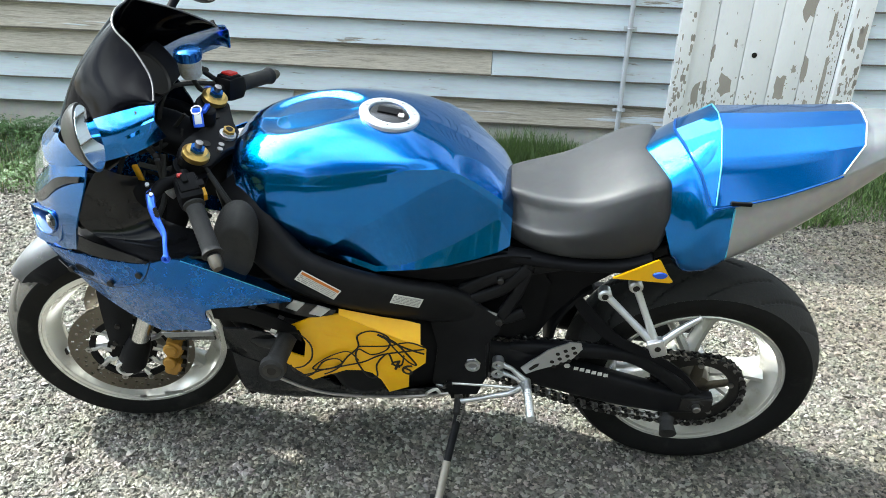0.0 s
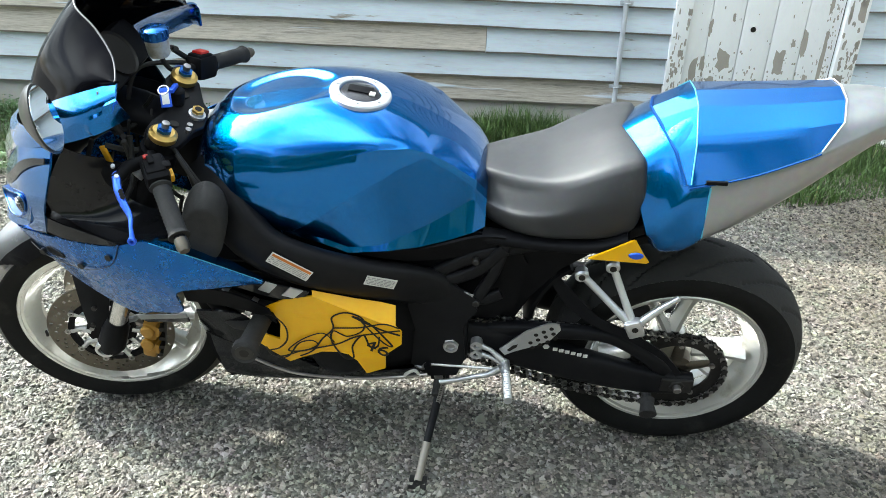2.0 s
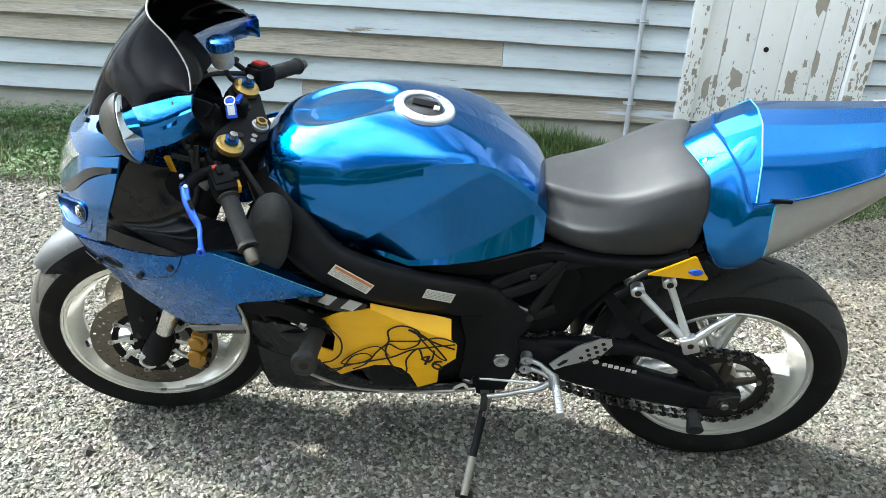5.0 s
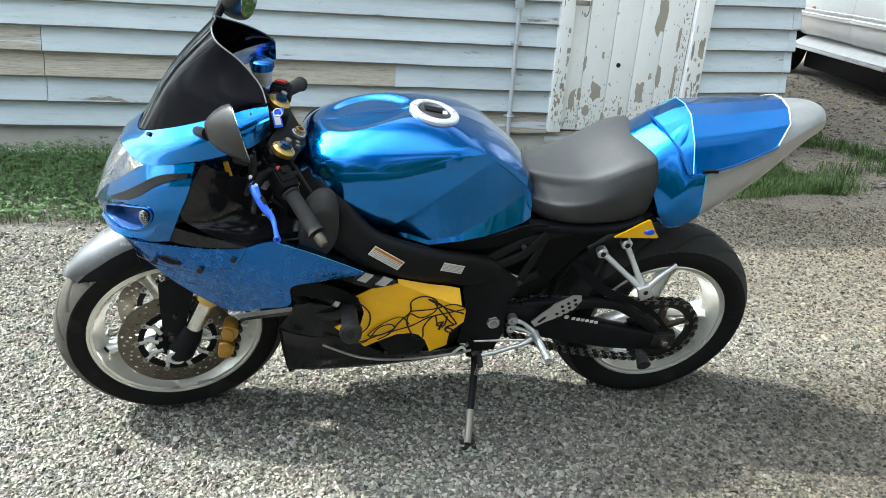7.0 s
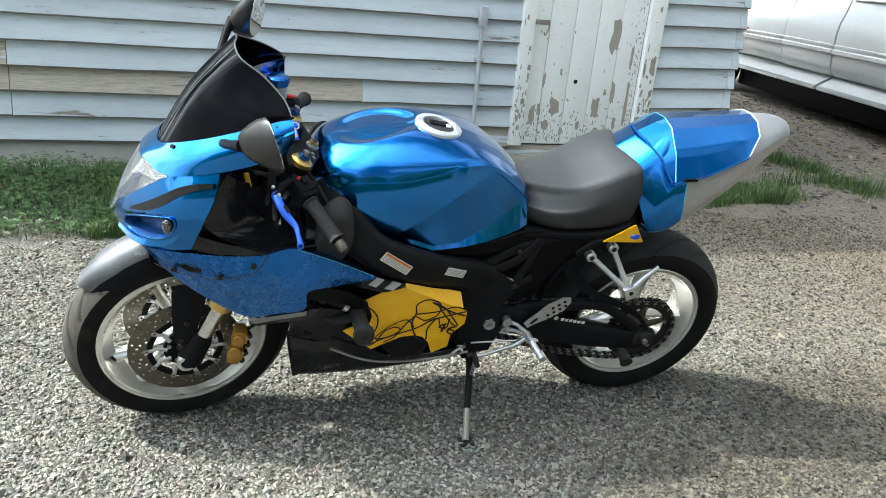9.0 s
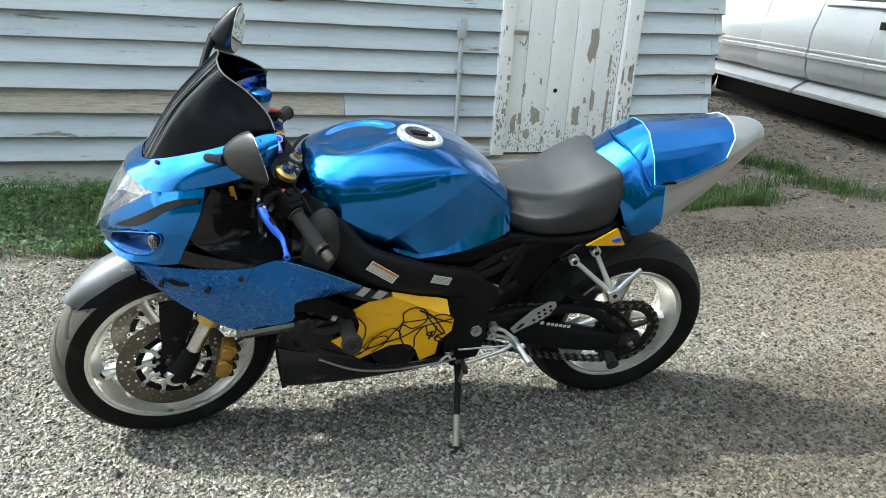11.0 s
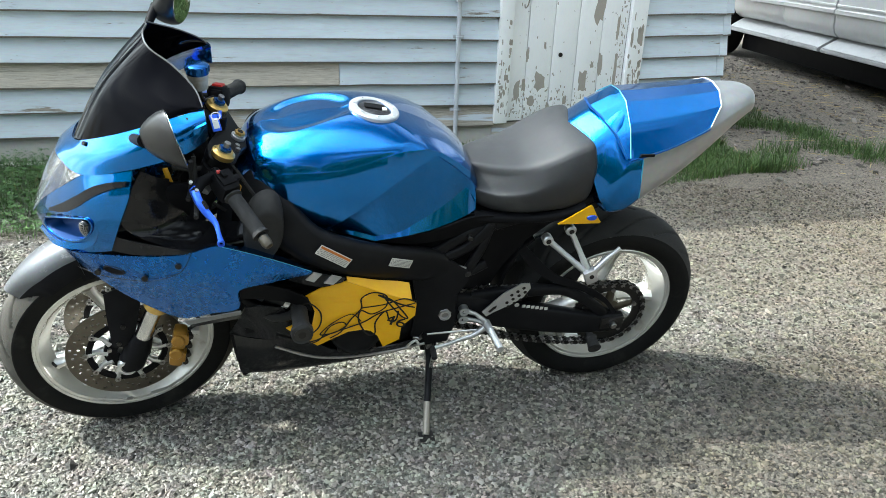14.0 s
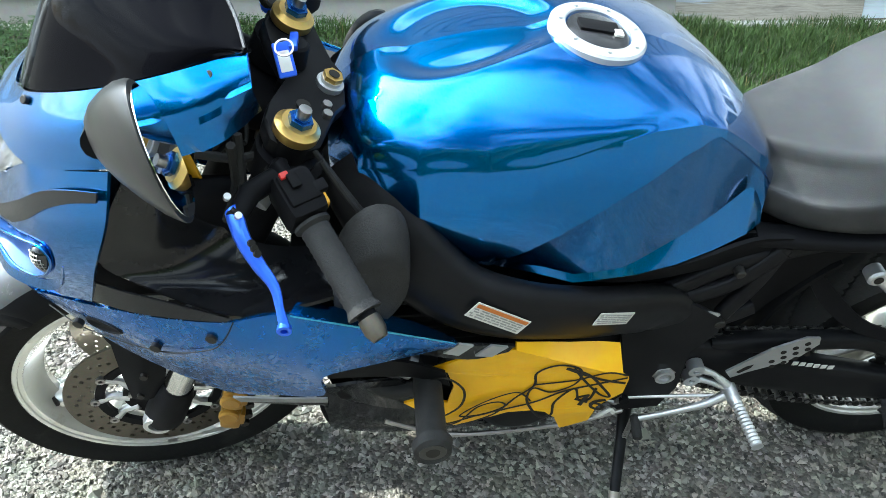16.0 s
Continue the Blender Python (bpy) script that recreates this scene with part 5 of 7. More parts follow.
# oval hole, bolts and a seam on the side fairing
def fairing_marks(s):
    m = Matrix.Translation((1.371, .2165 * s, .674)) @ Matrix.Rotation(radians(-24 * s), 4, "Z")
    Geo().lathe([(.0001, .002), (.012, .002), (.014, .004), (.016, .002), (.016, -.004)], 24, m=m @ Matrix.Diagonal((1.75, s, .75, 1))).done("oval_opening", M_BLACK, bike, "oval indicator opening")
    for x, y, z in ((1.225, .2715, .716), (1.303, .2505, .670), (1.41, .2035, .660)):
        Geo().cyl((x, (y - .004) * s, z), (x + .0015, (y + .003) * s, z), .007, 12).done("fairing_bolt", M_INK, bike)
    seam = [(1.195, .2755, .752), (1.212, .2755, .715), (1.236, .2705, .690), (1.30, .2505, .662), (1.40, .207, .652), (1.46, .164, .650)]
    Geo().tube([(x, (y + .0005) * s, z) for x, y, z in seam], .0009, 6, smooth=4).done("panel_seam", M_INK, bike)
both(fairing_marks)

# black inner panel beside the steering head
panels("inner_panel", [
    [(1.285, .205, .925), (1.312, .226, .880), (1.338, .234, .815), (1.300, .236, .775), (1.200, .262, .752), (1.130, .266, .766), (1.060, .240, .760)],
    [(1.260, .188, .900), (1.270, .200, .850), (1.270, .205, .790), (1.240, .212, .758), (1.180, .220, .745), (1.110, .222, .750), (1.050, .210, .745)],
    [(1.235, .165, .880), (1.230, .165, .840), (1.210, .165, .790), (1.180, .165, .770), (1.140, .165, .760), (1.090, .165, .760), (1.040, .165, .760)],
], M_GLOSSBLACK, "black inner fairing panel", 0.004, 4, 4, out=(-0.3, 1, 1))
# air duct ends beside the tank
def air_duct(s):
    loops = []
    for f, k in ((-1.0, .55), (-.92, .80), (-.7, .95), (-.3, 1.0), (.4, 1.0), (.85, .98), (.97, .90), (1.0, .72)):
        loops.append([(1.036 + .046 * k * math.cos(t), (.225 + .030 * f) * s, .786 - .02 * f + .070 * k * math.sin(t) - .020 * k * math.cos(t)) for t in (2 * math.pi * q / 28 for q in range(28))])
    Geo().loft(loops).done("air_duct", M_RUBBER, bike, "matt black rounded air duct end", sharp=60)


both(air_duct)


from mathutils.geometry import tessellate_polygon


# yellow lower cowl with its cut-outs and black scribble
def cowl_v(x, z):
    return .232 + .010 * math.sin((x - .65) / .34 * math.pi) - max(0, .43 - z) * .12


def outline_panel(name, pts, v, material, s, label="", thick=.004):
    bm = bmesh.new()
    top = [bm.verts.new((x, v(x, z) * s, z)) for x, z in pts]
    for tri in tessellate_polygon([[Vector((x, z, 0)) for x, z in pts]]):
        bm.faces.new([top[i] for i in tri])
    for _ in range(2):
        bmesh.ops.subdivide_edges(bm, edges=bm.edges[:], cuts=1, use_grid_fill=True)
    for p in bm.verts:
        p.co.y = v(p.co.x, p.co.z) * s
    geom = bmesh.ops.extrude_face_region(bm, geom=bm.faces[:])
    bmesh.ops.translate(bm, verts=[q for q in geom["geom"] if isinstance(q, bmesh.types.BMVert)], vec=(0, -thick * s, 0))
    bmesh.ops.recalc_face_normals(bm, faces=bm.faces[:])
    me = bpy.data.meshes.new(name)
    bm.to_mesh(me)
    bm.free()
    me.materials.append(material)
    o = new(name, me)
    o.parent = bike
    if label:
        o["label"] = label
    return o


YELLOW = [(.960, .556), (.900, .596), (.838, .614), (.758, .574), (.664, .530), (.651, .515), (.652, .476), (.688, .442), (.690, .392), (.734, .370), (.752, .418), (.771, .440), (.795, .447), (.831, .444), (.873, .421), (.910, .395), (.991, .462), (.962, .480), (.925, .470), (.918, .517), (.930, .553)]
both(lambda s: outline_panel("lower_cowl", YELLOW, cowl_v, M_YELLOW, s, "yellow lower cowl with black scribbled lines"))
panels("cowl_top", [
    [(.838, .2425, .6145), (.758, .2405, .5745), (.700, .2375, .5460), (.664, .2335, .5305)],
    [(.838, .235, .625), (.754, .214, .590), (.700, .203, .574), (.668, .198, .562)],
], M_YELLOW, "", .004, 4, 2, straight=True, out=(0, 1, 1))
panels("cowl_stripes", [
    [(.940, .262, .668), (.905, .255, .652), (.870, .248, .638), (.842, .243, .627)],
    [(.985, .252, .640), (.940, .250, .620), (.895, .247, .607), (.850, .244, .615)],
], M_GLOSSBLACK, "", .004, 4, 2)
panels("grey_block", [
    [(.924, .2605, .664), (.903, .2575, .654)],
    [(.943, .2570, .640), (.922, .2555, .630)],
], M_SILVER, "", .003, 3, 2)
panels("grey_block", [
    [(.878, .2535, .646), (.853, .2495, .634)],
    [(.898, .2525, .622), (.874, .2495, .613)],
], M_SILVER, "", .003, 3, 2)
SCRIBBLE = [
    [(.955, .548), (.930, .550), (.905, .520), (.905, .480), (.925, .452), (.948, .440), (.930, .418), (.905, .430), (.880, .470), (.850, .482), (.838, .468), (.870, .448), (.905, .446), (.880, .476), (.845, .500), (.820, .505), (.800, .480)],
    [(.955, .452), (.945, .428), (.920, .425), (.880, .445), (.830, .462), (.790, .476), (.750, .500), (.700, .512), (.655, .520)],
    [(.880, .430), (.850, .450), (.825, .490), (.800, .522), (.800, .556), (.770, .572), (.735, .556), (.735, .520), (.770, .500), (.800, .515), (.805, .480), (.780, .430), (.760, .432), (.760, .470), (.735, .505), (.722, .470), (.705, .470), (.700, .500)],
    [(.745, .560), (.720, .520), (.690, .480), (.672, .470), (.690, .500), (.720, .540), (.757, .562), (.700, .525), (.655, .505)],
    [(.800, .524), (.740, .528), (.690, .540), (.656, .545)],
]
for c in SCRIBBLE:
    pts = spline([(x, cowl_v(x, min(z, .55)) + .0012, min(z, .53 + (x - .664) * .46 if x < .838 else z)) for x, z in c], 7)
    Geo().tube(pts, .0021, 6, flat=.35).done("scribble_line", M_INK, bike)


def lettering(text, size, m, material, parent, name):
    cu = bpy.data.curves.new(name, "FONT")
    cu.body, cu.size, cu.extrude, cu.resolution_u = text, size, .0006, 3
    cu.align_x = cu.align_y = "CENTER"
    t = bpy.data.objects.new("tmp", cu)
    me = bpy.data.meshes.new_from_object(t)
    bpy.data.objects.remove(t)
    me.materials.append(material)
    o = new(name, me)
    o.parent = parent
    o.matrix_local = m
    return o


LEFT_FACE = Matrix(((-1, 0, 0, 0), (0, 0, 1, 0), (0, 1, 0, 0), (0, 0, 0, 1)))   # text on the left side reads from there
lettering("46", .050, Matrix.Translation((.706, .2412, .466)) @ Matrix.Rotation(radians(-9), 4, "Y") @ Matrix(((-1.25, -.25, 0, 0), (0, 0, 1, 0), (0, .85, 0, 0), (0, 0, 0, 1))), M_INK, bike, "race_number")


# ---- frame, engine and running gear ----
def beam(name, secs, material, label="", parent=None, n=14, power=3.2, per=4, sharp=50):
    """A beam through stations (centre, half-height, half-width): rounded box sections, upright across y."""
    cs = [Vector(c) for c, _, _ in secs]
    pts, hs = spline(cs, per, [h for _, h, _ in secs])
    _, ws = spline(cs, per, [w for _, _, w in secs])
    loops = []
    for i, p in enumerate(pts):
        t = (pts[min(i + 1, len(pts) - 1)] - pts[max(i - 1, 0)]).normalized()
        y = Vector((0, 1, 0))
        y = (y - t * y.dot(t)).normalized()
        u = y.cross(t).normalized()
        loop = []
        for k in range(n):
            a = 2 * math.pi * (k + 0.5) / n
            c, s = math.cos(a), math.sin(a)
            loop.append(p + y * (ws[i] * abs(c) ** (2 / power) * (1 if c > 0 else -1)) + u * (hs[i] * abs(s) ** (2 / power) * (1 if s > 0 else -1)))
        loops.append(loop)
    return Geo().loft(loops).done(name, material, parent or bike, label, sharp=sharp)


def spar(s):
    beam("frame_spar", [((1.06, .10 * s, .845), .050, .030), ((1.005, .175 * s, .785), .052, .026), ((.940, .212 * s, .722), .050, .024), ((.850, .222 * s, .682), .050, .022), ((.740, .196 * s, .634), .050, .022), ((.640, .160 * s, .594), .052, .022), ((.585, .142 * s, .560), .050, .018), ((.560, .130 * s, .48), .050, .016), ((.552, .126 * s, .335), .046, .016)], M_FRAME, "satin black aluminium frame spar")
    beam("subframe", [((.60, .135 * s, .600), .016, .012), ((.50, .128 * s, .662), .015, .012), ((.36, .120 * s, .700), .014, .012), ((.20, .115 * s, .735), .014, .012), ((.0, .09 * s, .83), .012, .010)], M_FRAME)
    beam("subframe", [((.585, .140 * s, .585), .016, .010), ((.50, .138 * s, .625), .014, .010), ((.44, .132 * s, .690), .015, .010)], M_FRAME)
    beam("subframe", [((.44, .132 * s, .560), .014, .010), ((.49, .140 * s, .545), .014, .010), ((.46, .135 * s, .62), .013, .010), ((.44, .130 * s, .70), .013, .010)], M_FRAME)
    for x, y, z, r in ((.587, .158, .591, .011), (.494, .154, .543, .009), (.50, .150, .66, .008)):
        Geo().cyl((x, (y - .012) * s, z), (x, (y + .004) * s, z), r, 12, bevel=.002).done("frame_bolt", M_CHAIN if r < .0105 else M_FRAME, bike)
    Geo().cyl((.546, .10 * s, .404), (.546, .158 * s, .404), .021, 6, bevel=.003).done("pivot_nut", M_STEEL, bike, "steel swingarm pivot nut")
    Geo().lathe([(.011, .158), (.017, .158), (.017, .164), (.011, .164)], 20, m=Matrix.Translation((.546, 0, .404)) @ Matrix.Diagonal((1, s, 1, 1)), closed=True).done("pivot_washer", M_ALU, bike)


both(spar)
both(lambda s: Geo().plate([(.655, .560), (.640, .585), (.600, .612), (.560, .600), (.494, .556), (.490, .520), (.520, .470), (.512, .360), (.530, .300), (.600, .290), (.640, .330), (.630, .450)], .146 * s, .156 * s).done("pivot_plate", M_FRAME, bike, "flat satin black pivot plate"))
Geo().box((.54, .1525, .565), (.075, .004, .030), bevel=.002, m=Matrix.Translation((.54, 0, .565)) @ Matrix.Rotation(radians(-19), 4, "Y") @ Matrix.Translation((-.54, 0, -.565))).done("frame_plate", M_GREYINK, bike, "grey maker's plate on the frame")
# side covers under the tank and seat
panels("side_cover", [
    [(.770, .172, .702), (.690, .180, .702), (.600, .168, .706), (.500, .142, .722), (.440, .140, .724)],
    [(.770, .178, .690), (.700, .172, .672), (.620, .152, .655), (.530, .135, .662), (.450, .128, .690)],
], M_BLACK, "matt black cover under the tank", .006, 4, 3)
both(lambda s: Geo().plate([(.72, .690), (.62, .704), (.50, .722), (.45, .722), (.435, .695), (.50, .660), (.585, .606), (.66, .626)], .120 * s, .126 * s).done("frame_cover", M_BLACK, bike, "black plastic cover inside the frame"))
both(lambda s: Geo().plate([(.62, .60), (.50, .66), (.43, .70), (.385, .62), (.40, .50), (.47, .425), (.58, .42)], .092 * s, .098 * s).done("inner_cover", M_BLACK, bike, "black cover behind the frame"))
both(lambda s: Geo().plate([(.62, .62), (.46, .725), (.19, .745), (.24, .66), (.31, .60), (.37, .51), (.41, .42), (.60, .41)], .078 * s, .084 * s).done("inner_wing", M_BLACK, bike, "black inner wing over the rear wheel"))
beam("seat_rail_cover", [((.49, .118, .712), .012, .02), ((.36, .128, .708), .012, .02), ((.25, .145, .725), .012, .018), ((.19, .15, .752), .014, .018)], M_BLACK)
beam("seat_rail_cover", [((.49, -.118, .712), .012, .02), ((.36, -.128, .708), .012, .02), ((.25, -.145, .725), .012, .018), ((.19, -.15, .752), .014, .018)], M_BLACK)
beam("undertray", [((.55, 0, .66), .035, .11), ((.36, 0, .675), .030, .115), ((.2, 0, .705), .026, .12), ((.06, 0, .775), .022, .12), ((-.08, 0, .87), .018, .09)], M_BLACK, "black plastic undertray")
beam("airbox", [((1.02, 0, .80), .06, .10), ((.90, 0, .73), .05, .15), ((.75, 0, .69), .05, .14), ((.58, 0, .68), .04, .11)], M_BLACK)

# stickers on the spar
def sticker(name, x, z, w, h, tilt, y, orange):
    m = Matrix.Translation((x, y, z)) @ Matrix.Rotation(radians(tilt[1]), 4, "Z") @ Matrix.Rotation(radians(tilt[0]), 4, "Y")
    st = Geo().box((0, 0, 0), (w, .0012, h), m=m).done(name, M_LABEL, bike, "white warning sticker with printed lines")
    if orange:
        Geo().box((0, .0009, h * .32), (w * .94, .0008, h * .22), m=m).done("printed_bar", M_ORANGE, st)
    rnd = random.Random(5)
    for k in range(4 if orange else 5):
        z0 = h * (.10 - .15 * k if orange else .32 - .16 * k)
        x0 = -w * .44
        while x0 < w * .40:
            l = rnd.uniform(.05, .16) * w
            Geo().box((x0 + l / 2, .0009, z0), (min(l, w * .44 - x0), .0006, h * .07), m=m).done("printed_bar", M_GREYINK, st)
            x0 += l + .025 * w


sticker("warning_sticker", .874, .699, .092, .029, (-35, 3), .2480, True)
sticker("warning_sticker", .697, .636, .070, .024, (-24, 20), .2085, False)

# engine
beam("crankcase", [((.98, 0, .36), .10, .13), ((.86, 0, .40), .14, .17), ((.72, 0, .40), .15, .175), ((.60, 0, .41), .13, .14), ((.52, 0, .42), .10, .10)], M_BLACK, "black engine crankcase", n=18)
beam("cylinder_block", [((.86, 0, .48), .10, .17), ((.92, 0, .58), .10, .17), ((.96, 0, .66), .08, .16)], M_BLACK)
for k in range(5):
    Geo().box((.93 + .012 * k, 0, .53 + .028 * k), (.20, .345, .006), bevel=.002, m=None).done("cooling_fin", M_FRAME, bike)
Geo().lathe([(.0001, .212), (.045, .212), (.062, .205), (.072, .19), (.074, .15)], 40, m=Matrix.Translation((.800, 0, .392))).done("stator_cover", M_FRAME, bike, "round black alternator cover")
Geo().lathe([(.0001, -.212), (.045, -.212), (.062, -.205), (.082, -.19), (.084, -.15)], 40, m=Matrix.Translation((.760, 0, .392))).done("clutch_cover", M_FRAME, bike)
for k in range(8):
    a = 2 * math.pi * k / 8
    Geo().cyl((.80 + .068 * math.cos(a), .185, .392 + .068 * math.sin(a)), (.80 + .068 * math.cos(a), .204, .392 + .068 * math.sin(a)), .006, 8).done("cover_bolt", M_CHAIN, bike)
Geo().lathe([(.0001, .150), (.05, .150), (.056, .145), (.058, .10)], 32, m=Matrix.Translation((.600, 0, .400))).done("sprocket_cover", M_BLACK, bike, "black front sprocket cover")
Geo().box((1.10, 0, .55), (.045, .36, .26), bevel=.01, m=Matrix.Translation((1.10, 0, .55)) @ Matrix.Rotation(radians(14), 4, "Y") @ Matrix.Translation((-1.10, 0, -.55))).done("radiator", M_BLACK, bike, "black radiator behind the front wheel")
Geo().tube([(1.08, .165, .60), (1.05, .19, .565), (1.00, .20, .545), (.95, .19, .52)], .019, 12, smooth=4).done("coolant_hose", M_RUBBER, bike, "black rubber coolant hose")
for p in ((1.045, .193, .562), (.985, .200, .538)):
    Geo().cyl((p[0] + .006, p[1] - .001, p[2] + .003), (p[0] - .006, p[1] + .001, p[2] - .003), .0215, 16).done("hose_clamp", M_ALU, bike)
Geo().tube([(1.09, .17, .53), (1.02, .215, .500), (.96, .22, .515), (.92, .20, .54)], .012, 10, smooth=4).done("coolant_hose", M_RUBBER, bike)
panels("duct_cover", [
    [(1.098, .262, .643), (1.040, .255, .632), (.985, .245, .605), (.935, .238, .566)],
    [(1.096, .258, .600), (1.030, .246, .580), (.975, .236, .555), (.925, .232, .520)],
], M_BLACK, "", .004, 4, 3)

# frame slider
def slider(s):
    Geo().tube([(.958, .20 * s, .520), (.958, .335 * s, .548), (.958, .3365 * s, .5485), (.958, .350 * s, .551), (.958, .3505 * s, .551)], [.021, .021, .028, .026, .020], 20).done("frame_slider", M_RUBBER, bike, "black crash bobbin with bolt hole")
    Geo().cyl((.958, .3505 * s, .551), (.958, .3515 * s, .5512), .010, 14).done("slider_bolt", M_INK, bike)
    Geo().lathe([(.010, 0), (.019, 0), (.019, .0012), (.010, .0012)], 24, m=Matrix.Translation((.958, .3505 * s, .551)) @ Matrix.Diagonal((1, s, 1, 1)), closed=True).done("slider_face", M_CHAIN, bike, "scuffed dark bobbin face")


both(slider)

# belly pan
def low_down(obs):
    for o in obs:
        o.location = (-.012, -.018, 0)


low_down(panels("belly_pan", [
    [(1.145, .150, .385), (1.060, .190, .392), (.960, .212, .400), (.860, .208, .330), (.740, .200, .318), (.640, .180, .318), (.590, .165, .312)],
    [(1.135, .150, .300), (1.060, .178, .300), (.960, .192, .305), (.860, .192, .295), (.740, .185, .292), (.640, .168, .290), (.590, .155, .290)],
    [(1.122, .118, .204), (1.060, .130, .212), (.960, .140, .220), (.860, .145, .228), (.740, .142, .238), (.640, .130, .248), (.590, .120, .252)],
    [(1.105, 0, .190), (1.060, 0, .190), (.960, 0, .192), (.860, 0, .200), (.740, 0, .212), (.640, 0, .225), (.590, 0, .232)],
], M_GLOSSBLACK, "gloss black belly pan", .004, 4, 4, out=(0, 1, -1)))
low_down(panels("belly_edge", [
    [(1.147, .152, .388), (1.136, .151, .300), (1.122, .120, .200)],
    [(1.120, .146, .380), (1.112, .146, .300), (1.100, .116, .206)],
], M_BLACK, "", .003, 4, 1, out=(1, 0, 0)))
low_down(panels("side_cowl", [
    [(1.100, .262, .560), (1.060, .255, .555), (1.010, .240, .530), (.985, .225, .470)],
    [(1.150, .150, .390), (1.090, .180, .395), (1.020, .205, .400), (.950, .214, .405)],
], M_GLOSSBLACK, "gloss black fairing below the radiator", .004, 5, 4))
Geo().tube([(1.02, .205, .392), (.92, .214, .345), (.82, .205, .318), (.70, .192, .312), (.60, .168, .308)], .004, 8, smooth=4).done("pan_edge", M_STEEL, bike, "worn silver edge of the belly pan")

# swingarm, chain and rear axle
def arm(s):
    beam("swingarm", [((.560, .105 * s, .400), .050, .026), ((.45, .108 * s, .385), .050, .022), ((.33, .112 * s, .350), .048, .020), ((.18, .118 * s, .318), .044, .020), ((.06, .122 * s, .300), .036, .018), ((-.04, .122 * s, .300), .026, .016)], M_FRAME, "satin black swingarm", power=5)
    beam("swingarm_brace", [((.46, .108 * s, .425), .018, .018), ((.34, .112 * s, .432), .020, .016), ((.20, .116 * s, .436), .016, .014), ((.12, .120 * s, .405), .016, .014), ((.03, .122 * s, .335), .018, .014)], M_FRAME)
    Geo().cyl((0, .115 * s, .306), (0, .146 * s, .306), .020, 6, bevel=.002).done("axle_nut", M_CHAIN, bike, "greasy hexagon axle nut")
    Geo().cyl((0, .10 * s, .306), (0, .160 * s, .306), .010, 14, bevel=.002).done("axle", M_STEEL, bike)
    Geo().box((.0, .140 * s, .306), (.075, .008, .042), bevel=.003).done("axle_block", M_CHAIN, bike)
    Geo().tube([(.062, .12 * s, .262), (.062, .150 * s, .256), (.062, .1505 * s, .256), (.062, .160 * s, .254), (.062, .1605 * s, .254), (.062, .188 * s, .248)], [.012, .012, .021, .016, .016, .021], 18).done("stand_spool", M_RUBBER, bike, "black paddock stand bobbin")


both(arm)
Geo().lathe([(.0001, 0), (.008, 0), (.008, .001)], 6, m=Matrix.Translation((.322, .1335, .400)) @ Matrix.Rotation(radians(0), 4, "X")).done("emblem_mark", M_LABEL, bike)
for k in range(6):
    Geo().box((.300 - .0145 * k, .1345, .394 - .0032 * k), (.0105, .0012, .010), m=None).done("emblem_bar", M_LABEL, bike)


def build_chain():
    """Two runs of the chain and its arc round the sprocket, link by link."""
    top = [(.600, .446), (.46, .441), (.33, .434), (.20, .430), (.06, .427)]
    arc = [(.117 * math.cos(a), .312 + .117 * math.sin(a)) for a in np.linspace(radians(72), radians(-82), 26)]
    arc = [(-x, z) for x, z in arc]
    low = [(.02, .196), (.12, .205), (.28, .235), (.44, .290), (.600, .352)]
    run = spline([(x, 0, z) for x, z in top], 20) + [Vector((x, 0, z)) for x, z in arc] + spline([(x, 0, z) for x, z in low], 20)
    d, pts = 0.0, []
    step, acc = .0159, 0.0
    for a, b in zip(run, run[1:]):
        l = (b - a).length
        while acc + l >= step and l > 1e-6:
            f = (step - acc) / l
            a = a.lerp(b, f)
            pts.append(a.copy())
            l = (b - a).length
            acc = 0.0
        acc += l
    outer, inner = Geo(), Geo()
    for i, (a, b) in enumerate(zip(pts, pts[1:])):
        t = (b - a).normalized()
        ang = math.atan2(-t.z, t.x)
        m = Matrix.Translation((a + b) / 2 + Vector((0, .097, 0))) @ Matrix.Rotation(ang, 4, "Y")
        w = .0105 if i % 2 else .0075
        g = outer if i % 2 else inner
        for y in (-w, w):
            o = [(-.0079 - .0065, 0), (-.0079, .0078), (0, .0055), (.0079, .0078), (.0079 + .0065, 0), (.0079, -.0078), (0, -.0055), (-.0079, -.0078)]
            g.plate(o, y - .0012, y + .0012, m)
        g.cyl((-.0079, -.0075, 0), (-.0079, .0135, 0), .0045, 8, m)
    c = outer.done("chain", M_CHAIN, bike, "oily drive chain", smooth=False)
    inner.done("chain", M_STEEL, c, smooth=False)


build_chain()
# hugger and chain guard
panels("chain_guard", [
    [(.318, .080, .585), (.275, .098, .545), (.215, .118, .496), (.145, .134, .470), (.060, .146, .425), (.000, .150, .358)],
    [(.330, .085, .565), (.292, .104, .518), (.225, .124, .472), (.140, .138, .446), (.052, .148, .398), (.012, .150, .348)],
], M_BLACK, "black plastic chain guard", .005, 4, 3, right=False)
beam("rear_hugger", [((.365, 0, .40), .012, .085), ((.360, 0, .48), .012, .09), ((.325, 0, .56), .012, .09), ((.285, 0, .60), .010, .085)], M_BLACK, "", n=16)
beam("shock_absorber", [((.50, 0, .62), .028, .028), ((.47, 0, .50), .032, .032), ((.46, 0, .36), .025, .025)], M_FRAME)


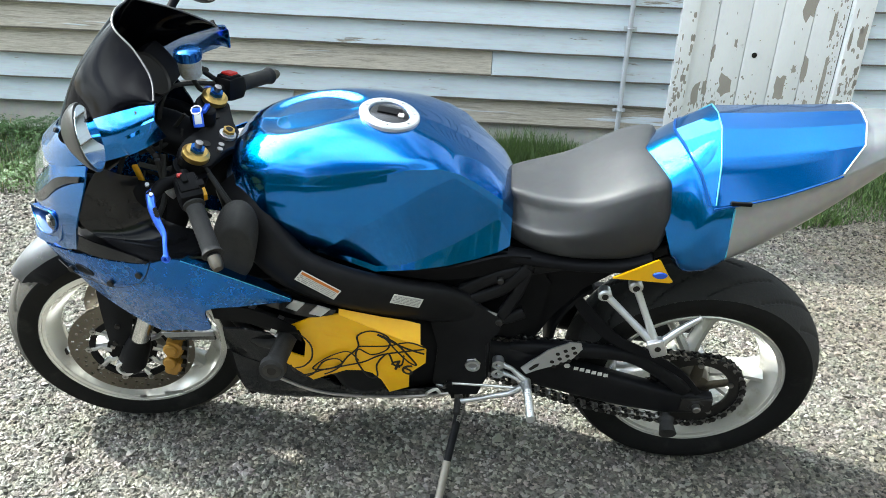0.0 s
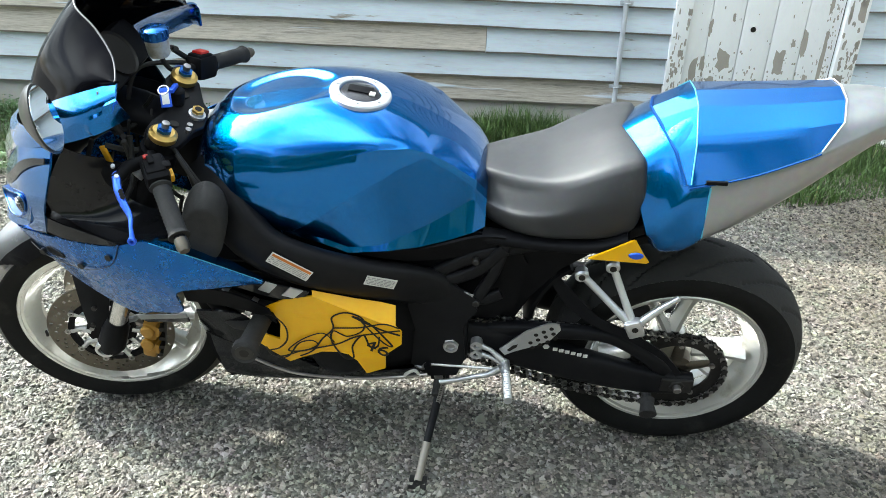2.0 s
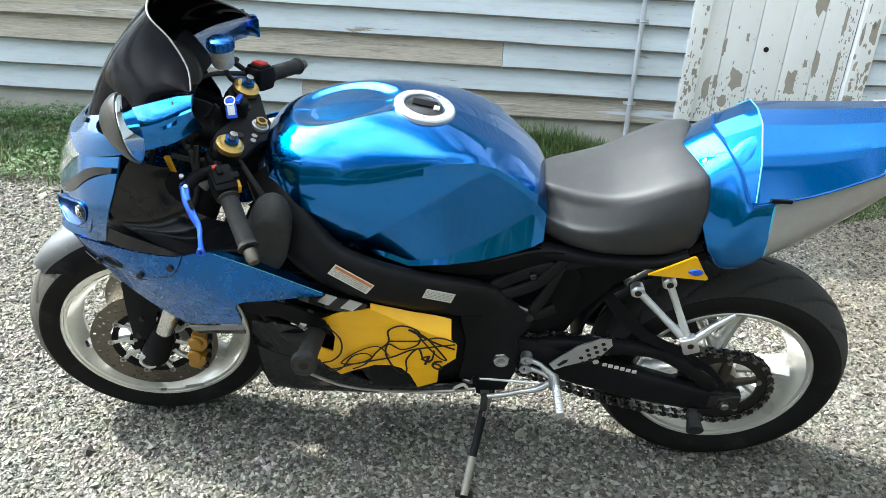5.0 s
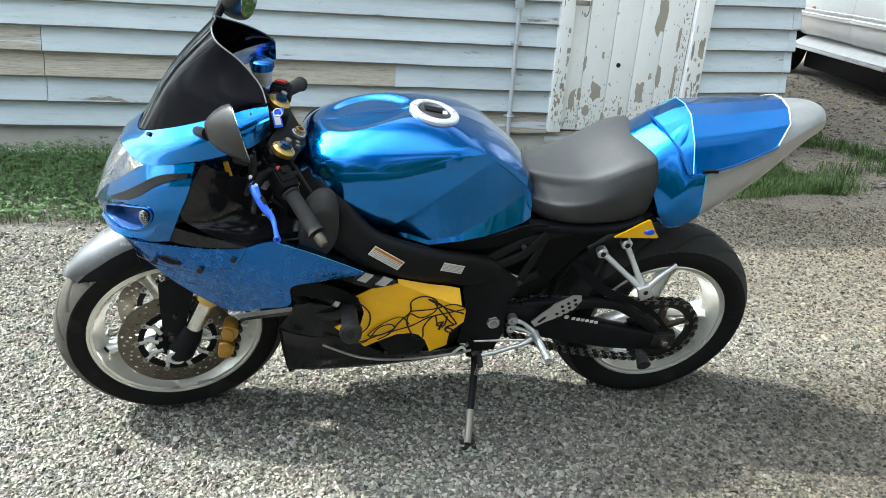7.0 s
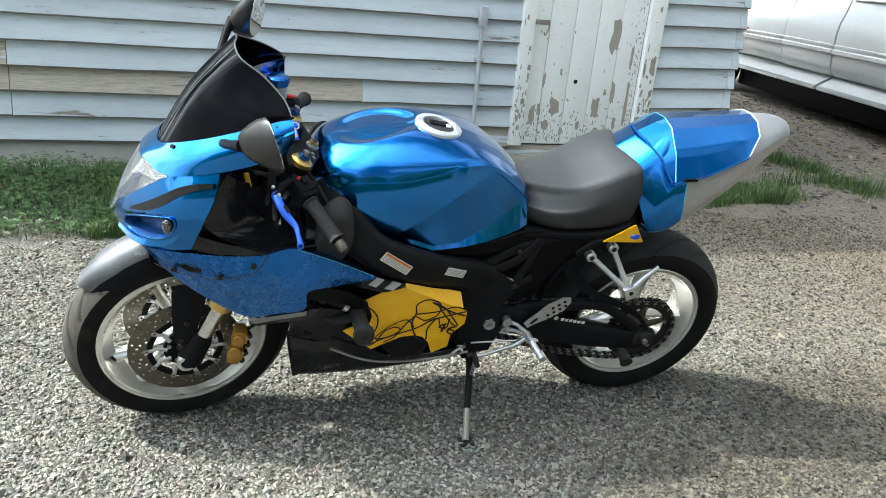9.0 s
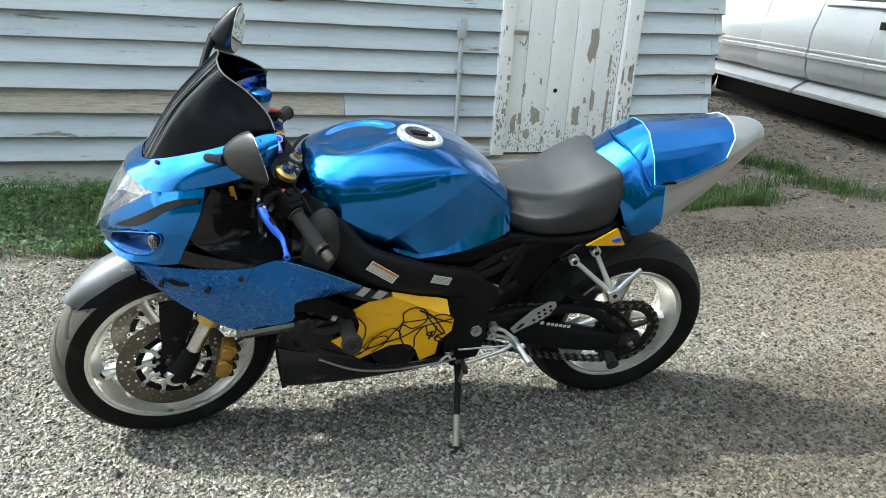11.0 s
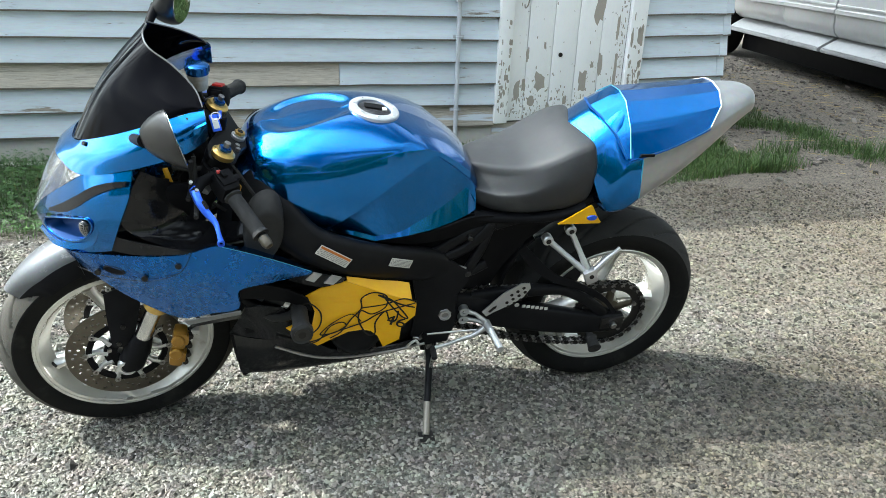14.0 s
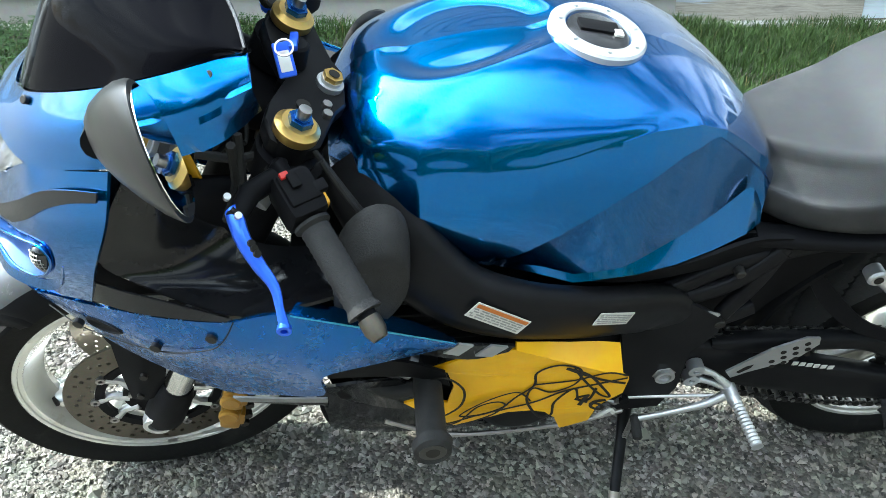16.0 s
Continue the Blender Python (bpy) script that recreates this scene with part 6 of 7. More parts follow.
# footrest hangers and controls
def hanger(s):
    a, b, c = (.270, .132 * s, .632), (.208, .132 * s, .662), (.150, .200 * s, .548)
    h = new("pillion_hanger")
    h.parent = bike
    h["label"] = "silver alloy pillion footrest hanger"
    for p in (a, b):
        Geo().tube([p, (p[0] * .9 + c[0] * .1, p[1] * .9 + c[1] * .1, p[2] * .9 + c[2] * .1), ((p[0] + c[0]) / 2, (p[1] + c[1]) / 2, (p[2] + c[2]) / 2), c], [.012, .0085, .008, .0105], 10).done("strut", M_ALU, h)
        Geo().lathe([(.007, -.012), (.0145, -.012), (.0155, .008), (.012, .012), (.007, .012)], 20, m=Matrix.Translation(p), closed=True).done("boss", M_ALU, h)
        Geo().cyl((p[0], p[1] - .005 * s, p[2]), (p[0], p[1] + .0135 * s, p[2]), .0075, 10).done("bolt", M_INK, h)
    Geo().box(c, (.036, .022, .045), bevel=.006, m=Matrix.Translation(c) @ Matrix.Rotation(radians(25), 4, "Y") @ Matrix.Translation([-v for v in c])).done("clevis", M_ALU, h)
    Geo().cyl((c[0], c[1] - .004 * s, c[2] + .004), (c[0], c[1] + .0125 * s, c[2] + .004), .007, 12).done("bolt", M_INK, h)
    # folded peg
    q = (c[0] - .010, c[1] - .006 * s, c[2] + .010)
    Geo().tube([q, (q[0] - .035, q[1] - .012 * s, q[2] + .030), (q[0] - .075, q[1] - .020 * s, q[2] + .062)], [.010, .0085, .006], 10).done("folded_peg", M_ALU, h)


both(hanger)


def rearset(s):
    r = new("rearset")
    r.parent = bike
    r["label"] = "silver alloy footrest bracket"
    y = .142 * s
    Geo().tube([(.486, y, .402), (.452, .150 * s, .392), (.420, .158 * s, .364)], [.008, .0055, .009], 10).done("arm", M_ALU, r)
    Geo().tube([(.484, y, .372), (.452, .150 * s, .368), (.420, .158 * s, .358)], [.008, .0055, .008], 10).done("arm", M_ALU, r)
    for z in (.402, .372):
        Geo().lathe([(.006, -.010), (.0145, -.010), (.0145, .010), (.006, .010)], 18, m=Matrix.Translation((.486, y, z)), closed=True).done("boss", M_ALU, r)
        Geo().cyl((.486, y - .004, z), (.486, y + .006, z), .0065, 6).done("bolt", M_INK, r)
    # heel guard with drilled holes
    outl = [(.432, .396), (.408, .424), (.374, .462), (.326, .492), (.302, .491), (.297, .474), (.316, .440), (.350, .416), (.394, .394), (.418, .378)]
    bm = bmesh.new()
    bm.faces.new([bm.verts.new((x, .146 * s, z)) for x, z in outl])
    ext = bmesh.ops.extrude_face_region(bm, geom=bm.faces[:])
    bmesh.ops.translate(bm, verts=[v for v in ext["geom"] if isinstance(v, bmesh.types.BMVert)], vec=(0, .004 * s, 0))
    bmesh.ops.recalc_face_normals(bm, faces=bm.faces[:])
    me = bpy.data.meshes.new("heel_guard")
    bm.to_mesh(me)
    bm.free()
    me.materials.append(M_ALU)
    hg = new("heel_guard", me)
    hg.parent = r
    for x, z, rr in [(.318 + .0165 * a - .006 * q, .476 - .0115 * a - .0155 * q, .0052) for a in range(4) for q in range(3) if not (a == 3 and q == 0)]:
        Geo().cyl((x, .1455 * s, z), (x, .1506 * s, z), rr, 10).done("drilled_hole", M_INK, hg)
    Geo().plate([(.414, .396), (.402, .412), (.390, .418), (.392, .408), (.408, .392)], .1455 * s, .1506 * s).done("cut_out", M_INK, hg)
    # peg
    Geo().tube([(.418, .155 * s, .360), (.415, .180 * s, .358), (.412, .2 * s, .358)], [.013, .012, .009], 12).done("peg_joint", M_ALU, r)
    g = Geo()
    pts, rs = [], []
    for k in range(25):
        f = k / 24
        pts.append((.413 - .006 * f, (.190 + .085 * f) * s, .359 + .004 * f))
        rs.append(.0085 if k % 2 else .0105)
    g.tube(pts, rs, 14)
    g.done("footpeg", M_ALU, r, "grooved alloy footpeg")


both(rearset)
# gear lever and linkage on the left
gl = new("gear_lever")
gl.parent = bike
gl["label"] = "silver alloy gear lever with linkage rod"
Geo().tube([(.425, .168, .352), (.455, .172, .330), (.490, .176, .322), (.530, .176, .306), (.572, .178, .296)], [.0095, .0075, .0062, .0058, .006], 10, smooth=3).done("lever", M_ALU, gl)
Geo().cyl((.575, .172, .296), (.577, .215, .290), .0085, 12, bevel=.002).done("toe_peg", M_RUBBER, gl)
Geo().tube([(.438, .160, .338), (.60, .155, .332)], .0032, 8).done("rod", M_ALU, gl)
Geo().cyl((.60, .145, .332), (.60, .165, .332), .009, 12).done("ball_joint", M_BLACK, gl)
Geo().tube([(.60, .158, .336), (.612, .155, .318), (.630, .150, .322)], .007, 8).done("shift_arm", M_STEEL, gl)

# side stand
st = new("side_stand")
st.parent = bike
st["label"] = "black side stand with bare metal wear"
Geo().box((.572, .105, .262), (.050, .030, .060), bevel=.008).done("bracket", M_FRAME, st)
Geo().tube([(.572, .118, .262), (.570, .132, .235), (.574, .160, .205), (.590, .235, .150), (.606, .318, .0895)], [.017, .013, .011, .010, .009], 12, smooth=4).done("leg", M_FRAME, st)
Geo().cyl((.574, .116, .262), (.574, .136, .262), .011, 8).done("pivot_bolt", M_STEEL, st)
Geo().tube([(.592, .243, .144), (.600, .288, .1125), (.606, .318, .0895)], [.0106, .0101, .0098], 12).done("worn_end", M_WORN, st, "bare worn lower half of the stand leg")
Geo().box((.606, .322, .085), (.045, .045, .008), bevel=.003, m=Matrix.Translation((.606, .322, .085)) @ Matrix.Rotation(radians(14), 4, "X") @ Matrix.Translation((-.606, -.322, -.085))).done("foot", M_CHAIN, st)
g = Geo()
pts = []
for k in range(160):
    f = k / 159
    a = f * math.pi * 2 * 16
    c = Vector((.560, .148, .262)).lerp(Vector((.576, .176, .190)), f)
    pts.append(c + Vector((math.cos(a), 0, math.sin(a))) * .005)
g.tube(pts, .0013, 5)
g.done("spring", M_STEEL, st)
g = Geo()
g.tube([(.655, .175, .30), (.648, .185, .325), (.630, .180, .333), (.620, .178, .320)], .004, 8, smooth=4)
g.done("cable_loop", M_LABEL, bike)

# ---- front end ----
def fork(s):
    top = Vector((1.114, .145, .934)) if s > 0 else Vector((1.127, -.030, .966))
    bot = Vector((1.392, .122, .308)) if s > 0 else Vector((1.432, -.085, .312))
    d = (bot - top).normalized()
    L = (bot - top).length
    at = lambda f: top + d * f
    leg = new("fork_leg")
    leg.parent = bike
    leg["label"] = "black fork leg with gold cap"
    Geo().tube([at(.012), at(.30), at(.46)], [.0245, .0265, .0275], 24).done("outer_tube", M_BLACK, leg)
    Geo().tube([at(.46), at(.485)], [.030, .030], 24).done("seal_head", M_GOLD if s > 0 else M_BLACK, leg)
    Geo().tube([at(.46), at(L - .06)], .0225, 24).done("inner_tube", M_CHROME, leg, "polished chrome inner tube")
    Geo().tube([at(L - .10), at(L - .07), at(L - .0), at(L + .03)], [.024, .031, .034, .022], 20).done("axle_carrier", M_BLACK, leg)
    Geo().tube([at(.012), at(.010), at(.0), at(-.002), at(-.006)], [.0250, .0265, .0265, .0235, .020], 32).done("cap_collar", M_GOLD, leg, "gold anodised fork cap")
    Geo().tube([at(-.005), at(-.013)], .0145, 6).done("cap_nut", M_CAPBLUE, leg, "blue preload nut")
    Geo().tube([at(-.012), at(-.026), at(-.0265)], [.0075, .0075, .005], 12).done("adjuster", M_STEEL, leg)
    Geo().tube([at(-.010), at(-.015)], .0105, 6).done("adjuster_collar", M_CAPBLUE, leg)
    return at


NEAR, FAR = fork(1), fork(-1)
# fork guard plates beside the tyre
def guard(s):
    rows = sheet([
        [(1.330, .118 * s, .575), (1.375, .125 * s, .560), (1.430, .120 * s, .530)],
        [(1.352, .124 * s, .480), (1.390, .132 * s, .470), (1.432, .126 * s, .455)],
        [(1.378, .130 * s, .385), (1.402, .138 * s, .375), (1.430, .132 * s, .370)],
    ], 4, 4)
    Geo().panel(rows, .005, (0, s, 0)).done("fork_guard", M_BLACK, bike, "dusty black fork guard")
    for x, z in ((1.395, .44), (1.412, .385)):
        Geo().cyl((x, .125 * s, z), (x, .140 * s, z), .006, 10).done("guard_bolt", M_INK, bike)


both(guard)
both(lambda s: Geo().lathe([(.013, .098), (.022, .098), (.025, .128), (.022, .142), (.014, .142)], 28, m=Matrix.Translation((1.402 if s > 0 else 1.440, .008 if s > 0 else .010, .306)) @ Matrix.Diagonal((1, s, 1, 1)), closed=True).done("axle_end", M_ALU, bike, "hollow alloy front axle end"))


def caliper(s):
    c = new("brake_caliper")
    c.parent = bike
    c["label"] = "gold four-piston brake caliper"
    m = Matrix.Translation((1.268 if s > 0 else 1.312, .130 * s, .368)) @ Matrix.Rotation(radians(-12), 4, "Y") @ Matrix.Diagonal((.78, .9, .90, 1))
    for k, (z0, h) in enumerate(((.034, .062), (-.034, .062))):
        g = Geo().box((.0, .010 * s, z0), (.046, .052, h), m, bevel=.013)
        g.box((-.020, .018 * s, z0 + .004), (.020, .030, h * .6), m, bevel=.006)
        g.done("caliper_body", M_CALIPER, c)
    Geo().box((.006, .0, .0), (.030, .030, .120), m, bevel=.006).done("bridge", M_INK, c)
    Geo().box((-.026, -.006 * s, .0), (.016, .024, .10), m, bevel=.004).done("brake_pad", M_CHAIN, c)
    for z in (.038, -.012):
        Geo().cyl(m @ Vector((.004, .030 * s, z)), m @ Vector((.004, .043 * s, z)), .017, 20, bevel=.003).done("piston_cap", M_CALIPER, c)
    for x, z in ((-.028, .05), (-.030, .015), (-.030, -.02), (-.026, -.05)):
        Geo().cyl(m @ Vector((x, .012 * s, z)), m @ Vector((x - .006, .030 * s, z)), .0075, 6).done("bolt", M_INK, c)
    Geo().tube([m @ Vector((-.03, 0, .06)), m @ Vector((-.05, .005 * s, .10)), m @ Vector((-.02, .0, .17)), (1.23, .10 * s, .60)], .005, 8, smooth=5).done("brake_hose", M_RUBBER, c)


both(caliper)


# front mudguard, worn silver in front and black behind
def mudguard():
    def ringpt(a, u, r, hw):
        w = Matrix.Translation(HUB - Vector((0, .022, 0))) @ Matrix.Rotation(radians(STEER), 4, "Z")
        y = hw * math.sin(u * math.pi / 2 * .96)
        rr = r - .075 * (1 - math.cos(u * math.pi / 2)) ** 1.2
        return w @ Vector((rr * math.cos(a), y, rr * math.sin(a)))
    for name, a0, a1, material, label, dr in (("mudguard_front", 39, 76, M_FENDER, "scuffed silver front mudguard", .0), ("mudguard_rear", 74, 142, M_BLACK, "black rear half of the mudguard", -.003)):
        rows = []
        for i in range(19):
            u = -1 + 2 * i / 18
            row = []
            for j in range(15):
                f = j / 14
                a = radians(a0 + (a1 - a0) * f)
                if name == "mudguard_front":
                    hw = .040 + .032 * min(1, f * 2.2)
                    aa = a + radians(5) * abs(u) ** 2 * (1 - f)
                else:
                    hw, aa = .072, a
                row.append(ringpt(aa, u, .326 + .012 * f + dr, hw))
            rows.append(row)
        o = Geo().panel(rows, .003, (0, 0, 1)).done(name, [material, M_BLACK], bike, label, sharp=50)
        if name == "mudguard_front":                        # black lower band on both sides
            for q in range(18 * 14 * 2):
                if q // 28 in (0, 1, 2, 15, 16, 17):
                    o.data.polygons[q].material_index = 1


mudguard()

# triple clamp and bars
def top_yoke():
    """A forked plate that holds both legs and the stem."""
    n0, f0 = NEAR(.012), FAR(.012)
    d = (NEAR(.3) - NEAR(0)).normalized()
    u = (f0 - n0).normalized()
    w = u.cross(d).normalized()
    if w.x > 0:
        w = -w
    L = (f0 - n0).length
    pts = [(-.036, -.012), (-.026, -.032), (0, -.040), (.03, -.034), (L / 2, -.006), (L - .03, -.034), (L, -.040), (L + .026, -.032), (L + .036, -.012), (L + .036, .012), (L + .022, .034),
           (L / 2 + .050, .058), (L / 2 + .030, .074), (L / 2 - .030, .074), (L / 2 - .050, .058), (-.022, .034), (-.036, .012)]
    g = Geo()
    k = len(pts)
    rings = []
    for off, sc in ((.000, .84), (.003, .88), (.020, .88), (.023, .84)):
        mid = Vector((L / 2, .012))
        rings.append([n0 + u * (mid.x + (a - mid.x) * sc) + w * (mid.y + (b - mid.y) * sc) + d * off for a, b in pts])
    y = g.loft(rings).done("top_yoke", M_FRAME, bike, "black alloy top yoke")
    st_ = n0 + u * (L / 2) + w * .046
    Geo().tube([st_ + d * .002, st_ - d * .005, st_ - d * .0052, st_ - d * .010], [.017, .017, .013, .013], 24).done("stem_washer", M_ALU, y)
    Geo().tube([st_ - d * .006, st_ - d * .016], .0125, 6).done("stem_nut", M_GOLD, y, "brass-coloured steering stem nut")
    Geo().tube([st_ - d * .017, st_ - d * .0175], .007, 14).done("stem_plug", M_INK, y)
    for a in (.045, L - .045):
        q = n0 + u * a + w * .012
        Geo().tube([q + d * .001, q - d * .002], .009, 14).done("yoke_pocket", M_INK, y)
    for a in (.038, .052):
        q = n0 + u * a + w * .040
        Geo().tube([q + d * .002, q - d * .006], .006, 8).done("pinch_bolt", M_STEEL, y)


top_yoke()
beam("steering_head", [((1.105, .02, .885), .04, .03), ((1.13, .01, .84), .05, .035), ((1.16, 0, .76), .04, .03)], M_FRAME)


def clip_on(s):
    b = new("handlebar")
    b.parent = bike
    b["label"] = "black clip-on handlebar with rubber grip"
    if s > 0:
        p, e, cl = Vector((1.136, .178, .905)), Vector((1.037, .333, .823)), NEAR(.055)
    else:
        p, e, cl = Vector((1.143, -.085, .950)), Vector((1.076, -.270, .905)), FAR(.055)
    d = (e - p).normalized()
    L = (e - p).length
    Geo().tube([cl + d * .0, p, e], .0110, 14).done("bar", M_BLACK, b)
    ax = (NEAR(.3) - NEAR(0)).normalized() if s > 0 else (FAR(.3) - FAR(0)).normalized()
    Geo().tube([cl - ax * .017, cl + ax * .017], .036, 24).done("clamp", M_BLACK, b)
    g = Geo()
    pts, rs = [], []
    for k in range(30):
        f = k / 29
        pts.append(p + d * (.075 + (L - .085) * f))
        rs.append((.0172 if k % 2 else .0163) + (.004 if k < 2 else 0) + (.003 if k > 27 else 0))
    g.tube(pts, rs, 16)
    g.done("grip", M_RUBBER, b, "worn black rubber grip")
    Geo().tube([e - d * .004, e + d * .012, e + d * .022], [.0125, .0125, .009], 14).done("bar_end", M_DISC, b, "scuffed metal bar end")
    m = Matrix.Translation(p + d * .045) @ d.to_track_quat("X", "Z").to_matrix().to_4x4()
    sw = Geo().box((0, 0, 0), (.058, .046, .052), m, bevel=.012)
    sw.box((-.004, .0, .022), (.040, .036, .016), m, bevel=.005)
    sw.done("switch_pod", M_BLACK, b)
    if s > 0:
        Geo().box((.004, .020, .024), (.014, .016, .012), m, bevel=.003).done("switch", M_BLACK, b)
        Geo().box((-.010, -.004, .033), (.018, .012, .008), m, bevel=.003).done("switch", M_BLACK, b)
        Geo().box((.010, .024, -.004), (.020, .012, .022), m, bevel=.004).done("horn_button", M_AMBER, b, "yellow switch button")
        Geo().box((-.020, -.010, .030), (.008, .010, .008), m, bevel=.002).done("red_button", M_RED, b)
        Geo().tube([cl + Vector((.002, .02, .0)), cl + Vector((.026, .055, -.016))], .0135, 14).done("spigot", M_ALU, b)
    else:
        Geo().box((-.002, .0, .030), (.026, .026, .010), m, bevel=.003).done("kill_switch", M_RED, b, "red engine stop switch")
    # lever
    if s > 0:
        pv = Vector((1.176, .244, .890))
        Geo().tube([p + d * .015 + Vector((.01, 0, 0)), pv + Vector((-.012, -.03, .008)), pv], [.012, .013, .011], 10).done("perch", M_BLACK, b)
        lev = Geo()
        P = [pv + Vector((.004, -.010, .004)), pv, Vector((1.168, .263, .878)), Vector((1.152, .284, .862)), Vector((1.136, .303, .850)), Vector((1.130, .322, .836)), Vector((1.126, .334, .822))]
        lev.tube(P, [.0115, .012, .0108, .0095, .007, .0055, .0076], 10, smooth=4, flat=.6)
        lv = lev.done("clutch_lever", M_ANOBLUE, b, "blue anodised clutch lever with drilled holes")
        for f in (.35, .5, .65):
            q = Vector((1.170, .258, .882)).lerp(Vector((1.150, .287, .860)), f)
            Geo().cyl(q + Vector((-.004, .004, .0085)), q + Vector((-.006, .006, .0105)), .0042, 10).done("drilled_hole", M_INK, lv)
        for q in (pv, pv + Vector((.012, -.018, .010))):
            Geo().cyl(q + Vector((-.003, .003, .006)), q + Vector((-.005, .005, .011)), .004, 12).done("lever_screw", M_ALU, lv)
        Geo().lathe([(.004, -.003), (.008, -.003), (.008, .003), (.004, .003)], 16, m=Matrix.Translation((1.126, .337, .820)), closed=True).done("lever_ring", M_ANOBLUE, lv)
    else:
        Geo().tube([p + Vector((.02, .01, 0)), Vector((1.175, -.16, .925)), Vector((1.150, -.28, .885))], [.010, .009, .006], 10, smooth=4).done("brake_lever", M_ANOBLUE, b)
    return b


clip_on(1), clip_on(-1)
# brake fluid reservoir on the far bar
rs_ = new("fluid_reservoir")
rs_.parent = bike
rs_["label"] = "translucent fluid pot with blue cap"
Geo().lathe([(.0001, -.024), (.019, -.024), (.022, -.018), (.024, .014), (.0001, .014)], 28, m=Matrix.Translation((1.166, -.022, 1.036)) @ Matrix.Rotation(radians(90), 4, "X")).done("pot", M_CLOUDY, rs_, "cloudy plastic pot")
g = Geo().lathe([(.0001, .036), (.021, .036), (.025, .033), (.026, .014), (.0001, .014)], 28, m=Matrix.Translation((1.166, -.022, 1.036)) @ Matrix.Rotation(radians(90), 4, "X"))
g.done("cap", M_CAPBLUE, rs_, "dark blue ribbed metal cap")
for k in range(12):
    a = 2 * math.pi * k / 12
    Geo().box((1.166 + .026 * math.cos(a), -.022 + .026 * math.sin(a), 1.061), (.004, .004, .015), bevel=.001).done("rib", M_CAPBLUE, rs_)
Geo().tube([(1.166, -.022, 1.012), (1.160, -.045, .970), (1.145, -.090, .955)], .005, 8, smooth=5).done("hose", M_RUBBER, rs_)
# ignition key with its tag
key = new("key_tag")
key.parent = bike
key["label"] = "blue key tag with white paper insert"
TAG = Matrix.Translation((1.131, .068, .967)) @ Vector((-.25, .70, .66)).to_track_quat("Z", "X").to_matrix().to_4x4()
Geo().box((0, 0, 0), (.040, .021, .005), TAG, bevel=.0022).done("tag_frame", M_ANOBLUE, key)
Geo().box((-.002, 0, .0018), (.024, .014, .003), TAG, bevel=.001).done("insert", M_WHITE, key)
Geo().lathe([(.009, -.001), (.011, -.001), (.011, .001), (.009, .001)], 18, m=Matrix.Translation((1.129, .074, .987)) @ Matrix.Rotation(radians(60), 4, "X"), closed=True).done("ring", M_STEEL, key)
Geo().box((1.121, .046, .977), (.010, .030, .008), bevel=.002).done("key_head", M_ANOBLUE, key)
Geo().cyl((1.126, .038, .939), (1.119, .038, .971), .016, 20, bevel=.003).done("ignition_lock", M_BLACK, bike)
# instruments and their bracket under the screen
Geo().box((1.255, 0, 1.010), (.060, .20, .095), bevel=.025, m=Matrix.Translation((1.255, 0, 1.010)) @ Matrix.Rotation(radians(35), 4, "Y") @ Matrix.Translation((-1.255, 0, -1.010))).done("instrument_pod", M_BLACK, bike, "black instrument pod behind the screen")
Geo().lathe([(.0001, 0), (.043, 0), (.047, .004), (.047, -.01)], 36, m=Matrix.Translation((1.232, .02, 1.032)) @ Matrix.Rotation(radians(-55), 4, "Y") @ Matrix.Rotation(radians(90), 4, "X")).done("dial", M_INK, bike, "dark instrument dial")
beam("cowl_bracket", [((1.16, 0, .86), .03, .05), ((1.26, 0, .90), .03, .06), ((1.36, 0, .87), .05, .08), ((1.43, 0, .82), .06, .09)], M_BLACK)
beam("cowl_bracket", [((1.20, .14, .80), .05, .02), ((1.30, .17, .82), .06, .02), ((1.40, .15, .80), .07, .02)], M_BLACK)
beam("cowl_bracket", [((1.20, -.14, .80), .05, .02), ((1.30, -.17, .82), .06, .02), ((1.40, -.15, .80), .07, .02)], M_BLACK)
rnd = random.Random(11)
for k in range(16):
    a = Vector((1.20 + rnd.uniform(-.02, .10), rnd.uniform(.02, .17), rnd.uniform(.80, .93)))
    b = a + Vector((rnd.uniform(-.12, .08), rnd.uniform(-.06, .10), rnd.uniform(-.10, .05)))
    m_ = (a + b) / 2 + Vector((0, rnd.uniform(-.03, .04), -.03))
    Geo().tube([a, m_, b], rnd.choice((.003, .004, .0055)), 7, smooth=6).done("cable", M_RUBBER, bike)
for p, q, r_, s_ in (((1.145, .175, .90), (1.20, .11, .83), (1.12, .12, .76), .0045), ((1.150, -.12, .95), (1.22, -.02, .98), (1.25, .02, .88), .005), ((1.09, .165, .90), (1.04, .185, .82), (1.00, .17, .76), .004), ((1.10, .15, .905), (1.05, .17, .83), (1.02, .16, .77), .004), ((1.165, -.10, .99), (1.20, -.16, .96), (1.16, -.20, .90), .006)):
    Geo().tube([p, q, r_], s_, 8, smooth=8).done("cable", M_RUBBER, bike)
Geo().box((1.235, .150, .862), (.012, .006, .075), bevel=.002, m=Matrix.Translation((1.235, .150, .862)) @ Matrix.Rotation(radians(12), 4, "Y") @ Matrix.Translation((-1.235, -.150, -.862))).done("yellow_connector", M_AMBER, bike, "yellow wiring tag")


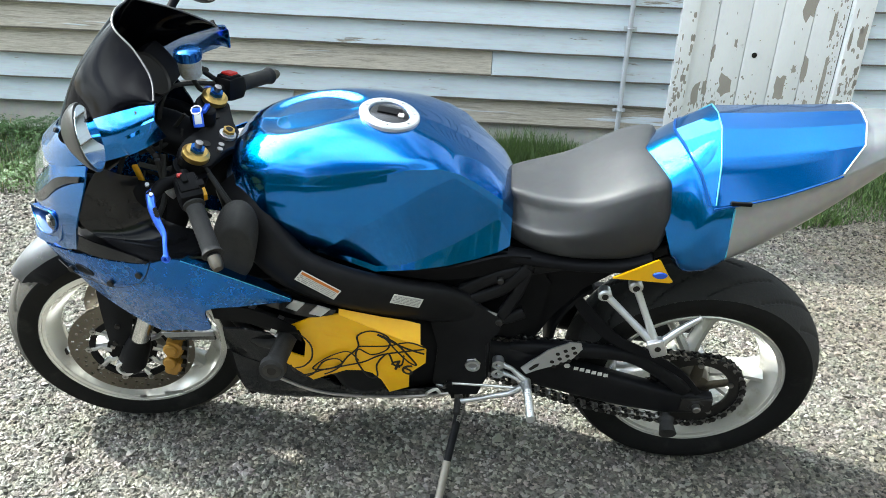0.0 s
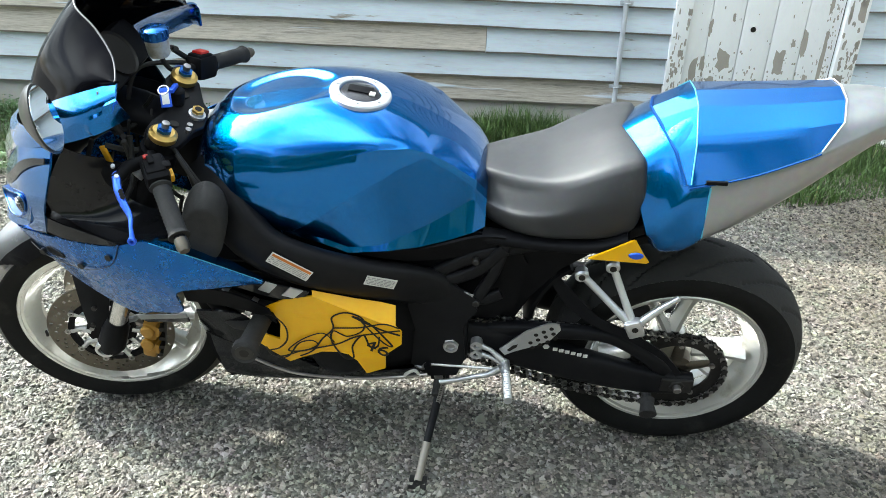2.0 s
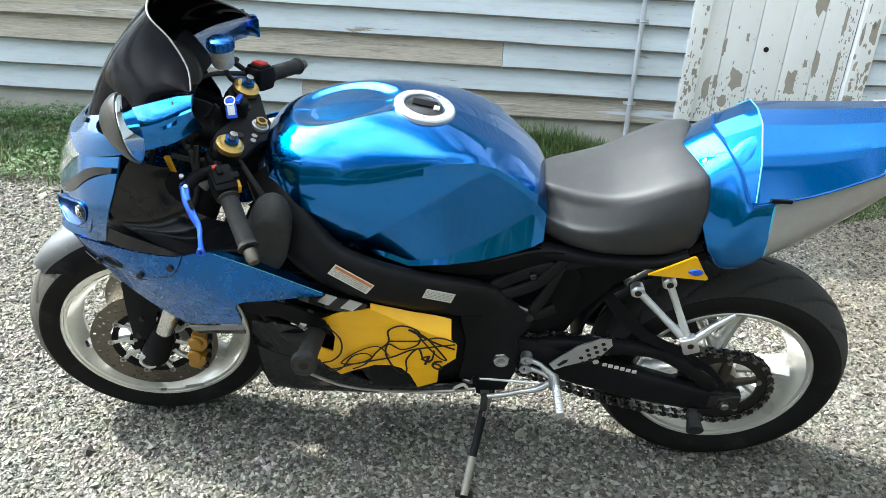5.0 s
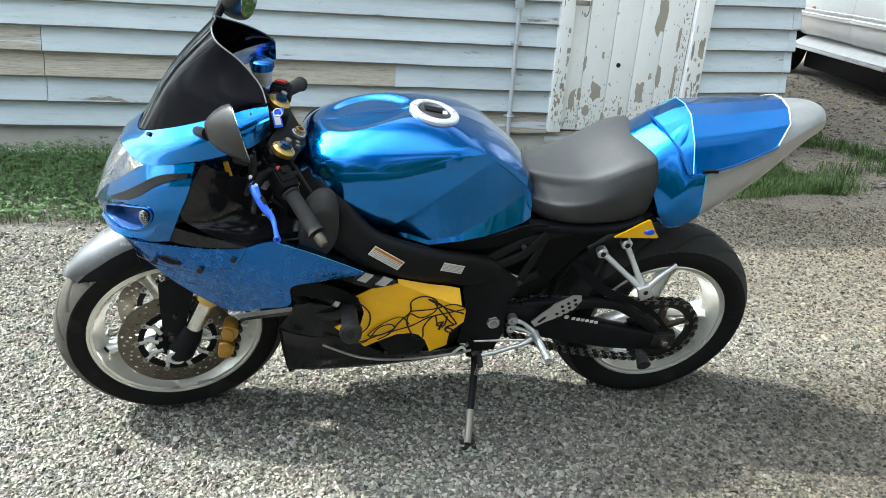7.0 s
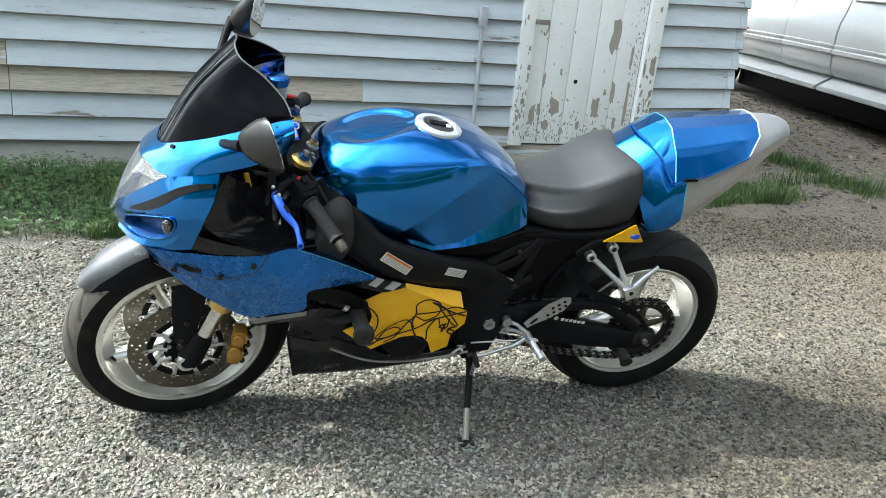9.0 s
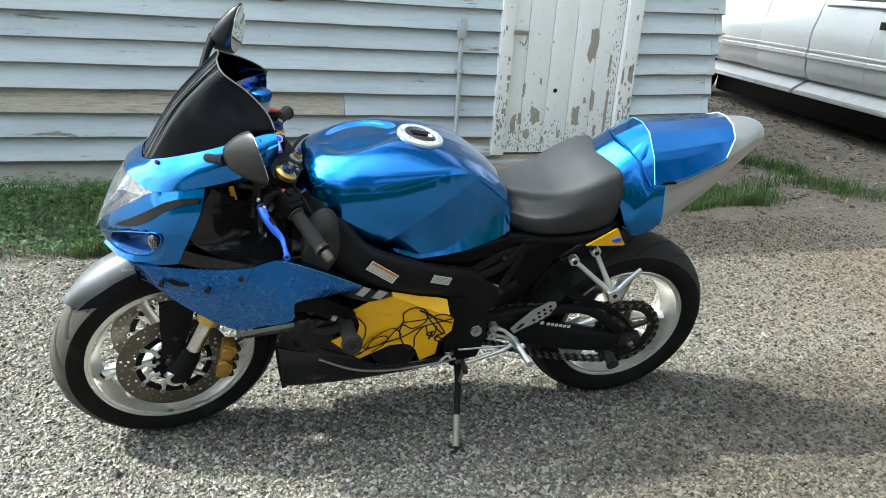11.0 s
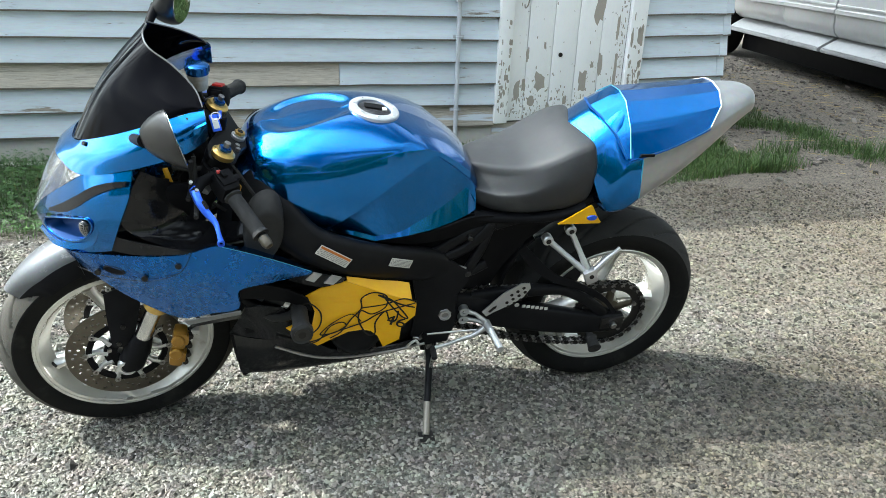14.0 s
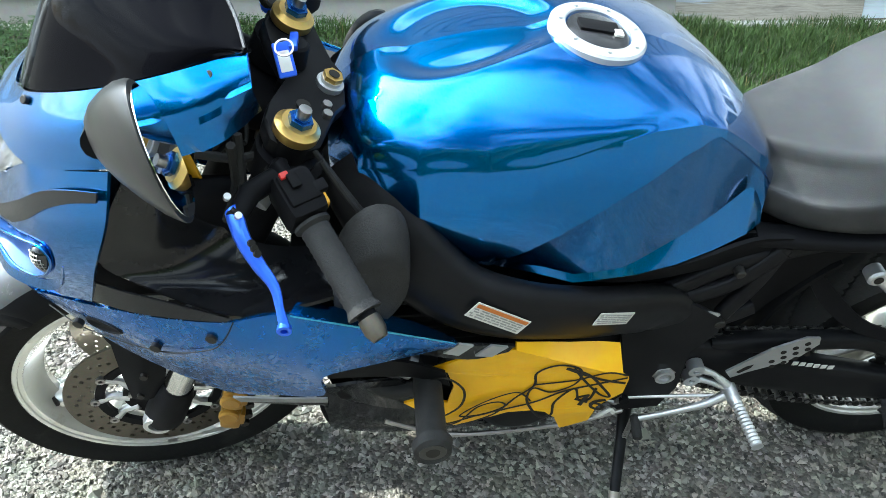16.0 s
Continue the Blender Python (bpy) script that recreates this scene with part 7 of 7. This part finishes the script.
# mirrors
def mirror(s):
    mr = new("mirror")
    mr.parent = bike
    mr["label"] = "black teardrop mirror with dusty shell"
    if s > 0:
        c, a, apex, root = Vector((1.189, .365, 1.086)), Vector((-0.317, 0.475, -0.821)), Vector((1.262, .316, 1.056)), Vector((1.300, .136, .966))
    else:
        c, a, apex, root = Vector((1.209, -.335, 1.120)), Vector((.10, -.05, -1.0)), Vector((1.284, -.335, 1.092)), Vector((1.318, -.19, .985))
    n = Vector((-0.948, -0.181, 0.261)) if s > 0 else Vector((-1, .50, .12))
    tall, wide = (.041, .057) if s > 0 else (.043, .070)
    egg = .08 if s > 0 else .22
    a.normalize()
    n = (n - a * n.dot(a)).normalized()
    b = n.cross(a)
    def outline(k, scale, f):
        t = 2 * math.pi * k / 32
        w = 1 + egg * math.cos(t)
        return c.lerp(apex, f * .94) + a * (wide * math.cos(t) * scale) + b * (tall * math.sin(t) * w * scale)
    loops = [[outline(k, sc, f) for k in range(32)] for sc, f in ((.94, -.01), (1.0, .0), (1.01, .05), (.95, .25), (.80, .50), (.60, .75), (.38, .93), (.14, 1.0))]
    Geo().loft(loops).done("shell", M_SHELL, mr, "dusty grey-black mirror shell")
    face = [c + a * ((wide - .004) * math.cos(t)) + b * ((tall - .002) * math.sin(t) * (1 + egg * math.cos(t))) + n * .0022 for t in (2 * math.pi * k / 32 for k in range(32))]
    Geo().add(face + [p - n * .001 for p in face], [tuple(range(32)), tuple(reversed(range(32, 64)))] + [(k, (k + 1) % 32, 32 + (k + 1) % 32, 32 + k) for k in range(32)]).done("glass", M_MIRROR, mr, "mirror glass")
    Geo().tube([root, root + Vector((-.004, .03 * s, .018)), root.lerp(apex, .7), apex.lerp(c, .15)], [.016, .011, .010, .014], 12, smooth=4).done("stalk", M_BLACK, mr)
    Geo().box(root, (.050, .022, .026), bevel=.009).done("stalk_base", M_BLACK, mr)
    Geo().cyl(root + Vector((.014, .006 * s, .012)), root + Vector((.014, .014 * s, .017)), .007, 12).done("base_bolt", M_CHAIN, mr)


M_SHELL = mat("mirror_shell", (0.010, 0.010, 0.010), 0.3, 0.0, 0.0, spec=0.3, vary=(0.022, 0.021, 0.02), scale=14, stain=(0.16, 0.14, 0.11), stain_scale=40, stain_at=(0.66, 0.74))
both(mirror)
# cowl bolts
for x, y, z in ((1.405, .113, .943), (1.178, .2145, 1.048)):
    both(lambda s: Geo().cyl((x - .003, (y - .004) * s, z - .003), (x + .003, (y + .004) * s, z + .004), .005, 12, bevel=.001).done("cowl_bolt", M_INK, bike))


# ---- loose gravel, weeds and the parked pickup ----
rng = np.random.default_rng(7)


def soup(name, verts, faces, material, label, category):
    me = bpy.data.meshes.new(name)
    me.vertices.add(len(verts))
    me.vertices.foreach_set("co", np.asarray(verts, dtype=np.float32).ravel())
    n = faces.shape[1]
    me.loops.add(faces.size)
    me.loops.foreach_set("vertex_index", faces.astype(np.int32).ravel())
    me.polygons.add(len(faces))
    me.polygons.foreach_set("loop_start", np.arange(0, faces.size, n, dtype=np.int32))
    me.polygons.foreach_set("loop_total", np.full(len(faces), n, dtype=np.int32))
    me.update(calc_edges=True)
    me.materials.append(material)
    me.shade_flat()
    return tagged(new(name, me), label, category, kind="stuff")


def ground_array(x, y):
    return np.array([ground_z(a, b) for a, b in zip(x, y)])


def rotations(n, tilt=math.pi):
    a, b, c = rng.uniform(0, 2 * math.pi, n), rng.uniform(-tilt, tilt, n), rng.uniform(0, 2 * math.pi, n)
    ca, sa, cb, sb, cc, sc = np.cos(a), np.sin(a), np.cos(b), np.sin(b), np.cos(c), np.sin(c)
    z = np.zeros(n)
    ra = np.stack([ca, -sa, z, sa, ca, z, z, z, z + 1], 1).reshape(n, 3, 3)
    rb = np.stack([z + 1, z, z, z, cb, -sb, z, sb, cb], 1).reshape(n, 3, 3)
    rc = np.stack([cc, -sc, z, sc, cc, z, z, z, z + 1], 1).reshape(n, 3, 3)
    return ra @ rb @ rc


def build_gravel():
    """Angular stones, thick where the camera looks closely and thinner further off."""
    n = 250000
    x, y = rng.uniform(-2.4, 4.2, n), rng.uniform(0.9, 4.1, n)
    keep = rng.uniform(0, 1, n) < np.clip((x + 2.4) / 0.7, 0, 1) * np.clip((4.2 - x) / 0.8, 0, 1) * np.clip((y - 0.9) / 0.45, 0, 1)
    keep &= rng.uniform(0, 1, n) < np.clip(1.25 - 0.2 * (y - 1.5), 0.3, 1)
    keep &= rng.uniform(0, 1, n) < np.clip(1.3 - 0.28 * (x - 1.0) - 0.25 * np.sin(x * 2.1 + y * 3.3) * (x > 1.4), 0.3, 1)
    keep &= ~((y > 3.72 + 0.12 * np.sin(x * 3.1) + 0.07 * np.sin(x * 7.7)) & (rng.uniform(0, 1, n) < 0.9))
    x, y = x[keep], y[keep]
    n = len(x)
    r = np.clip(rng.lognormal(math.log(0.0058), 0.30, n), 0.003, 0.0125)
    big = rng.uniform(0, 1, n) < 0.0012
    r[big] = rng.uniform(0.014, 0.022, big.sum())
    octa = np.array([(1, 0, 0), (-1, 0, 0), (0, 1, 0), (0, -1, 0), (0, 0, 1), (0, 0, -1)], float)
    v = (octa[None] + rng.uniform(-0.38, 0.38, (n, 6, 3))) * np.array([1.1, 0.85, 0.62])
    v = np.einsum("nij,nkj->nki", rotations(n, 0.9), v) * r[:, None, None]
    z = ground_array(x, y) + r * 0.2
    v += np.stack([x, y, z], 1)[:, None]
    q = np.array([(0, 2, 4), (2, 1, 4), (1, 3, 4), (3, 0, 4), (2, 0, 5), (1, 2, 5), (3, 1, 5), (0, 3, 5)])
    f = (q[None] + 6 * np.arange(n)[:, None, None]).reshape(-1, 3)
    soup("gravel", v.reshape(-1, 3), f, M_STONE, "loose angular grey and tan gravel stones", "gravel")


build_gravel()


def green_at(x, y):
    """How thick the weeds stand: a ragged strip along the shed, wider past its corner."""
    w = wall_y(x) - 0.03
    edge = 3.78 + 0.10 * math.sin(x * 2.3) + 0.16 * noise.noise((x * 2.0, y * 2.0, 3))
    if x > 3.5:
        if y > 5.4:
            return 0.0
        p = noise.noise((x * 1.7, y * 1.7, 8))
        return max(0.0, min(1.0, (0.22 - (x - 3.5) * 0.45 + 1.5 * p) * (1 if y > edge else 0)))
    if y > w or y < edge:
        return 0.0
    p = noise.noise((x * 2.6, y * 2.6, 1))
    return max(0.15, min(1.0, 0.75 + 0.9 * p + min(0.4, (y - edge) * 1.2)))


def blades(name, n, box, height, width, material, label, category, keep=lambda x, y: True, power=1.0):
    pts = []
    while len(pts) < n:
        x, y = rng.uniform(box[0], box[1]), rng.uniform(box[2], box[3])
        if rng.uniform() < green_at(x, y) ** power and keep(x, y):
            pts.append((x, y))
    P = np.array(pts)
    z = ground_array(P[:, 0], P[:, 1]) - 0.004
    tall = np.array([0.75 + 0.6 * noise.noise((x * 3.2, y * 3.2, 6)) for x, y in pts])
    h = height * np.clip(tall, 0.35, 1.4) * rng.uniform(0.5, 1.25, n)
    w = width * rng.uniform(0.7, 1.3, n)
    a, lean = rng.uniform(0, 2 * math.pi, n), rng.uniform(0.1, 0.75, n)
    d = np.stack([np.cos(a), np.sin(a), np.zeros(n)], 1)
    s = np.stack([-np.sin(a), np.cos(a), np.zeros(n)], 1)
    b = np.column_stack([P, z])
    up = np.array([0, 0, 1.0])
    m = b + d * (h * lean * 0.35)[:, None] + up * (h * 0.6)[:, None]
    t = b + d * (h * lean)[:, None] + up * (h * (1 - 0.25 * lean))[:, None]
    sw = s * w[:, None]
    v = np.stack([b - sw, b + sw, m + sw * 0.8, m - sw * 0.8, t + sw * 0.12, t - sw * 0.12], 1)
    f = (np.array([(0, 1, 2, 3), (3, 2, 4, 5)])[None] + 6 * np.arange(n)[:, None, None]).reshape(-1, 4)
    soup(name, v.reshape(-1, 3), f, material, label, category)


blades("grass", 46000, (-0.6, 5.2, 3.6, 5.4), 0.075, 0.0024, M_GRASS, "uneven green grass along the shed footing", "grass")
blades("tall_grass", 2600, (0.55, 1.55, 4.25, 4.66), 0.15, 0.0019, M_GRASS, "taller grass tuft beside the conduit", "grass", lambda x, y: math.hypot((x - 1.05) / 0.45, (y - 4.55) / 0.25) < 1)
blades("grass_tuft", 1500, (3.3, 5.0, 3.7, 4.9), 0.13, 0.0024, M_GRASS, "green grass tufts on the earth past the shed corner", "grass", lambda x, y: noise.noise((x * 2.3, y * 2.3, 4)) > 0.05)
blades("meadow_grass", 14000, (-3.3, -0.2, 3.7, 4.9), 0.075, 0.0020, M_GRASS, "green grass mixed with clover by the footing", "grass")
blades("dry_stalks", 900, (-3.0, 5.0, 3.6, 5.2), 0.11, 0.0011, M_DRYGRASS, "thin dry straw stalks among the grass", "grass")


def build_clover():
    pts = []
    while len(pts) < 15000:
        x, y = rng.uniform(-3.3, 0.2), rng.uniform(3.7, 4.9)
        if rng.uniform() < green_at(x, y) ** 0.7 * (1.0 if x < -0.3 else 0.5):
            pts.append((x, y))
    P = np.array(pts)
    n = len(P)
    z = ground_array(P[:, 0], P[:, 1]) + rng.uniform(0.015, 0.085, n) * np.array([max(0.4, 0.9 + 0.7 * noise.noise((x * 3, y * 3, 2))) for x, y in pts])
    r = rng.uniform(0.007, 0.014, n)
    base = []
    for k in range(3):
        a = 2 * math.pi * k / 3
        c, s = math.cos(a), math.sin(a)
        for u, w in ((0.05, 0), (0.65, 0.42), (1.25, 0.0), (0.65, -0.42)):
            base.append((c * u - s * w, s * u + c * w, 0.12 * (u > 0.5) * (u < 1)))
    v = np.einsum("nij,kj->nki", rotations(n, 0.6), np.array(base)) * r[:, None, None] + np.column_stack([P, z])[:, None]
    f = (np.array([(0, 1, 2, 3), (4, 5, 6, 7), (8, 9, 10, 11)])[None] + 12 * np.arange(n)[:, None, None]).reshape(-1, 4)
    soup("clover", v.reshape(-1, 3), f, M_CLOVER, "low clover leaves covering the verge", "clover")


build_clover()


# ---- debris on the bare earth past the shed ----
def build_debris():
    n = 9000
    x, y = rng.uniform(3.3, 6.9, n), rng.uniform(3.6, 8.2, n)
    r = np.clip(rng.lognormal(math.log(0.006), 0.55, n), 0.003, 0.03)
    cube = np.array([(a, b, c) for a in (-1, 1) for b in (-1, 1) for c in (-1, 1)], float)
    v = cube[None] * rng.uniform(0.5, 1.0, (n, 8, 3)) * np.array([1.4, 0.8, 0.5])
    v = np.einsum("nij,nkj->nki", rotations(n, 0.6), v) * r[:, None, None]
    v += np.stack([x, y, ground_array(x, y) + r * 0.2], 1)[:, None]
    q = np.array([(0, 1, 3, 2), (4, 6, 7, 5), (0, 4, 5, 1), (2, 3, 7, 6), (0, 2, 6, 4), (1, 5, 7, 3)])
    f = (q[None] + 8 * np.arange(n)[:, None, None]).reshape(-1, 4)
    soup("debris", v.reshape(-1, 3), f, M_EARTHSTONE, "small stones and chips scattered on bare brown earth", "debris")
    n = 420
    x, y = rng.uniform(3.4, 6.8, n), rng.uniform(3.7, 7.6, n)
    z, a, l = ground_array(x, y) + 0.004, rng.uniform(0, 6.28, n), rng.uniform(0.02, 0.09, n)
    d = np.stack([np.cos(a), np.sin(a), np.zeros(n)], 1) * l[:, None]
    s = np.stack([-np.sin(a), np.cos(a), np.zeros(n)], 1) * 0.0022
    up = np.array([0, 0, 1.0]) * 0.003
    c = np.stack([x, y, z], 1)
    v = np.stack([c - d - s, c - d + s, c + d + s, c + d - s, c - d + up, c + d + up], 1)
    f = (np.array([(0, 3, 5, 4), (1, 4, 5, 2), (0, 1, 2, 3)])[None] + 6 * np.arange(n)[:, None, None]).reshape(-1, 4)
    soup("twigs", v.reshape(-1, 3), f, M_DRYGRASS, "thin dry twigs and straw lying on the earth", "twig")


build_debris()


# ---- white pickup past the corner of the shed ----
def build_pickup():
    d, out = Vector((-0.23987, -0.9708, 0)), Vector((-0.9708, 0.23987, 0))
    m = Matrix(((d.x, out.x, 0, 6.64), (d.y, out.y, 0, 8.053), (0, 0, 1, 0.0), (0, 0, 0, 1)))
    car = thing("pickup", m, "white crew pickup truck with running boards, parked on bare earth", "truck")

    # local x from tail to nose, y out of the near side, z up
    def side(x, top=1.40, flare=0.0, low=0.585):
        """Outline of the body side from the sill up, with a double moulding."""
        p = [(-.16, low), (-.085, low + .012), (-.035, low + .055), (-.012, low + .12), (-.004, .815), (.016, .825), (.018, .858), (-.002, .868), (-.001, .888), (.008, .893), (.008, .908), (-.001, .914),
             (.004, 1.02), (-.006, 1.12), (-.030, 1.20), (-.060, top - .03), (-.085, top), (-.13, top + .012)]
        near = [(y + flare * max(0.0, math.sin(math.pi * min(1, max(0, (z - .5) / 1.0)))), z) for y, z in p]
        return [(x, y, z) for y, z in near] + [(x, -1.95 - y, z) for y, z in reversed(near)]

    def body(xs, name, top=1.40, flare=lambda x: 0.0, low=lambda x: .585, bend=0.0):
        loops = [side(x, top, flare(x), low(x)) for x in xs]
        loops = [[(x + bend * ((z - .95) / .45) ** 2 * (1 if z > .95 else .4) , y, z) for x, y, z in l] for l in loops]
        return Geo().loft(loops).done(name, M_TRUCK, car, sharp=32)

    steps = lambda a, b, n: [a + (b - a) * k / n for k in range(n + 1)]
    fl = lambda x: .075 * max(0, 1 - max(0, x - .35) / .5) ** .7 if x < .85 else 0.0
    body(steps(-1.75, .855, 26), "rear_wing", flare=fl, low=lambda x: .585 + .02 * max(0, 1 - abs(x - .3)) if x > -.25 else .585 + .40 * min(1, (-.25 - x) / .25) ** .5 if x > -1.2 else .62)
    body(steps(.86, 1.812, 6), "load_bed", bend=.03)
    body(steps(1.836, 2.745, 6), "cab_corner", bend=.03)
    body(steps(2.752, 3.95, 6), "door", bend=.0)
    body(steps(3.957, 5.55, 8), "front_wing", top=1.22)
    Geo().box((1.824, -.98, 1.0), (.03, 1.70, .8)).done("bed_gap_panel", M_BLACK, car)
    cab = [(1.95, 1.40), (2.12, 1.95), (3.35, 1.98), (4.15, 1.40)]
    Geo().loft([[(x + (.0 if k else .0), y, z) for x, z in cab] for k, y in enumerate((-.11, -.13))] + [[(x, y, z - (.02 if z > 1.5 else 0)) for x, z in cab] for y in (-1.82, -1.84)]).done("cab", M_TRUCK, car, sharp=30)
    Geo().box((2.95, -.07, 1.355), (2.1, .07, .018), bevel=.006).done("belt_moulding", M_TRUCK, car)
    for x0, x1 in ((2.16, 2.68), (2.80, 3.75)):
        Geo().plate([(x0, 1.385), (x1, 1.385), (x1 - .03, 1.86), (x0 + .08, 1.86)], -.105, -.085).done("side_window", M_DARKGLASS, car, "dark tinted side window")
    for x0, x1 in ((-.25, 1.74), (1.80, 4.05)):
        g = Geo()
        g.loft([[(x, -.15, .612), (x, .045, .492), (x, .060, .478), (x, .060, .452), (x, .045, .445), (x, -.14, .50)] for x in (x0, x1)])
        for k in range(int((x1 - x0) / .03)):
            g.box((x0 + .02 + k * .03, .053, .486), (.012, .014, .014))
        g.done("running_board", M_TREADPLATE, car, "pale ribbed metal running board", sharp=25)
    Geo().box((.13, .072, .928), (.075, .012, .026), bevel=.005).done("side_marker", M_MARKER, car, "small dull red side marker")
    Geo().box((2.95, .012, 1.20), (.22, .02, .07), bevel=.01).done("door_handle", M_INK, car, "black recessed door handle")
    # black block reaching low, in place of the shade under the truck
    Geo().box((1.9, -.98, .39), (4.6, 1.50, .38), bevel=.02).done("chassis", M_BLACK, car)
    for x in (-.72, 4.75):
        for y in (-.10, -1.84):
            w = new("wheel")
            w.parent = car
            w.matrix_local = pose(x, y, .48)
            Geo().lathe([(.20, .11), (.34, .13), (.378, .11), (.385, 0), (.378, -.11), (.34, -.13), (.20, -.11)], 48).done("tyre", M_TYRE, w)
            Geo().lathe([(.0001, .05), (.08, .06), (.17, .03), (.205, .10), (.205, -.10)], 32).done("rim", M_SILVER, w)


build_pickup()
